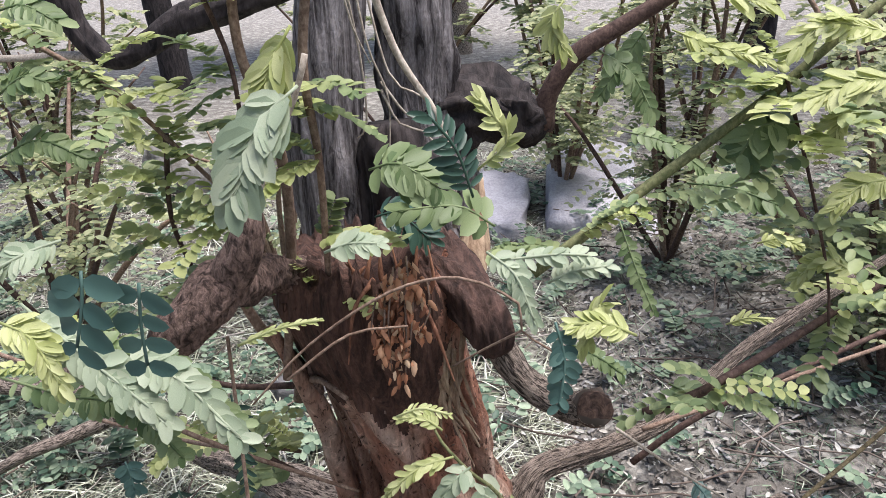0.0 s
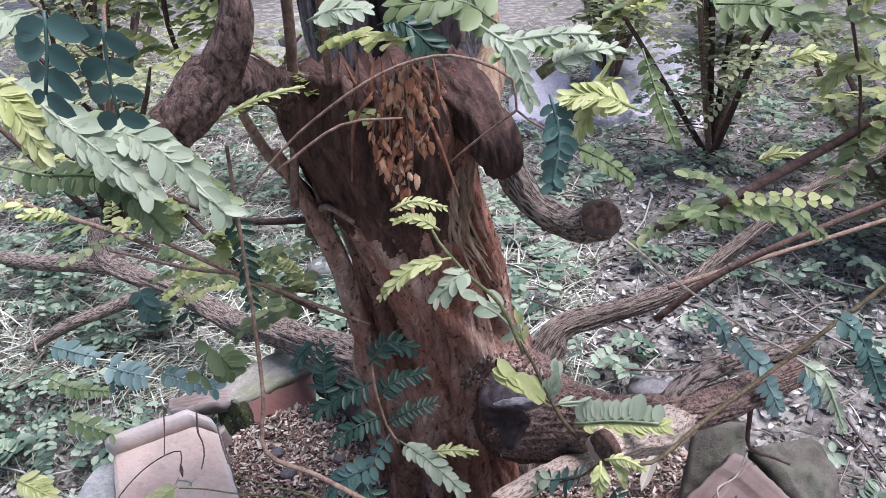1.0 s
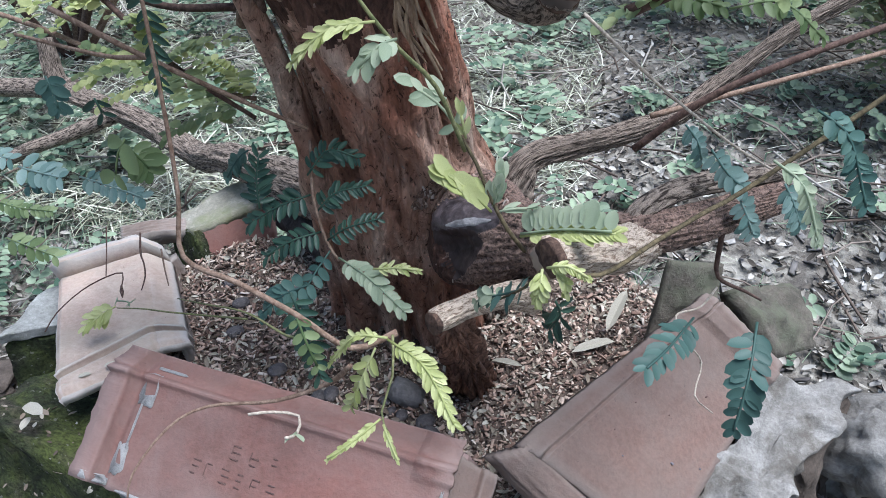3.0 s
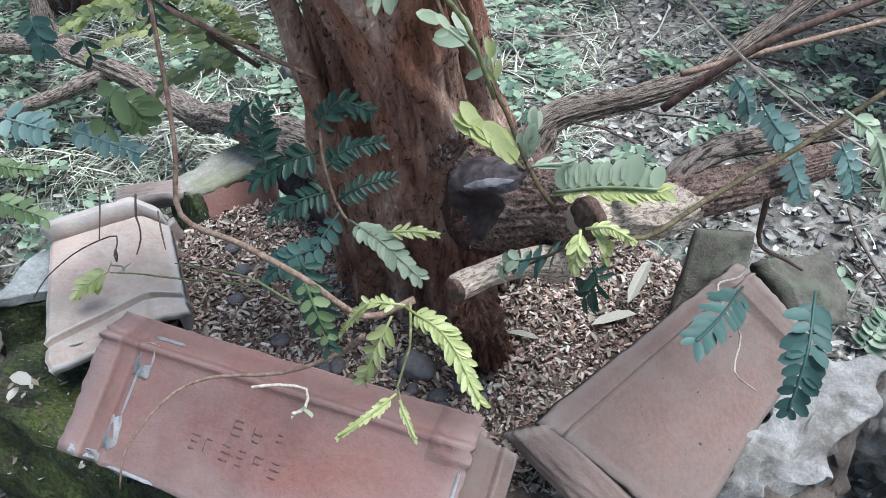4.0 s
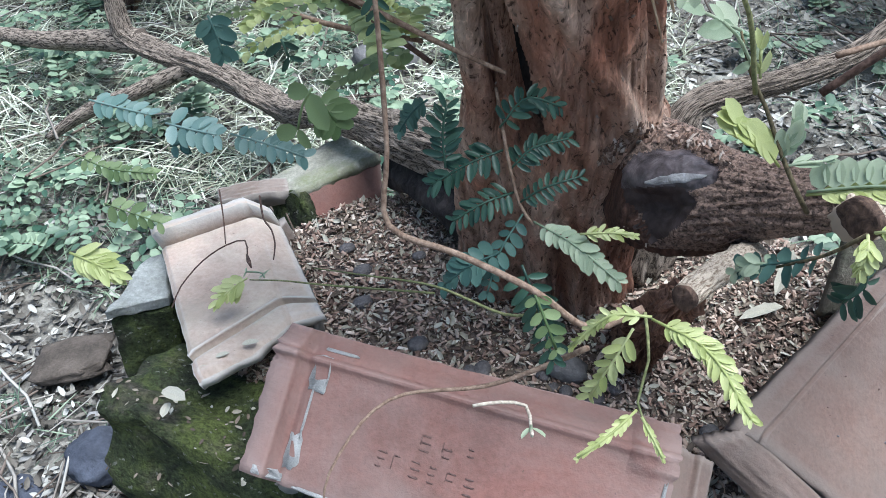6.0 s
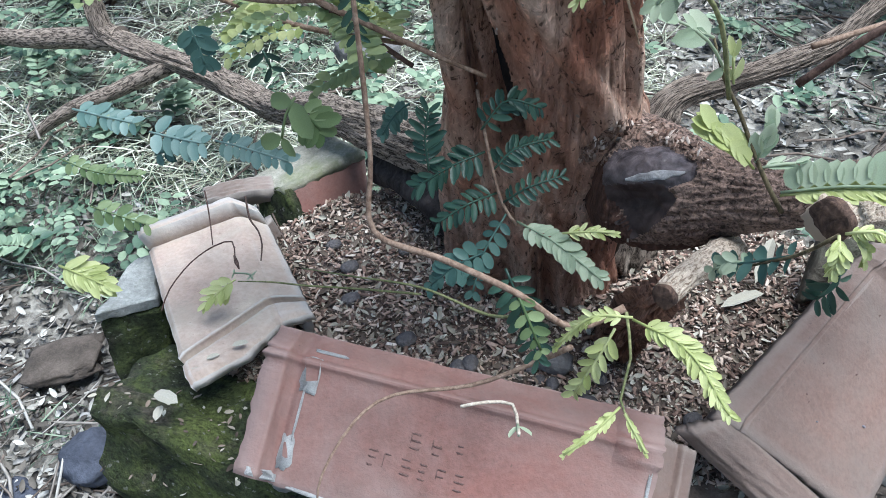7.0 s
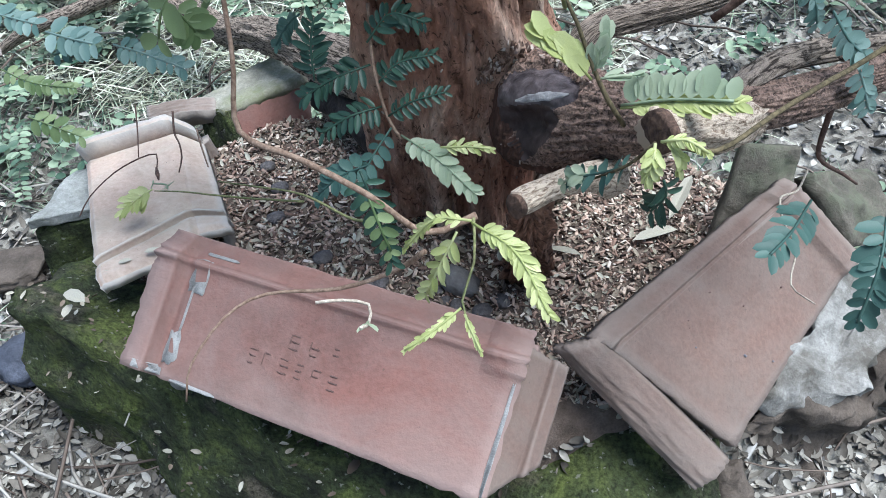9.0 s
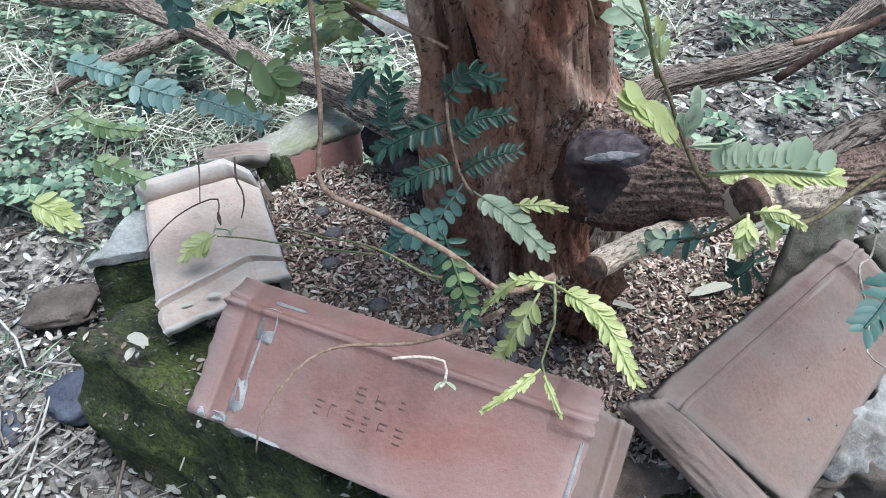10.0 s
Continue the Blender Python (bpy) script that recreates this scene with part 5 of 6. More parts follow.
compound_leaf(shoot, (-0.17, 0.96, 0.59), (-0.175, 0.975, 0.62), (-0.172, 0.985, 0.645), 6, 0.026, "dark", sag=0.1)
compound_leaf(shoot, (-0.1, 0.97, 0.56), (-0.13, 0.945, 0.56), (-0.158, 0.933, 0.544), 5, 0.024, "dark")
compound_leaf(shoot, (-0.105, 0.975, 0.585), (-0.085, 0.985, 0.605), (-0.05, 1.0, 0.61), 7, 0.022, "dark")
compound_leaf(shoot, (-0.12, 0.995, 0.62), (-0.095, 1.005, 0.65), (-0.06, 1.01, 0.64), 6, 0.024, "dark")
compound_leaf(shoot, (-0.095, 0.965, 0.55), (-0.07, 0.97, 0.568), (-0.035, 0.985, 0.575), 5, 0.02, "dark")
compound_leaf(shoot, (-0.078, 0.955, 0.535), (-0.035, 0.93, 0.53), (0.012, 0.905, 0.508), 9, 0.024, "pale")
compound_leaf(shoot, (-0.03, 0.935, 0.54), (0.0, 0.935, 0.545), (0.022, 0.935, 0.545), 4, 0.016, "lime")
compound_leaf(shoot, (-0.09, 0.96, 0.54), (-0.11, 0.93, 0.51), (-0.12, 0.91, 0.47), 5, 0.022, "blue")
compound_leaf(shoot, (-0.11, 0.93, 0.51), (-0.14, 0.915, 0.5), (-0.165, 0.91, 0.475), 5, 0.028, "blue")

shoot = thing("leafy_twig", "upright green shoot with pale round leaflets above the sawn limb", "twig")
limb("stem", shoot, [(0.149, 0.860, 0.642), (0.132, 0.855, 0.670), (0.116, 0.860, 0.698), (0.100, 0.870, 0.729), (0.084, 0.875, 0.755), (0.072, 0.880, 0.785)], [0.0022, 0.0021, 0.0019, 0.0017, 0.0014, 0.001], TWIG_OLIVE, "", segs=8)
compound_leaf(shoot, (0.144, 0.860, 0.662), (0.184, 0.845, 0.682), (0.226, 0.830, 0.695), 6, 0.034, "pale", spread=86, width=1.2, sag=0.0, face=(0, -0.8, 0.6), dense=1.5, sides=(-1,), calm=0.25)
compound_leaf(shoot, (0.144, 0.860, 0.659), (0.185, 0.845, 0.678), (0.230, 0.830, 0.693), 9, 0.024, "lime", spread=40, width=0.8, sag=0.0, face=(0, -0.25, 0.95), calm=0.4)
compound_leaf(shoot, (0.117, 0.855, 0.687), (0.101, 0.850, 0.707), (0.079, 0.845, 0.728), 3, 0.036, "lime", spread=14, width=1.0, sag=0.0)
compound_leaf(shoot, (0.118, 0.858, 0.691), (0.122, 0.860, 0.709), (0.122, 0.865, 0.722), 3, 0.026, "pale", spread=22, width=0.9, sag=0.0)
compound_leaf(shoot, (0.123, 0.858, 0.686), (0.136, 0.860, 0.689), (0.149, 0.862, 0.690), 2, 0.026, "pale", spread=14, width=0.5, sag=0.0)
compound_leaf(shoot, (0.091, 0.870, 0.753), (0.089, 0.870, 0.763), (0.087, 0.870, 0.775), 2, 0.024, "lime", spread=16, width=0.6, sag=0.0)
compound_leaf(shoot, (0.072, 0.880, 0.785), (0.059, 0.880, 0.791), (0.045, 0.880, 0.797), 2, 0.034, "pale", spread=24, width=0.9, sag=0.0)

shoot = thing("leafy_twig", "long slender olive-brown stick with yellow and blue-green leaf tufts", "twig")
limb("stem", shoot, [(0.175, 0.790, 0.679), (0.220, 0.815, 0.658), (0.267, 0.870, 0.660), (0.311, 0.920, 0.663), (0.370, 0.980, 0.671), (0.56, 1.08, 0.8), (0.75, 1.2, 0.93)], [0.0014, 0.0022, 0.0023, 0.0024, 0.0026, 0.0028, 0.003], TWIG_OLIVE, "", segs=8, lump=0.1)
compound_leaf(shoot, (0.171, 0.790, 0.677), (0.171, 0.780, 0.671), (0.170, 0.775, 0.656), 8, 0.0165, "lime", spread=38)
compound_leaf(shoot, (0.175, 0.790, 0.679), (0.192, 0.785, 0.687), (0.210, 0.785, 0.677), 7, 0.012, "lime", sag=1.6)
compound_leaf(shoot, (0.180, 0.790, 0.678), (0.189, 0.785, 0.672), (0.193, 0.785, 0.659), 3, 0.017, "lime", spread=20)
limb("side_twig", shoot, [(0.171, 0.790, 0.677), (0.155, 0.810, 0.639), (0.131, 0.840, 0.598), (0.112, 0.860, 0.570)], [0.0018, 0.0014, 0.0012, 0.001], TWIG_OLIVE, "", segs=6)
compound_leaf(shoot, (0.157, 0.810, 0.640), (0.141, 0.830, 0.615), (0.111, 0.850, 0.587), 4, 0.026, "blue", width=0.95)
compound_leaf(shoot, (0.131, 0.840, 0.598), (0.118, 0.845, 0.597), (0.104, 0.850, 0.581), 3, 0.02, "pale")
compound_leaf(shoot, (0.184, 0.800, 0.635), (0.189, 0.805, 0.615), (0.180, 0.810, 0.593), 3, 0.03, "dark")

shoot = thing("dry_twig", "dry grey zigzag twig with wilted blue-green leaves over the tilted tile", "twig")
limb("stem", shoot, [(0.371, 1.07, 0.46), (0.34, 0.98, 0.5), (0.303, 0.9, 0.55), (0.315, 0.9, 0.52), (0.345, 0.932, 0.46), (0.335, 0.88, 0.46), (0.348, 0.84, 0.478)], [0.0014, 0.0012, 0.0012, 0.0012, 0.0011, 0.001, 0.0008], TWIG_PALE, "", segs=6)
compound_leaf(shoot, (0.31, 0.84, 0.6), (0.285, 0.78, 0.615), (0.265, 0.745, 0.62), 6, 0.025, "teal")
compound_leaf(shoot, (0.36, 0.82, 0.62), (0.352, 0.77, 0.6), (0.345, 0.745, 0.56), 7, 0.026, "teal")
shoot = thing("dry_twig", "dark thin twig hanging from the limb", "twig")
limb("stem", shoot, [(0.348, 0.995, 0.615), (0.35, 1.0, 0.57), (0.355, 1.0, 0.53), (0.395, 1.03, 0.49), (0.42, 1.05, 0.464)], [0.0035, 0.003, 0.0025, 0.002, 0.0016], TWIG_DARK, "", segs=6)
shoot = thing("dry_twig", "thin dark tendrils with a brown pod over the pale tile", "twig")
limb("stem", shoot, [(-0.540, 0.959, 0.340), (-0.544, 0.995, 0.344), (-0.537, 1.049, 0.344), (-0.520, 1.090, 0.341), (-0.491, 1.092, 0.351), (-0.475, 1.061, 0.350)], [0.001, 0.001, 0.0011, 0.0012, 0.0012, 0.0009], TWIG_DARK, "", segs=6, lump=0.2)
limb("stem", shoot, [(-0.559, 1.172, 0.375), (-0.537, 1.128, 0.359), (-0.523, 1.093, 0.340)], [0.0012, 0.001, 0.0008], TWIG_DARK, "", segs=6, lump=0.2)
limb("stem", shoot, [(-0.489, 1.158, 0.381), (-0.470, 1.120, 0.371), (-0.445, 1.088, 0.379), (-0.433, 1.067, 0.372), (-0.427, 1.042, 0.366)], [0.0014, 0.0016, 0.0013, 0.0012, 0.0008], TWIG_DARK, "", segs=6, lump=0.3)
limb("stem", shoot, [(-0.438, 1.128, 0.377), (-0.409, 1.084, 0.380), (-0.379, 1.041, 0.383)], [0.0014, 0.0014, 0.001], TWIG, "", segs=6, lump=0.2)
limb("stem", shoot, [(-0.447, 1.005, 0.360), (-0.391, 0.987, 0.382), (-0.327, 0.956, 0.412), (-0.27, 0.95, 0.42), (-0.17, 0.88, 0.49)], [0.0008, 0.0011, 0.0012, 0.0013, 0.0013], TWIG_GREEN, "", segs=6)
limb("pod", shoot, [(-0.477, 1.064, 0.350), (-0.469, 1.051, 0.350), (-0.460, 1.038, 0.351)], [0.0015, 0.0032, 0.001], TWIG_DARK, "brown pod", segs=8)
compound_leaf(shoot, (-0.453, 1.010, 0.358), (-0.467, 0.996, 0.353), (-0.482, 0.978, 0.344), 3, 0.03, "lime")
compound_leaf(shoot, (-0.425, 1.004, 0.368), (-0.434, 1.015, 0.365), (-0.462, 1.027, 0.353), 2, 0.018, "pale")

shoot = thing("dry_twig", "bare brown twig end reaching past the trunk", "twig")
limb("stem", shoot, [(-0.34, 0.93, 0.83), (-0.26, 0.95, 0.775), (-0.18, 0.985, 0.715), (-0.116, 1.005, 0.676)], [0.003, 0.003, 0.0028, 0.0022], TWIG, "", segs=7, lump=0.15)
limb("stem", shoot, [(-0.26, 0.95, 0.775), (-0.33, 0.98, 0.76), (-0.45, 1.0, 0.77)], [0.003, 0.0025, 0.002], TWIG, "", segs=7)

shoot = thing("forked_shoot", "dark forked young stem growing against the trunk", "branch")
limb("stem", shoot, [(-0.155, 1.15, 0.46), (-0.16, 1.118, 0.53), (-0.156, 1.1, 0.589), (-0.162, 1.085, 0.649), (-0.164, 1.066, 0.71), (-0.17, 1.048, 0.765), (-0.181, 1.025, 0.825), (-0.203, 1.0, 0.908)], [0.034, 0.025, 0.019, 0.0165, 0.0155, 0.0145, 0.011, 0.006], BARK_RED, "smooth reddish-brown stem grown against the trunk", segs=28, step=0.01, lump=0.16, ridge=0.08)
limb("stem", shoot, [(-0.168, 1.040, 0.797), (-0.164, 1.020, 0.859), (-0.162, 1.000, 0.915), (-0.155, 0.980, 0.976)], [0.0085, 0.0075, 0.0065, 0.005], BARK_BROWN, "", segs=12, step=0.01, lump=0.2)
limb("stem", shoot, [(-0.2, 1.065, 0.77), (-0.19, 1.05, 0.83), (-0.21, 1.0, 0.9), (-0.23, 0.97, 0.98)], [0.009, 0.008, 0.007, 0.005], TWIG, "", segs=10, lump=0.15)
limb("stem", shoot, [(-0.2, 1.065, 0.79), (-0.3, 1.06, 0.79), (-0.42, 1.08, 0.82)], [0.005, 0.004, 0.003], TWIG_DARK, "", segs=8)
limb("stem", shoot, [(-0.19, 1.06, 0.8), (-0.15, 1.0, 0.84), (-0.11, 0.97, 0.835)], [0.005, 0.004, 0.003], TWIG, "", segs=8)
limb("stem", shoot, [(-0.19, 1.0, 0.84), (-0.165, 0.99, 1.0), (-0.16, 0.98, 1.12), (-0.18, 0.95, 1.24), (-0.17, 0.95, 1.4)], [0.005, 0.006, 0.006, 0.005, 0.004], TWIG, "", segs=8)

shoot = thing("dry_twig", "pale arched dry twig over the frayed trunk top", "twig")
limb("stem", shoot, [(-0.14, 0.78, 0.95), (-0.09, 0.8, 1.0), (-0.02, 0.815, 1.045), (0.04, 0.815, 1.06), (0.09, 0.8, 1.045), (0.093, 0.8, 1.02), (0.13, 0.79, 1.0)], [0.001, 0.0012, 0.0014, 0.0014, 0.0012, 0.001, 0.0009], TWIG, "", segs=7, lump=0.15)
limb("stem", shoot, [(-0.11, 0.79, 0.97), (-0.06, 0.82, 1.0), (-0.01, 0.84, 1.0)], [0.0013, 0.0013, 0.001], TWIG, "", segs=6)
limb("stem", shoot, [(0.093, 0.8, 1.02), (0.06, 0.82, 0.99), (0.03, 0.84, 0.96)], [0.0012, 0.001, 0.0009], TWIG, "", segs=6)

hairs = thing("dry_tendrils", "pale dry tendrils and roots hanging down the old stem", "root")
for pts in (((-0.11, 1.1, 1.36), (-0.09, 1.1, 1.22), (-0.072, 1.12, 1.15), (-0.075, 1.12, 1.07)), ((-0.1, 1.12, 1.32), (-0.07, 1.12, 1.18), (-0.03, 1.12, 1.15), (0.0, 1.11, 1.1), (0.01, 1.1, 1.0)),
            ((-0.12, 1.1, 1.34), (-0.1, 1.11, 1.2), (-0.1, 1.12, 1.12), (-0.115, 1.13, 1.1)), ((-0.08, 1.12, 1.16), (-0.06, 1.12, 1.12), (-0.03, 1.12, 1.11), (-0.01, 1.12, 1.08)),
            ((-0.08, 1.12, 1.17), (-0.05, 1.12, 1.13), (-0.02, 1.12, 1.12)), ((-0.115, 1.08, 1.4), (-0.105, 1.08, 1.26), (-0.085, 1.1, 1.19))):
    limb("tendril", hairs, list(pts), [0.002] + [0.0014] * (len(pts) - 2) + [0.0006], TWIG_PALE, "", segs=6, lump=0.2)
limb("tendril", hairs, [(-0.09, 1.04, 1.36), (-0.05, 1.05, 1.22), (0.0, 1.05, 1.13), (0.012, 1.04, 1.02)], [0.0045, 0.004, 0.0035, 0.003], TWIG_PALE, "pale peeled stem", segs=9)

shoot = thing("leafy_twig", "young yellow-green leaves on a thin stalk in front of the trunk", "twig")
limb("stem", shoot, [(0.09, 0.87, 0.74), (0.07, 0.85, 0.81), (0.045, 0.83, 0.85), (0.02, 0.82, 0.89), (0.01, 0.83, 0.905)], [0.002, 0.002, 0.0018, 0.0015, 0.001], TWIG_GREEN, "", segs=6)
compound_leaf(shoot, (0.02, 0.825, 0.9), (0.0, 0.83, 0.91), (-0.022, 0.832, 0.905), 5, 0.013, "lime", spread=45)
compound_leaf(shoot, (0.03, 0.82, 0.875), (0.0, 0.8, 0.875), (-0.03, 0.79, 0.85), 7, 0.018, "lime")
compound_leaf(shoot, (0.045, 0.825, 0.86), (0.035, 0.81, 0.86), (0.02, 0.8, 0.845), 4, 0.026, "pale")
compound_leaf(shoot, (0.085, 0.87, 0.76), (0.07, 0.865, 0.785), (0.055, 0.86, 0.8), 2, 0.024, "pale")

# slender branches that cross the view
for pts, r, mat, label in (
        ([(0.1, 0.94, 1.01), (0.222, 0.98, 1.098), (0.325, 1.0, 1.177), (0.439, 1.05, 1.263), (0.7, 1.12, 1.45)], 0.006, TWIG_GREEN, "slender grey-green branch slanting up"),
        ([(0.22, 0.95, 0.845), (0.278, 0.95, 0.876), (0.382, 1.0, 0.92), (0.487, 1.05, 0.966), (0.75, 1.15, 1.08)], 0.006, TWIG_DARK, "slender dark branch slanting up"),
        ([(0.185, 0.9, 0.86), (0.26, 0.94, 0.78), (0.346, 0.985, 0.7), (0.45, 1.02, 0.63)], 0.0016, TWIG_PALE, "straight pale dry stick"),
        ([(0.26, 1.3, 0.52), (0.34, 1.3, 0.6), (0.45, 1.32, 0.66), (0.65, 1.4, 0.72)], 0.006, TWIG_DARK, "dark low branch over the litter"),
        ([(0.28, 1.35, 0.55), (0.42, 1.4, 0.58), (0.7, 1.5, 0.64)], 0.0045, TWIG, "brown low branch over the litter"),
        ([(-0.55, 1.1, 0.86), (-0.4, 1.08, 0.8), (-0.28, 1.02, 0.74), (-0.2, 1.05, 0.66)], 0.004, TWIG_DARK, "thin dark bare branch"),
        ([(-0.8, 1.25, 0.72), (-0.55, 1.15, 0.72), (-0.35, 1.1, 0.68), (-0.22, 1.1, 0.66)], 0.004, TWIG, "thin brown bare branch"),
        ([(-0.085, 0.85, 1.24), (-0.097, 0.85, 1.205), (-0.13, 0.85, 1.139), (-0.163, 0.85, 1.056)], 0.0028, TWIG_PALE, "pale thin bare twig"),
        ([(-0.1, 0.95, 1.33), (-0.118, 0.95, 1.219), (-0.111, 0.95, 1.124), (-0.118, 0.97, 1.0), (-0.13, 1.02, 0.9)], 0.005, TWIG, "reddish thin upright stem"),
        ([(-0.24, 0.95, 1.36), (-0.212, 0.95, 1.289), (-0.189, 0.95, 1.215), (-0.19, 0.96, 1.12)], 0.0032, TWIG_DARK, "thin dark bare branch"),
        ([(-0.45, 0.98, 1.26), (-0.322, 0.95, 1.199), (-0.245, 0.95, 1.123), (-0.205, 0.96, 1.07)], 0.003, TWIG, "thin brown bare branch"),
        ([(-0.266, 0.95, 1.15), (-0.275, 0.95, 1.061), (-0.26, 0.955, 0.99)], 0.003, TWIG_DARK, "thin dark bare branch"),
        ([(0.335, 1.0, 1.19), (0.349, 1.0, 1.149), (0.373, 1.0, 1.08), (0.401, 1.0, 0.987), (0.41, 1.0, 0.93)], 0.0022, TWIG_DARK, "thin dark hanging twig")):
    b = thing("branch", label, "branch")
    limb("stem", b, pts, [r * (1 - 0.1 * i) for i in range(len(pts))], mat, "", segs=9, lump=0.12)
    if mat is not TWIG_PALE and pts[0][2] > 0.65:
        path, _ = spline(pts, 0.02)
        for tone in (LEAF_NEAR, LEAF_YELLOW):
            poses = []
            for _ in range(7):
                q = path[dice.randrange(len(path))]
                poses += feather_poses(dice, q, (dice.uniform(-1, 1), dice.uniform(-0.8, 0.3), dice.uniform(-0.2, 0.8)), dice.uniform(0.06, 0.11), dice.randint(8, 12), dice.uniform(0.016, 0.023))
            scatter("leaves", LEAF_V, LEAF_F, poses, tone, "", "", b)

old = thing("branch", "thick dark crooked branch at the clearing", "branch")
limb("bough", old, [(-1.1, 2.0, 1.5), (-0.949, 1.9, 1.252), (-0.918, 1.9, 1.157), (-0.855, 1.9, 1.09), (-0.77, 1.9, 1.112), (-0.67, 1.9, 1.164), (-0.515, 1.92, 1.21), (-0.3, 2.0, 1.3)], [0.04, 0.034, 0.03, 0.026, 0.028, 0.032, 0.036, 0.036], WOOD_DARK, "", segs=30, step=0.015, lump=0.2, ridge=0.15, seed=41)
limb("bough", old, [(-0.84, 1.9, 1.085), (-0.95, 1.9, 1.095), (-1.111, 1.9, 1.09), (-1.4, 1.9, 1.1)], [0.012, 0.01, 0.008, 0.006], TWIG_PALE, "", segs=10, lump=0.15)
canopy_twig = thing("foliage", "feather leaves of the tree's hanging shoots, dark green to yellow", "leaves")
compound_leaf(canopy_twig, (-0.288, 0.74, 1.03), (-0.188, 0.73, 1.017), (-0.124, 0.72, 0.969), 14, 0.025, 'mid')
compound_leaf(canopy_twig, (-0.193, 0.66, 1.129), (-0.194, 0.655, 1.107), (-0.201, 0.65, 1.077), 3, 0.034, 'blue', spread=84, width=1.05, calm=0.5, dense=1.2)
compound_leaf(canopy_twig, (-0.154, 0.66, 1.121), (-0.158, 0.66, 1.09), (-0.159, 0.66, 1.059), 3, 0.031, 'blue', spread=84, width=1.05, calm=0.5, dense=1.2)
compound_leaf(canopy_twig, (-0.128, 0.74, 1.031), (-0.094, 0.74, 1.047), (-0.06, 0.74, 1.056), 6, 0.010, 'lime')
compound_leaf(canopy_twig, (-0.271, 0.72, 0.99), (-0.213, 0.71, 0.991), (-0.168, 0.7, 0.952), 12, 0.022, 'mid')
compound_leaf(canopy_twig, (-0.349, 0.75, 0.986), (-0.283, 0.735, 0.983), (-0.214, 0.72, 0.991), 8, 0.020, 'mid')
compound_leaf(canopy_twig, (-0.572, 0.985, 0.626), (-0.535, 0.980, 0.622), (-0.498, 0.975, 0.619), 5, 0.024, 'ice')
compound_leaf(canopy_twig, (-0.457, 0.940, 0.632), (-0.428, 0.935, 0.630), (-0.397, 0.930, 0.629), 4, 0.027, 'ice')
compound_leaf(canopy_twig, (-0.459, 0.940, 0.604), (-0.448, 0.940, 0.608), (-0.431, 0.940, 0.618), 3, 0.024, 'blue')
compound_leaf(canopy_twig, (-0.404, 0.970, 0.605), (-0.371, 0.967, 0.600), (-0.323, 0.965, 0.587), 7, 0.023, 'ice')
compound_leaf(canopy_twig, (-0.275, 0.900, 0.705), (-0.285, 0.895, 0.689), (-0.291, 0.890, 0.667), 2, 0.042, 'mid', width=1.0, calm=0.5)
compound_leaf(canopy_twig, (-0.272, 0.900, 0.693), (-0.263, 0.900, 0.682), (-0.257, 0.900, 0.671), 3, 0.03, 'mid')
compound_leaf(canopy_twig, (-0.755, 1.165, 0.335), (-0.720, 1.165, 0.323), (-0.667, 1.160, 0.311), 4, 0.032, 'mid')
compound_leaf(canopy_twig, (-0.471, 0.765, 0.602), (-0.449, 0.760, 0.599), (-0.425, 0.755, 0.593), 7, 0.026, 'lime')
compound_leaf(canopy_twig, (-0.197, 1.010, 0.638), (-0.213, 1.010, 0.624), (-0.228, 1.005, 0.601), 6, 0.02, 'blue')
compound_leaf(canopy_twig, (-0.803, 1.200, 0.397), (-0.752, 1.200, 0.376), (-0.675, 1.200, 0.374), 8, 0.022, 'mid')
compound_leaf(canopy_twig, (-0.387, 0.950, 0.746), (-0.380, 0.945, 0.728), (-0.376, 0.940, 0.713), 4, 0.026, 'blue')
compound_leaf(canopy_twig, (-0.296, 0.900, 0.750), (-0.294, 0.900, 0.742), (-0.292, 0.900, 0.734), 2, 0.026, 'dark')
compound_leaf(canopy_twig, (0.321, 1.000, 0.690), (0.342, 0.998, 0.664), (0.359, 0.995, 0.652), 5, 0.024, 'ice')
compound_leaf(canopy_twig, (0.357, 0.990, 0.640), (0.367, 0.988, 0.623), (0.376, 0.985, 0.603), 4, 0.024, 'ice')
compound_leaf(canopy_twig, (0.294, 1.020, 0.706), (0.309, 1.020, 0.687), (0.316, 1.020, 0.667), 5, 0.02, 'ice')
compound_leaf(canopy_twig, (0.399, 1.000, 0.657), (0.413, 1.000, 0.633), (0.424, 1.000, 0.609), 5, 0.024, 'ice')
compound_leaf(canopy_twig, (-0.216, 0.9, 0.88), (-0.208, 0.89, 0.831), (-0.204, 0.88, 0.776), 5, 0.023, 'dark')
compound_leaf(canopy_twig, (0.063, 0.82, 1.082), (0.087, 0.81, 1.066), (0.103, 0.8, 1.03), 8, 0.021, 'pale')
compound_leaf(canopy_twig, (0.185, 0.79, 1.024), (0.159, 0.785, 1.037), (0.135, 0.78, 1.037), 8, 0.022, 'lime')
compound_leaf(canopy_twig, (0.114, 0.85, 1.041), (0.137, 0.855, 1.051), (0.165, 0.86, 1.054), 6, 0.021, 'pale')
compound_leaf(canopy_twig, (0.12, 0.78, 1.039), (0.128, 0.77, 1.01), (0.124, 0.76, 0.974), 7, 0.019, 'blue')
compound_leaf(canopy_twig, (0.136, 0.9, 0.955), (0.167, 0.9, 0.939), (0.189, 0.9, 0.922), 6, 0.016, 'mid')
compound_leaf(canopy_twig, (0.208, 1.2, 0.973), (0.23, 1.175, 0.916), (0.252, 1.15, 0.867), 10, 0.019, 'mid')
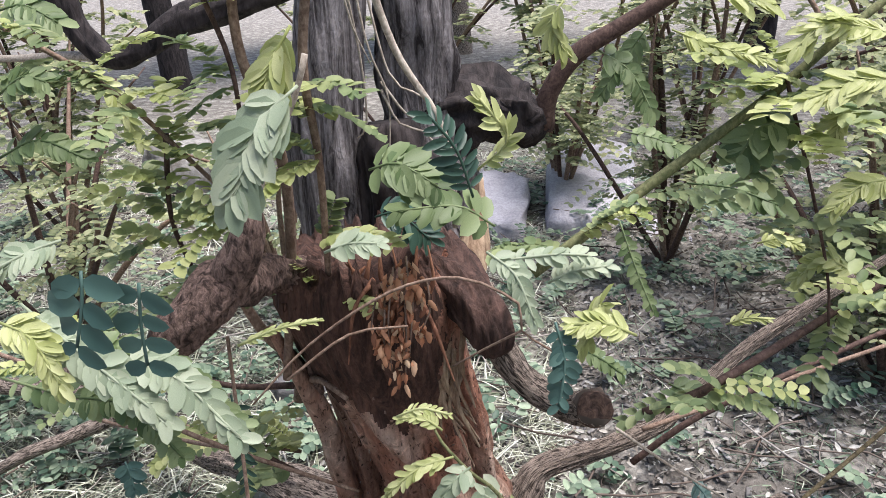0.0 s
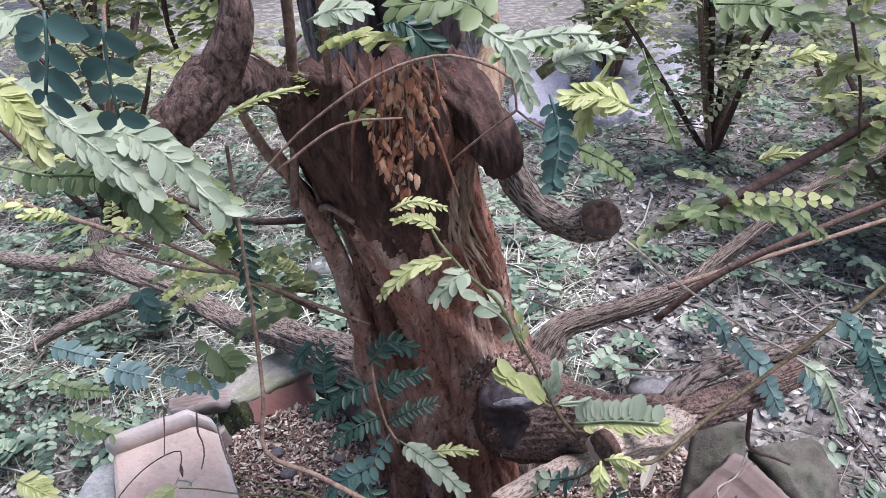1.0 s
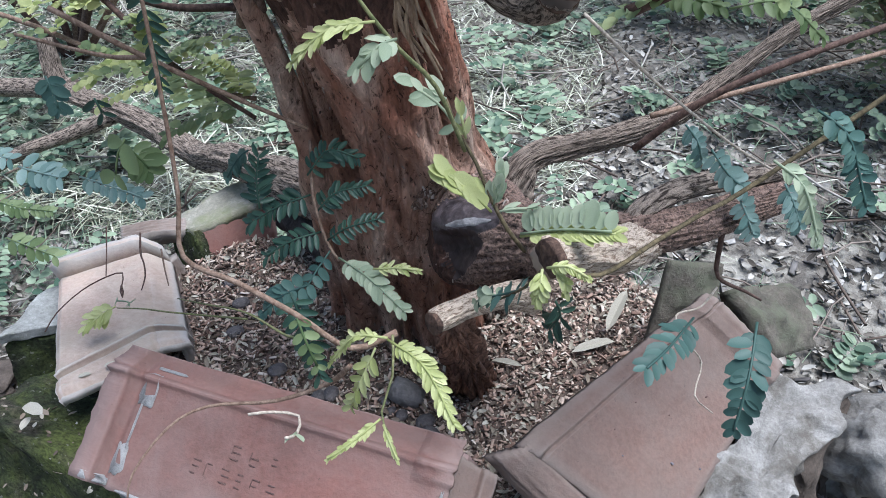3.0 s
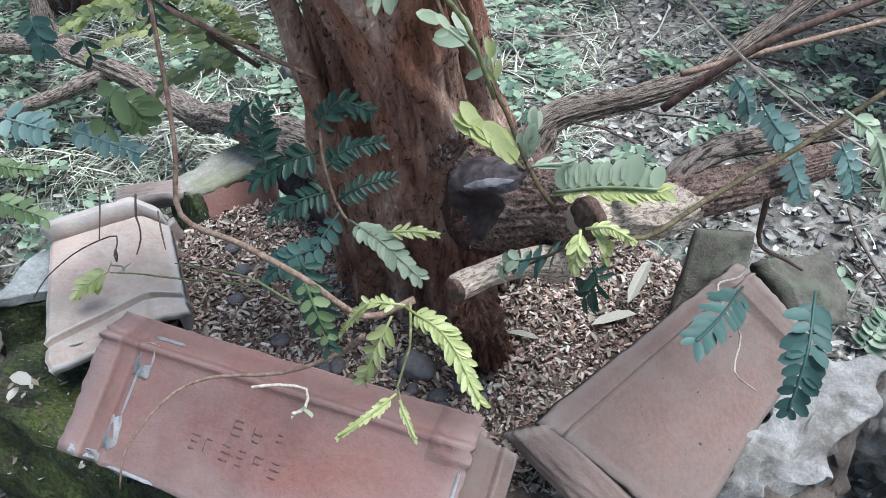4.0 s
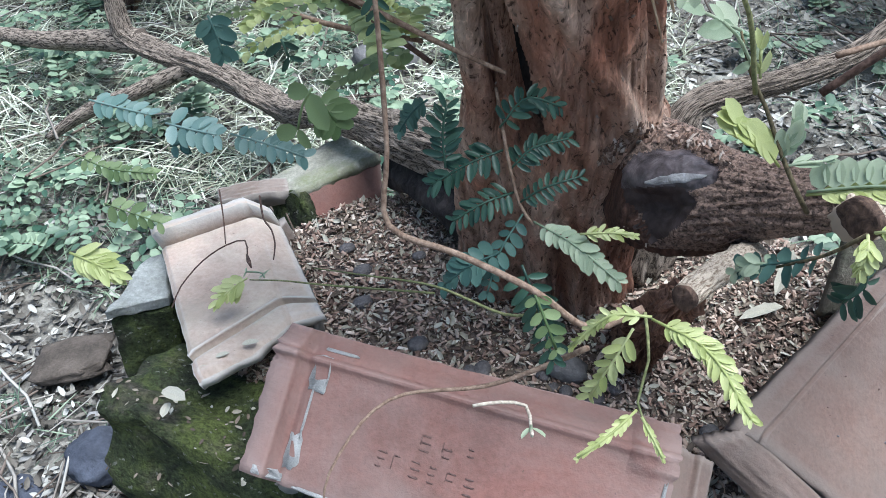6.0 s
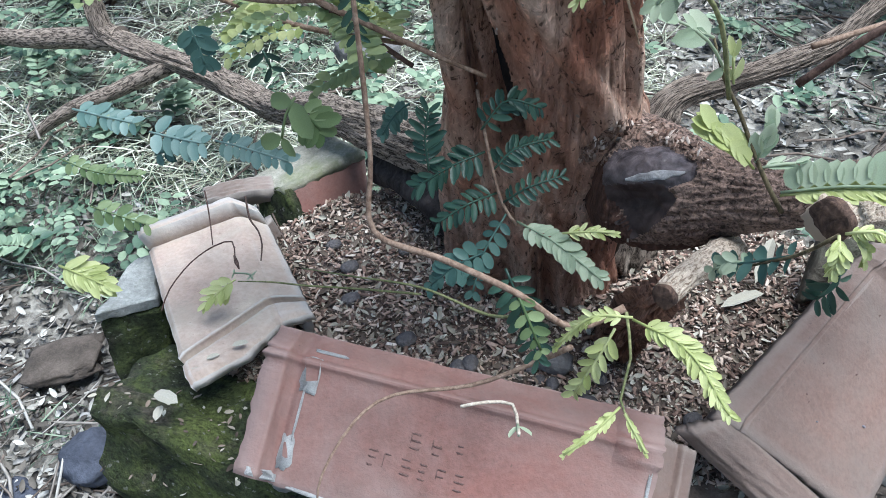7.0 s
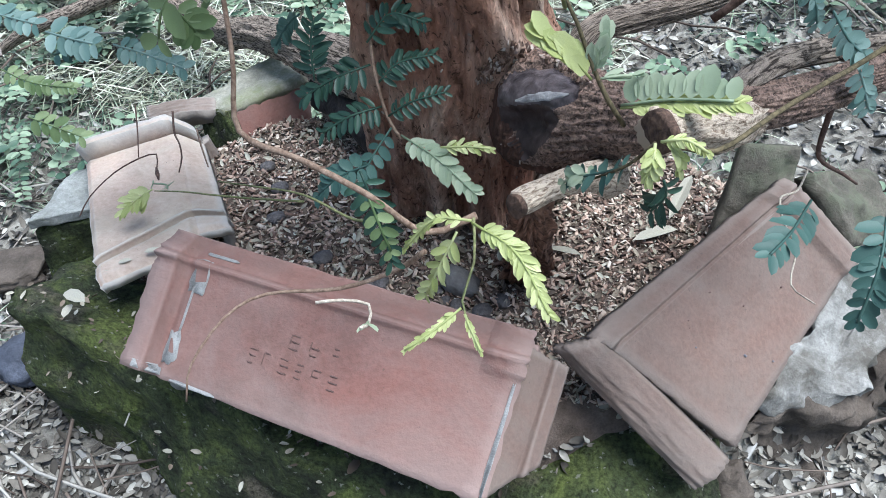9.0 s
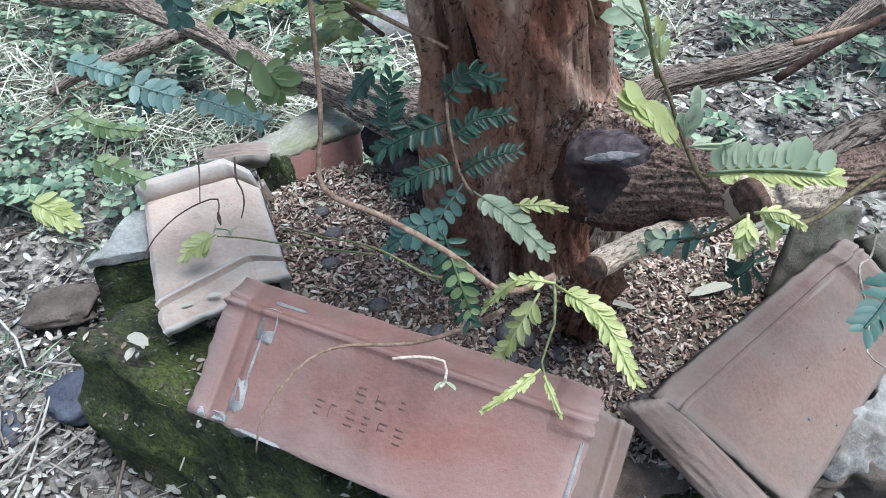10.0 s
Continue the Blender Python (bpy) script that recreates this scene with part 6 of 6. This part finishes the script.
compound_leaf(canopy_twig, (0.356, 1.2, 0.826), (0.38, 1.19, 0.842), (0.404, 1.18, 0.846), 4, 0.019, 'lime')
compound_leaf(canopy_twig, (0.251, 1.0, 0.853), (0.274, 0.99, 0.848), (0.302, 0.98, 0.844), 5, 0.025, 'mid')
compound_leaf(canopy_twig, (0.326, 1.1, 0.801), (0.376, 1.1, 0.81), (0.425, 1.1, 0.774), 7, 0.023, 'mid')
compound_leaf(canopy_twig, (0.43, 1.0, 0.989), (0.397, 1.0, 1.006), (0.37, 1.0, 0.984), 8, 0.025, 'lime')
compound_leaf(canopy_twig, (0.383, 0.9, 0.788), (0.41, 0.89, 0.77), (0.437, 0.88, 0.711), 9, 0.020, 'blue')
compound_leaf(canopy_twig, (0.349, 0.86, 0.76), (0.375, 0.85, 0.743), (0.395, 0.84, 0.698), 8, 0.018, 'pale')
compound_leaf(canopy_twig, (0.062, 0.95, 1.056), (0.027, 0.94, 1.08), (-0.031, 0.93, 1.078), 6, 0.037, 'mid')
compound_leaf(canopy_twig, (-0.07, 1.0, 1.046), (-0.045, 1.0, 1.051), (-0.011, 1.0, 1.021), 5, 0.038, 'dark')
compound_leaf(canopy_twig, (-0.085, 0.82, 1.266), (-0.101, 0.81, 1.237), (-0.11, 0.8, 1.199), 8, 0.037, 'lime')
compound_leaf(canopy_twig, (-0.065, 0.76, 1.231), (-0.091, 0.74, 1.206), (-0.107, 0.72, 1.161), 12, 0.045, 'pale')
compound_leaf(canopy_twig, (-0.05, 0.9, 1.128), (-0.021, 0.89, 1.137), (0.016, 0.88, 1.119), 6, 0.039, 'mid')
compound_leaf(canopy_twig, (0.049, 0.86, 1.116), (0.036, 0.855, 1.159), (0.014, 0.85, 1.19), 6, 0.029, 'dark')
compound_leaf(canopy_twig, (0.05, 0.9, 1.129), (0.077, 0.89, 1.159), (0.054, 0.88, 1.197), 6, 0.026, 'lime')
compound_leaf(canopy_twig, (-0.063, 0.78, 1.095), (-0.044, 0.78, 1.103), (-0.02, 0.78, 1.104), 5, 0.021, 'pale')
compound_leaf(canopy_twig, (-0.298, 0.7, 1.068), (-0.265, 0.69, 1.06), (-0.243, 0.68, 1.027), 9, 0.027, 'lime')
compound_leaf(canopy_twig, (-0.282, 0.71, 1.078), (-0.237, 0.7, 1.045), (-0.171, 0.69, 0.993), 16, 0.029, 'pale', width=0.9)
compound_leaf(canopy_twig, (-0.222, 0.72, 1.029), (-0.171, 0.71, 1.021), (-0.118, 0.7, 0.972), 14, 0.028, 'pale', width=0.9)
compound_leaf(canopy_twig, (-0.265, 0.75, 1.114), (-0.281, 0.735, 1.111), (-0.302, 0.72, 1.102), 7, 0.025, 'pale')
compound_leaf(canopy_twig, (-0.415, 0.9, 1.138), (-0.369, 0.9, 1.156), (-0.325, 0.9, 1.138), 10, 0.025, 'mid')
compound_leaf(canopy_twig, (-0.639, 1.4, 1.139), (-0.578, 1.4, 1.112), (-0.539, 1.4, 1.019), 12, 0.036, 'lime')
compound_leaf(canopy_twig, (-0.398, 0.9, 1.2), (-0.371, 0.9, 1.216), (-0.349, 0.9, 1.211), 6, 0.026, 'mid')
compound_leaf(canopy_twig, (-0.449, 1.0, 1.267), (-0.422, 1.0, 1.272), (-0.388, 1.0, 1.254), 8, 0.032, 'mid')
compound_leaf(canopy_twig, (0.396, 0.9, 1.209), (0.355, 0.89, 1.206), (0.319, 0.88, 1.195), 9, 0.031, 'lime')
compound_leaf(canopy_twig, (0.427, 1.0, 1.229), (0.365, 0.99, 1.241), (0.331, 0.98, 1.218), 10, 0.033, 'lime')
compound_leaf(canopy_twig, (0.256, 1.2, 1.213), (0.309, 1.2, 1.192), (0.368, 1.2, 1.178), 10, 0.035, 'lime')
compound_leaf(canopy_twig, (0.265, 1.0, 1.267), (0.29, 1.0, 1.264), (0.313, 1.0, 1.256), 4, 0.033, 'lime')
compound_leaf(canopy_twig, (0.354, 1.0, 1.149), (0.314, 0.985, 1.148), (0.293, 0.97, 1.124), 7, 0.042, 'mid')
compound_leaf(canopy_twig, (0.372, 1.0, 1.203), (0.392, 1.0, 1.171), (0.387, 1.0, 1.132), 8, 0.025, 'lime')
compound_leaf(canopy_twig, (0.355, 1.1, 0.983), (0.379, 1.1, 0.99), (0.405, 1.1, 0.98), 6, 0.019, 'lime')
compound_leaf(canopy_twig, (0.449, 1.0, 1.092), (0.414, 0.985, 1.091), (0.387, 0.97, 1.073), 8, 0.031, 'lime')
compound_leaf(canopy_twig, (0.289, 1.2, 1.024), (0.339, 1.175, 1.026), (0.388, 1.15, 1.013), 8, 0.040, 'mid')
compound_leaf(canopy_twig, (0.125, 1.0, 1.265), (0.114, 1.0, 1.245), (0.128, 1.0, 1.218), 6, 0.029, 'lime')
compound_leaf(canopy_twig, (0.144, 0.82, 1.018), (0.158, 0.81, 1.04), (0.144, 0.8, 1.007), 6, 0.023, 'lime')
compound_leaf(canopy_twig, (-0.017, 0.8, 0.93), (0.005, 0.8, 0.94), (0.03, 0.8, 0.935), 4, 0.011, 'lime')
compound_leaf(canopy_twig, (0.175, 1.3, 1.178), (0.221, 1.3, 1.148), (0.253, 1.3, 1.094), 10, 0.036, 'mid')
compound_leaf(canopy_twig, (0.267, 1.5, 1.186), (0.228, 1.5, 1.127), (0.195, 1.5, 1.074), 10, 0.035, 'mid')
compound_leaf(canopy_twig, (0.233, 1.5, 1.019), (0.305, 1.5, 1.0), (0.37, 1.5, 0.953), 9, 0.034, 'mid')
compound_leaf(canopy_twig, (0.069, 0.85, 1.061), (0.119, 0.85, 1.068), (0.148, 0.85, 1.068), 6, 0.021, 'pale')
# loose leaves lying on stones and soil
for place, size, turn, mat, label in (((-0.468, 0.834, 0.318), 0.04, (0, 0, 70), DEAD_LEAF, "pale fallen leaflet on the mossy boulder"), ((-0.493, 0.816, 0.303), 0.025, (0, 0, 10), DEAD_LEAF, "pale fallen leaflet on the mossy boulder"),
                                      ((-0.437, 0.93, 0.318), 0.022, (0, 0, -60), DEAD_LEAF, "pale fallen leaflet in the tile's groove"), ((-0.462, 0.905, 0.317), 0.018, (0, 0, -50), DEAD_LEAF, "pale fallen leaflet in the tile's groove"), ((-0.475, 0.885, 0.317), 0.014, (0, 0, -70), DEAD_LEAF, "pale fallen leaflet in the tile's groove"), ((0.2, 1.16, 0.235), 0.075, (5, 4, -60), DEAD_LEAF, "long dry grey leaf on the soil"), ((0.25, 1.2, 0.25), 0.08, (30, 4, -20), DEAD_LEAF, "long dry brown leaf on the soil"), ((0.13, 1.12, 0.232), 0.05, (0, 0, 80), DEAD_LEAF, "long dry grey leaf on the soil")):
    me = bpy.data.meshes.new("fallen_leaf")
    me.from_pydata([(x * (0.42 if size > 0.045 else 0.8), y, z) for x, y, z in LEAF_V], [], LEAF_F)
    me.materials.append(mat)
    ob = new("fallen_leaf", me)
    ob.matrix_world = pose(*place, *turn) @ Matrix.Scale(size, 4)
    tagged(ob, label, "leaf")

# ---- litter, straw and ground cover ----
rng = random.Random(11)


def on_ground(x, y, lift=0.0):
    return Vector((x, y, ground_height(x, y) + lift))


def lay(rng, q, size, tilt=0.35):
    return Matrix.Translation(q) @ Euler((rng.uniform(-tilt, tilt), rng.uniform(-tilt, tilt), rng.uniform(0, 6.28))).to_matrix().to_4x4() @ Matrix.Diagonal((size, size, size, 1))


chips, curls = [], []
for _ in range(44000):
    a, r = rng.uniform(0, 6.283), math.sqrt(rng.random()) * 1.08
    x, y = -0.07 + 0.5 * r * math.cos(a), 1.15 + 0.345 * r * math.sin(a)
    if y < 0.87 and x > 0.08:
        continue
    (chips if rng.random() < 0.62 else curls).append(lay(rng, on_ground(x, y, rng.uniform(0.003, 0.014)), 0.004 + 0.014 * rng.random() ** 2.4, 0.7))
scatter("bark_chips", CHIP_V, CHIP_F, chips, CHIPS, "brown bark chips covering the bed", "mulch")
scatter("dry_leaflets", CURL_V, CURL_F, curls, DRY, "small dry leaflets scattered over the bed", "litter")
boulder_tree = BVHTree.FromPolygons([boulder.matrix_basis @ v.co for v in boulder.data.vertices], [tuple(p.vertices) for p in boulder.data.polygons])
bits = []
for _ in range(430):
    hit = boulder_tree.ray_cast(Vector((rng.uniform(-0.66, 0.08), rng.uniform(0.66, 0.9), 1.0)), Vector((0, 0, -1)))[0]
    if hit:
        bits.append(lay(rng, hit + Vector((0, 0, 0.003)), rng.uniform(0.005, 0.014) if rng.random() < 0.93 else 0.024, 0.5))
scatter("dry_leaflets", CURL_V, CURL_F, bits, DRY, "small dry leaflets on the mossy boulder", "litter")
litter, gravel, straw, green = [], [], [], []
for _ in range(60000):
    y = 0.35 + 4.5 * rng.random() ** 1.7
    x = rng.uniform(-1.0, 0.8) * (0.75 + 0.55 * y)
    d = math.hypot((x + 0.07) / 0.5, (y - 1.15) / 0.34)
    if d < 1.02:
        continue
    litter.append(lay(rng, on_ground(x, y, rng.uniform(0.004, 0.02)), rng.uniform(0.009, 0.026), 0.6))
for _ in range(5000):
    x, y = rng.uniform(-1.6, 1.3), rng.uniform(0.3, 2.4)
    if math.hypot((x + 0.07) / 0.5, (y - 1.15) / 0.34) > 1.02:
        gravel.append(lay(rng, on_ground(x, y, 0.004), rng.uniform(0.012, 0.04), 0.4))
for _ in range(32000):
    y = 1.55 + 4.0 * rng.random() ** 1.4
    x = rng.uniform(-1.1, 0.1) * (0.6 + 0.6 * y) if rng.random() < 0.985 else rng.uniform(0.1, 1.0) * (0.3 + 0.6 * y)
    straw.append(lay(rng, on_ground(x, y, rng.uniform(0.005, 0.03)), rng.uniform(0.03, 0.12), 0.4))
for _ in range(1700):
    y = 1.3 + 3.2 * rng.random() ** 1.3
    x = rng.uniform(-1.1, 0.9) * (0.5 + 0.55 * y)
    if -0.66 < x < 0.35 and y < 1.5 or (x > 0.05 and y < 2.6 and rng.random() < 0.72) or noise.noise(Vector((x * 2.2, y * 2.2, 7))) < -0.22:
        continue
    way = (rng.uniform(-1, 1), rng.uniform(-1, 1), rng.uniform(0.2, 0.9))
    green += feather_poses(rng, on_ground(x, y, rng.uniform(0.0, 0.06)), way, rng.uniform(0.08, 0.16), rng.randint(4, 8), rng.uniform(0.018, 0.036))
grass = []
for _ in range(10000):
    y = 0.95 + 1.5 * rng.random()
    x = -0.62 - 1.0 * rng.random() ** 1.2 if rng.random() < 0.75 else rng.uniform(0.3, 1.2)
    if x > 0 and y < 1.35:
        continue
    if noise.noise(Vector((x * 3, y * 3, 4))) > -0.12:
        grass.append(lay(rng, on_ground(x, y, 0.01), rng.uniform(0.03, 0.09), 0.7))
sticks = []
for _ in range(1500):
    y = 0.5 + 3.6 * rng.random() ** 1.5
    x = rng.uniform(-1.1, 0.95) * (0.6 + 0.55 * y)
    if math.hypot((x + 0.07) / 0.5, (y - 1.15) / 0.34) > 1.1:
        sticks.append(lay(rng, on_ground(x, y, rng.uniform(0.012, 0.035)), rng.uniform(0.06, 0.26), 0.16))
scatter("fallen_twigs", STICK_V, STICK_F, sticks, STICKS, "thin dry brown and grey twigs lying in the litter", "twigs")
scatter("grass", BLADE_V, BLADE_F, grass, LEAF_GROUND, "short green grass blades among the litter", "grass")
scatter("leaf_litter", CURL_V, CURL_F, litter, LITTER, "grey-brown dry leaves littering the ground", "litter")
scatter("gravel", CHIP_V, CHIP_F, gravel, GRAVEL, "grey stone bits among the litter", "gravel")
scatter("straw", BLADE_V, BLADE_F, straw, STRAW, "pale cut straw and dry stems on the ground", "straw")
scatter("ground_cover", LEAF_V, LEAF_F, green, LEAF_GROUND, "low green feather-leaved seedlings", "plants")

# ---- stones and shrubs farther back ----
for k, (x, y, s, mat, label) in enumerate(((-1.6, 4.0, (0.25, 0.2, 0.16), STONE_WHITE, "white tumbled stones at the clearing's edge"), (-1.35, 4.3, (0.2, 0.2, 0.2), STONE_WHITE, "white tumbled stones at the clearing's edge"), (-1.95, 4.4, (0.22, 0.2, 0.14), STONE_WHITE, "white tumbled stones at the clearing's edge"),
                                           (0.2, 1.49, (0.09, 0.035, 0.035), STONE_DARK, "grey stone among the weeds"), (0.3, 1.62, (0.06, 0.04, 0.035), STONE_GREY, "grey stone among the weeds"), (-0.55, 2.05, (0.09, 0.05, 0.05), STONE_GREY, "grey stone among straw"))):
    stone("stone", (x, y, ground_height(x, y) + s[2] * 0.5), s, 90 + k, mat, label, "stone", (0, 0, 40 * k), "stones behind the tree", rough=0.2, sub=3, boxy=0.6)

for k, (top, seed) in enumerate((([(0.12, 3.35, 0.2), (0.52, 3.4, 0.18), (0.56, 4.2, 0.3), (0.16, 4.4, 0.34)], 3), ([(-0.2, 3.3, 0.2), (0.03, 3.3, 0.18), (0.05, 3.8, 0.26), (-0.2, 3.9, 0.26)], 6), ([(0.5, 3.0, 0.16), (0.75, 3.1, 0.16), (0.8, 3.4, 0.2), (0.5, 3.4, 0.2)], 8))):
    ob = tagged(new("stone_slab", finish("stone_slab", block(top, [(x, y, -0.05) for x, y, z in top], seed, 0.03, 6), STONE_LILAC)), "pale lilac-grey stone slab lying among weeds", "stone", "stones behind the tree")


def bush(place, size, count, length, seed, mat, label):
    """A shrub: thin stems from one foot, each with feather leaves."""
    rng = random.Random(seed)
    b = thing("shrub", label, "shrub", "shrubs behind the tree")
    leaves = []
    for k in range(9):
        end = Vector((rng.gauss(0, size[0]), rng.gauss(0, size[1]), size[2] * rng.uniform(0.5, 1.1)))
        mid = end * 0.5 + Vector((rng.gauss(0, 0.06), rng.gauss(0, 0.06), 0.15 * size[2]))
        pts = [Vector(place), Vector(place) + mid, Vector(place) + end]
        limb("stem", b, pts, [0.012, 0.008, 0.003], TWIG_DARK if k % 2 else TWIG, "", segs=6, step=0.06, lump=0.1)
        path, _ = spline(pts, 0.03)
        for _ in range(count // 9):
            q = path[int(len(path) * rng.uniform(0.25, 0.999))]
            leaves += feather_poses(rng, q, (rng.uniform(-1, 1), rng.uniform(-1, 1), rng.uniform(-0.2, 0.7)), rng.uniform(0.1, 0.2), rng.randint(6, 9), length)
    scatter("crown", LEAF_V, LEAF_F, leaves, mat, "", "", b)
    return b


for k, (x, y, w, h, n) in enumerate(((1.0, 2.1, 0.26, 1.0, 150), (1.2, 2.3, 0.35, 1.3, 160), (0.55, 2.9, 0.35, 1.2, 140), (1.5, 3.3, 0.5, 1.6, 150), (-0.75, 2.6, 0.25, 0.8, 34), (-1.4, 2.3, 0.35, 0.9, 54), (-1.9, 3.2, 0.4, 1.2, 70), (0.2, 3.8, 0.5, 1.4, 130), (-2.6, 4.2, 0.6, 1.6, 130), (-0.9, 5.2, 0.7, 1.7, 130), (2.4, 4.2, 0.7, 2.0, 150), (1.0, 5.0, 0.7, 2.0, 150))):
    bush((x, y, ground_height(x, y) - 0.02), (w, w * 0.8, h), int(n * 1.7), 0.027 if y < 3 else 0.04, 50 + k, LEAF_FAR, "loose shrub with light green feather leaves")


def far_tree(place, height, girth, seed):
    rng = random.Random(seed)
    t = thing("tree", "dark-trunked tree with a loose green crown at the clearing's edge", "tree", "trees round the clearing")
    base = Vector(place)
    top = base + Vector((rng.gauss(0, 0.3), rng.gauss(0, 0.3), height * 0.6))
    limb("trunk", t, [base - Vector((0, 0, 0.1)), base.lerp(top, 0.5) + Vector((rng.gauss(0, 0.1), 0, 0)), top], [girth, girth * 0.7, girth * 0.4], WOOD_DARK if seed % 2 else BARK_LIMB, "", segs=12, step=0.2, lump=0.2, freq=3)
    leaves = []
    for k in range(10):
        a = rng.uniform(0, 6.283)
        s = base.lerp(top, rng.uniform(0.45, 1.0))
        e = s + Vector((math.cos(a), math.sin(a), rng.uniform(0.1, 0.9))) * height * rng.uniform(0.2, 0.36)
        limb("bough", t, [s, s.lerp(e, 0.5) + Vector((0, 0, 0.15)), e], [girth * 0.3, girth * 0.2, 0.01], BARK_LIMB, "", segs=6, step=0.15)
        for _ in range(75):
            q = s.lerp(e, rng.uniform(0.3, 1.1)) + Vector((rng.gauss(0, 0.35), rng.gauss(0, 0.35), rng.gauss(0, 0.3)))
            leaves += feather_poses(rng, q, (rng.uniform(-1, 1), rng.uniform(-1, 1), rng.uniform(-0.4, 0.5)), 0.3, 5, 0.1)
    scatter("crown", LEAF_V, LEAF_F, leaves, LEAF_FAR, "", "", t)


for k in range(16):
    a = 2 * math.pi * k / 16 + 0.1
    r = 6.5 + 1.8 * ((k * 7) % 5) / 4
    far_tree((r * math.cos(a), 1.2 + r * math.sin(a), -0.05), 5.5 + (k * 3) % 4, 0.14, 200 + k)
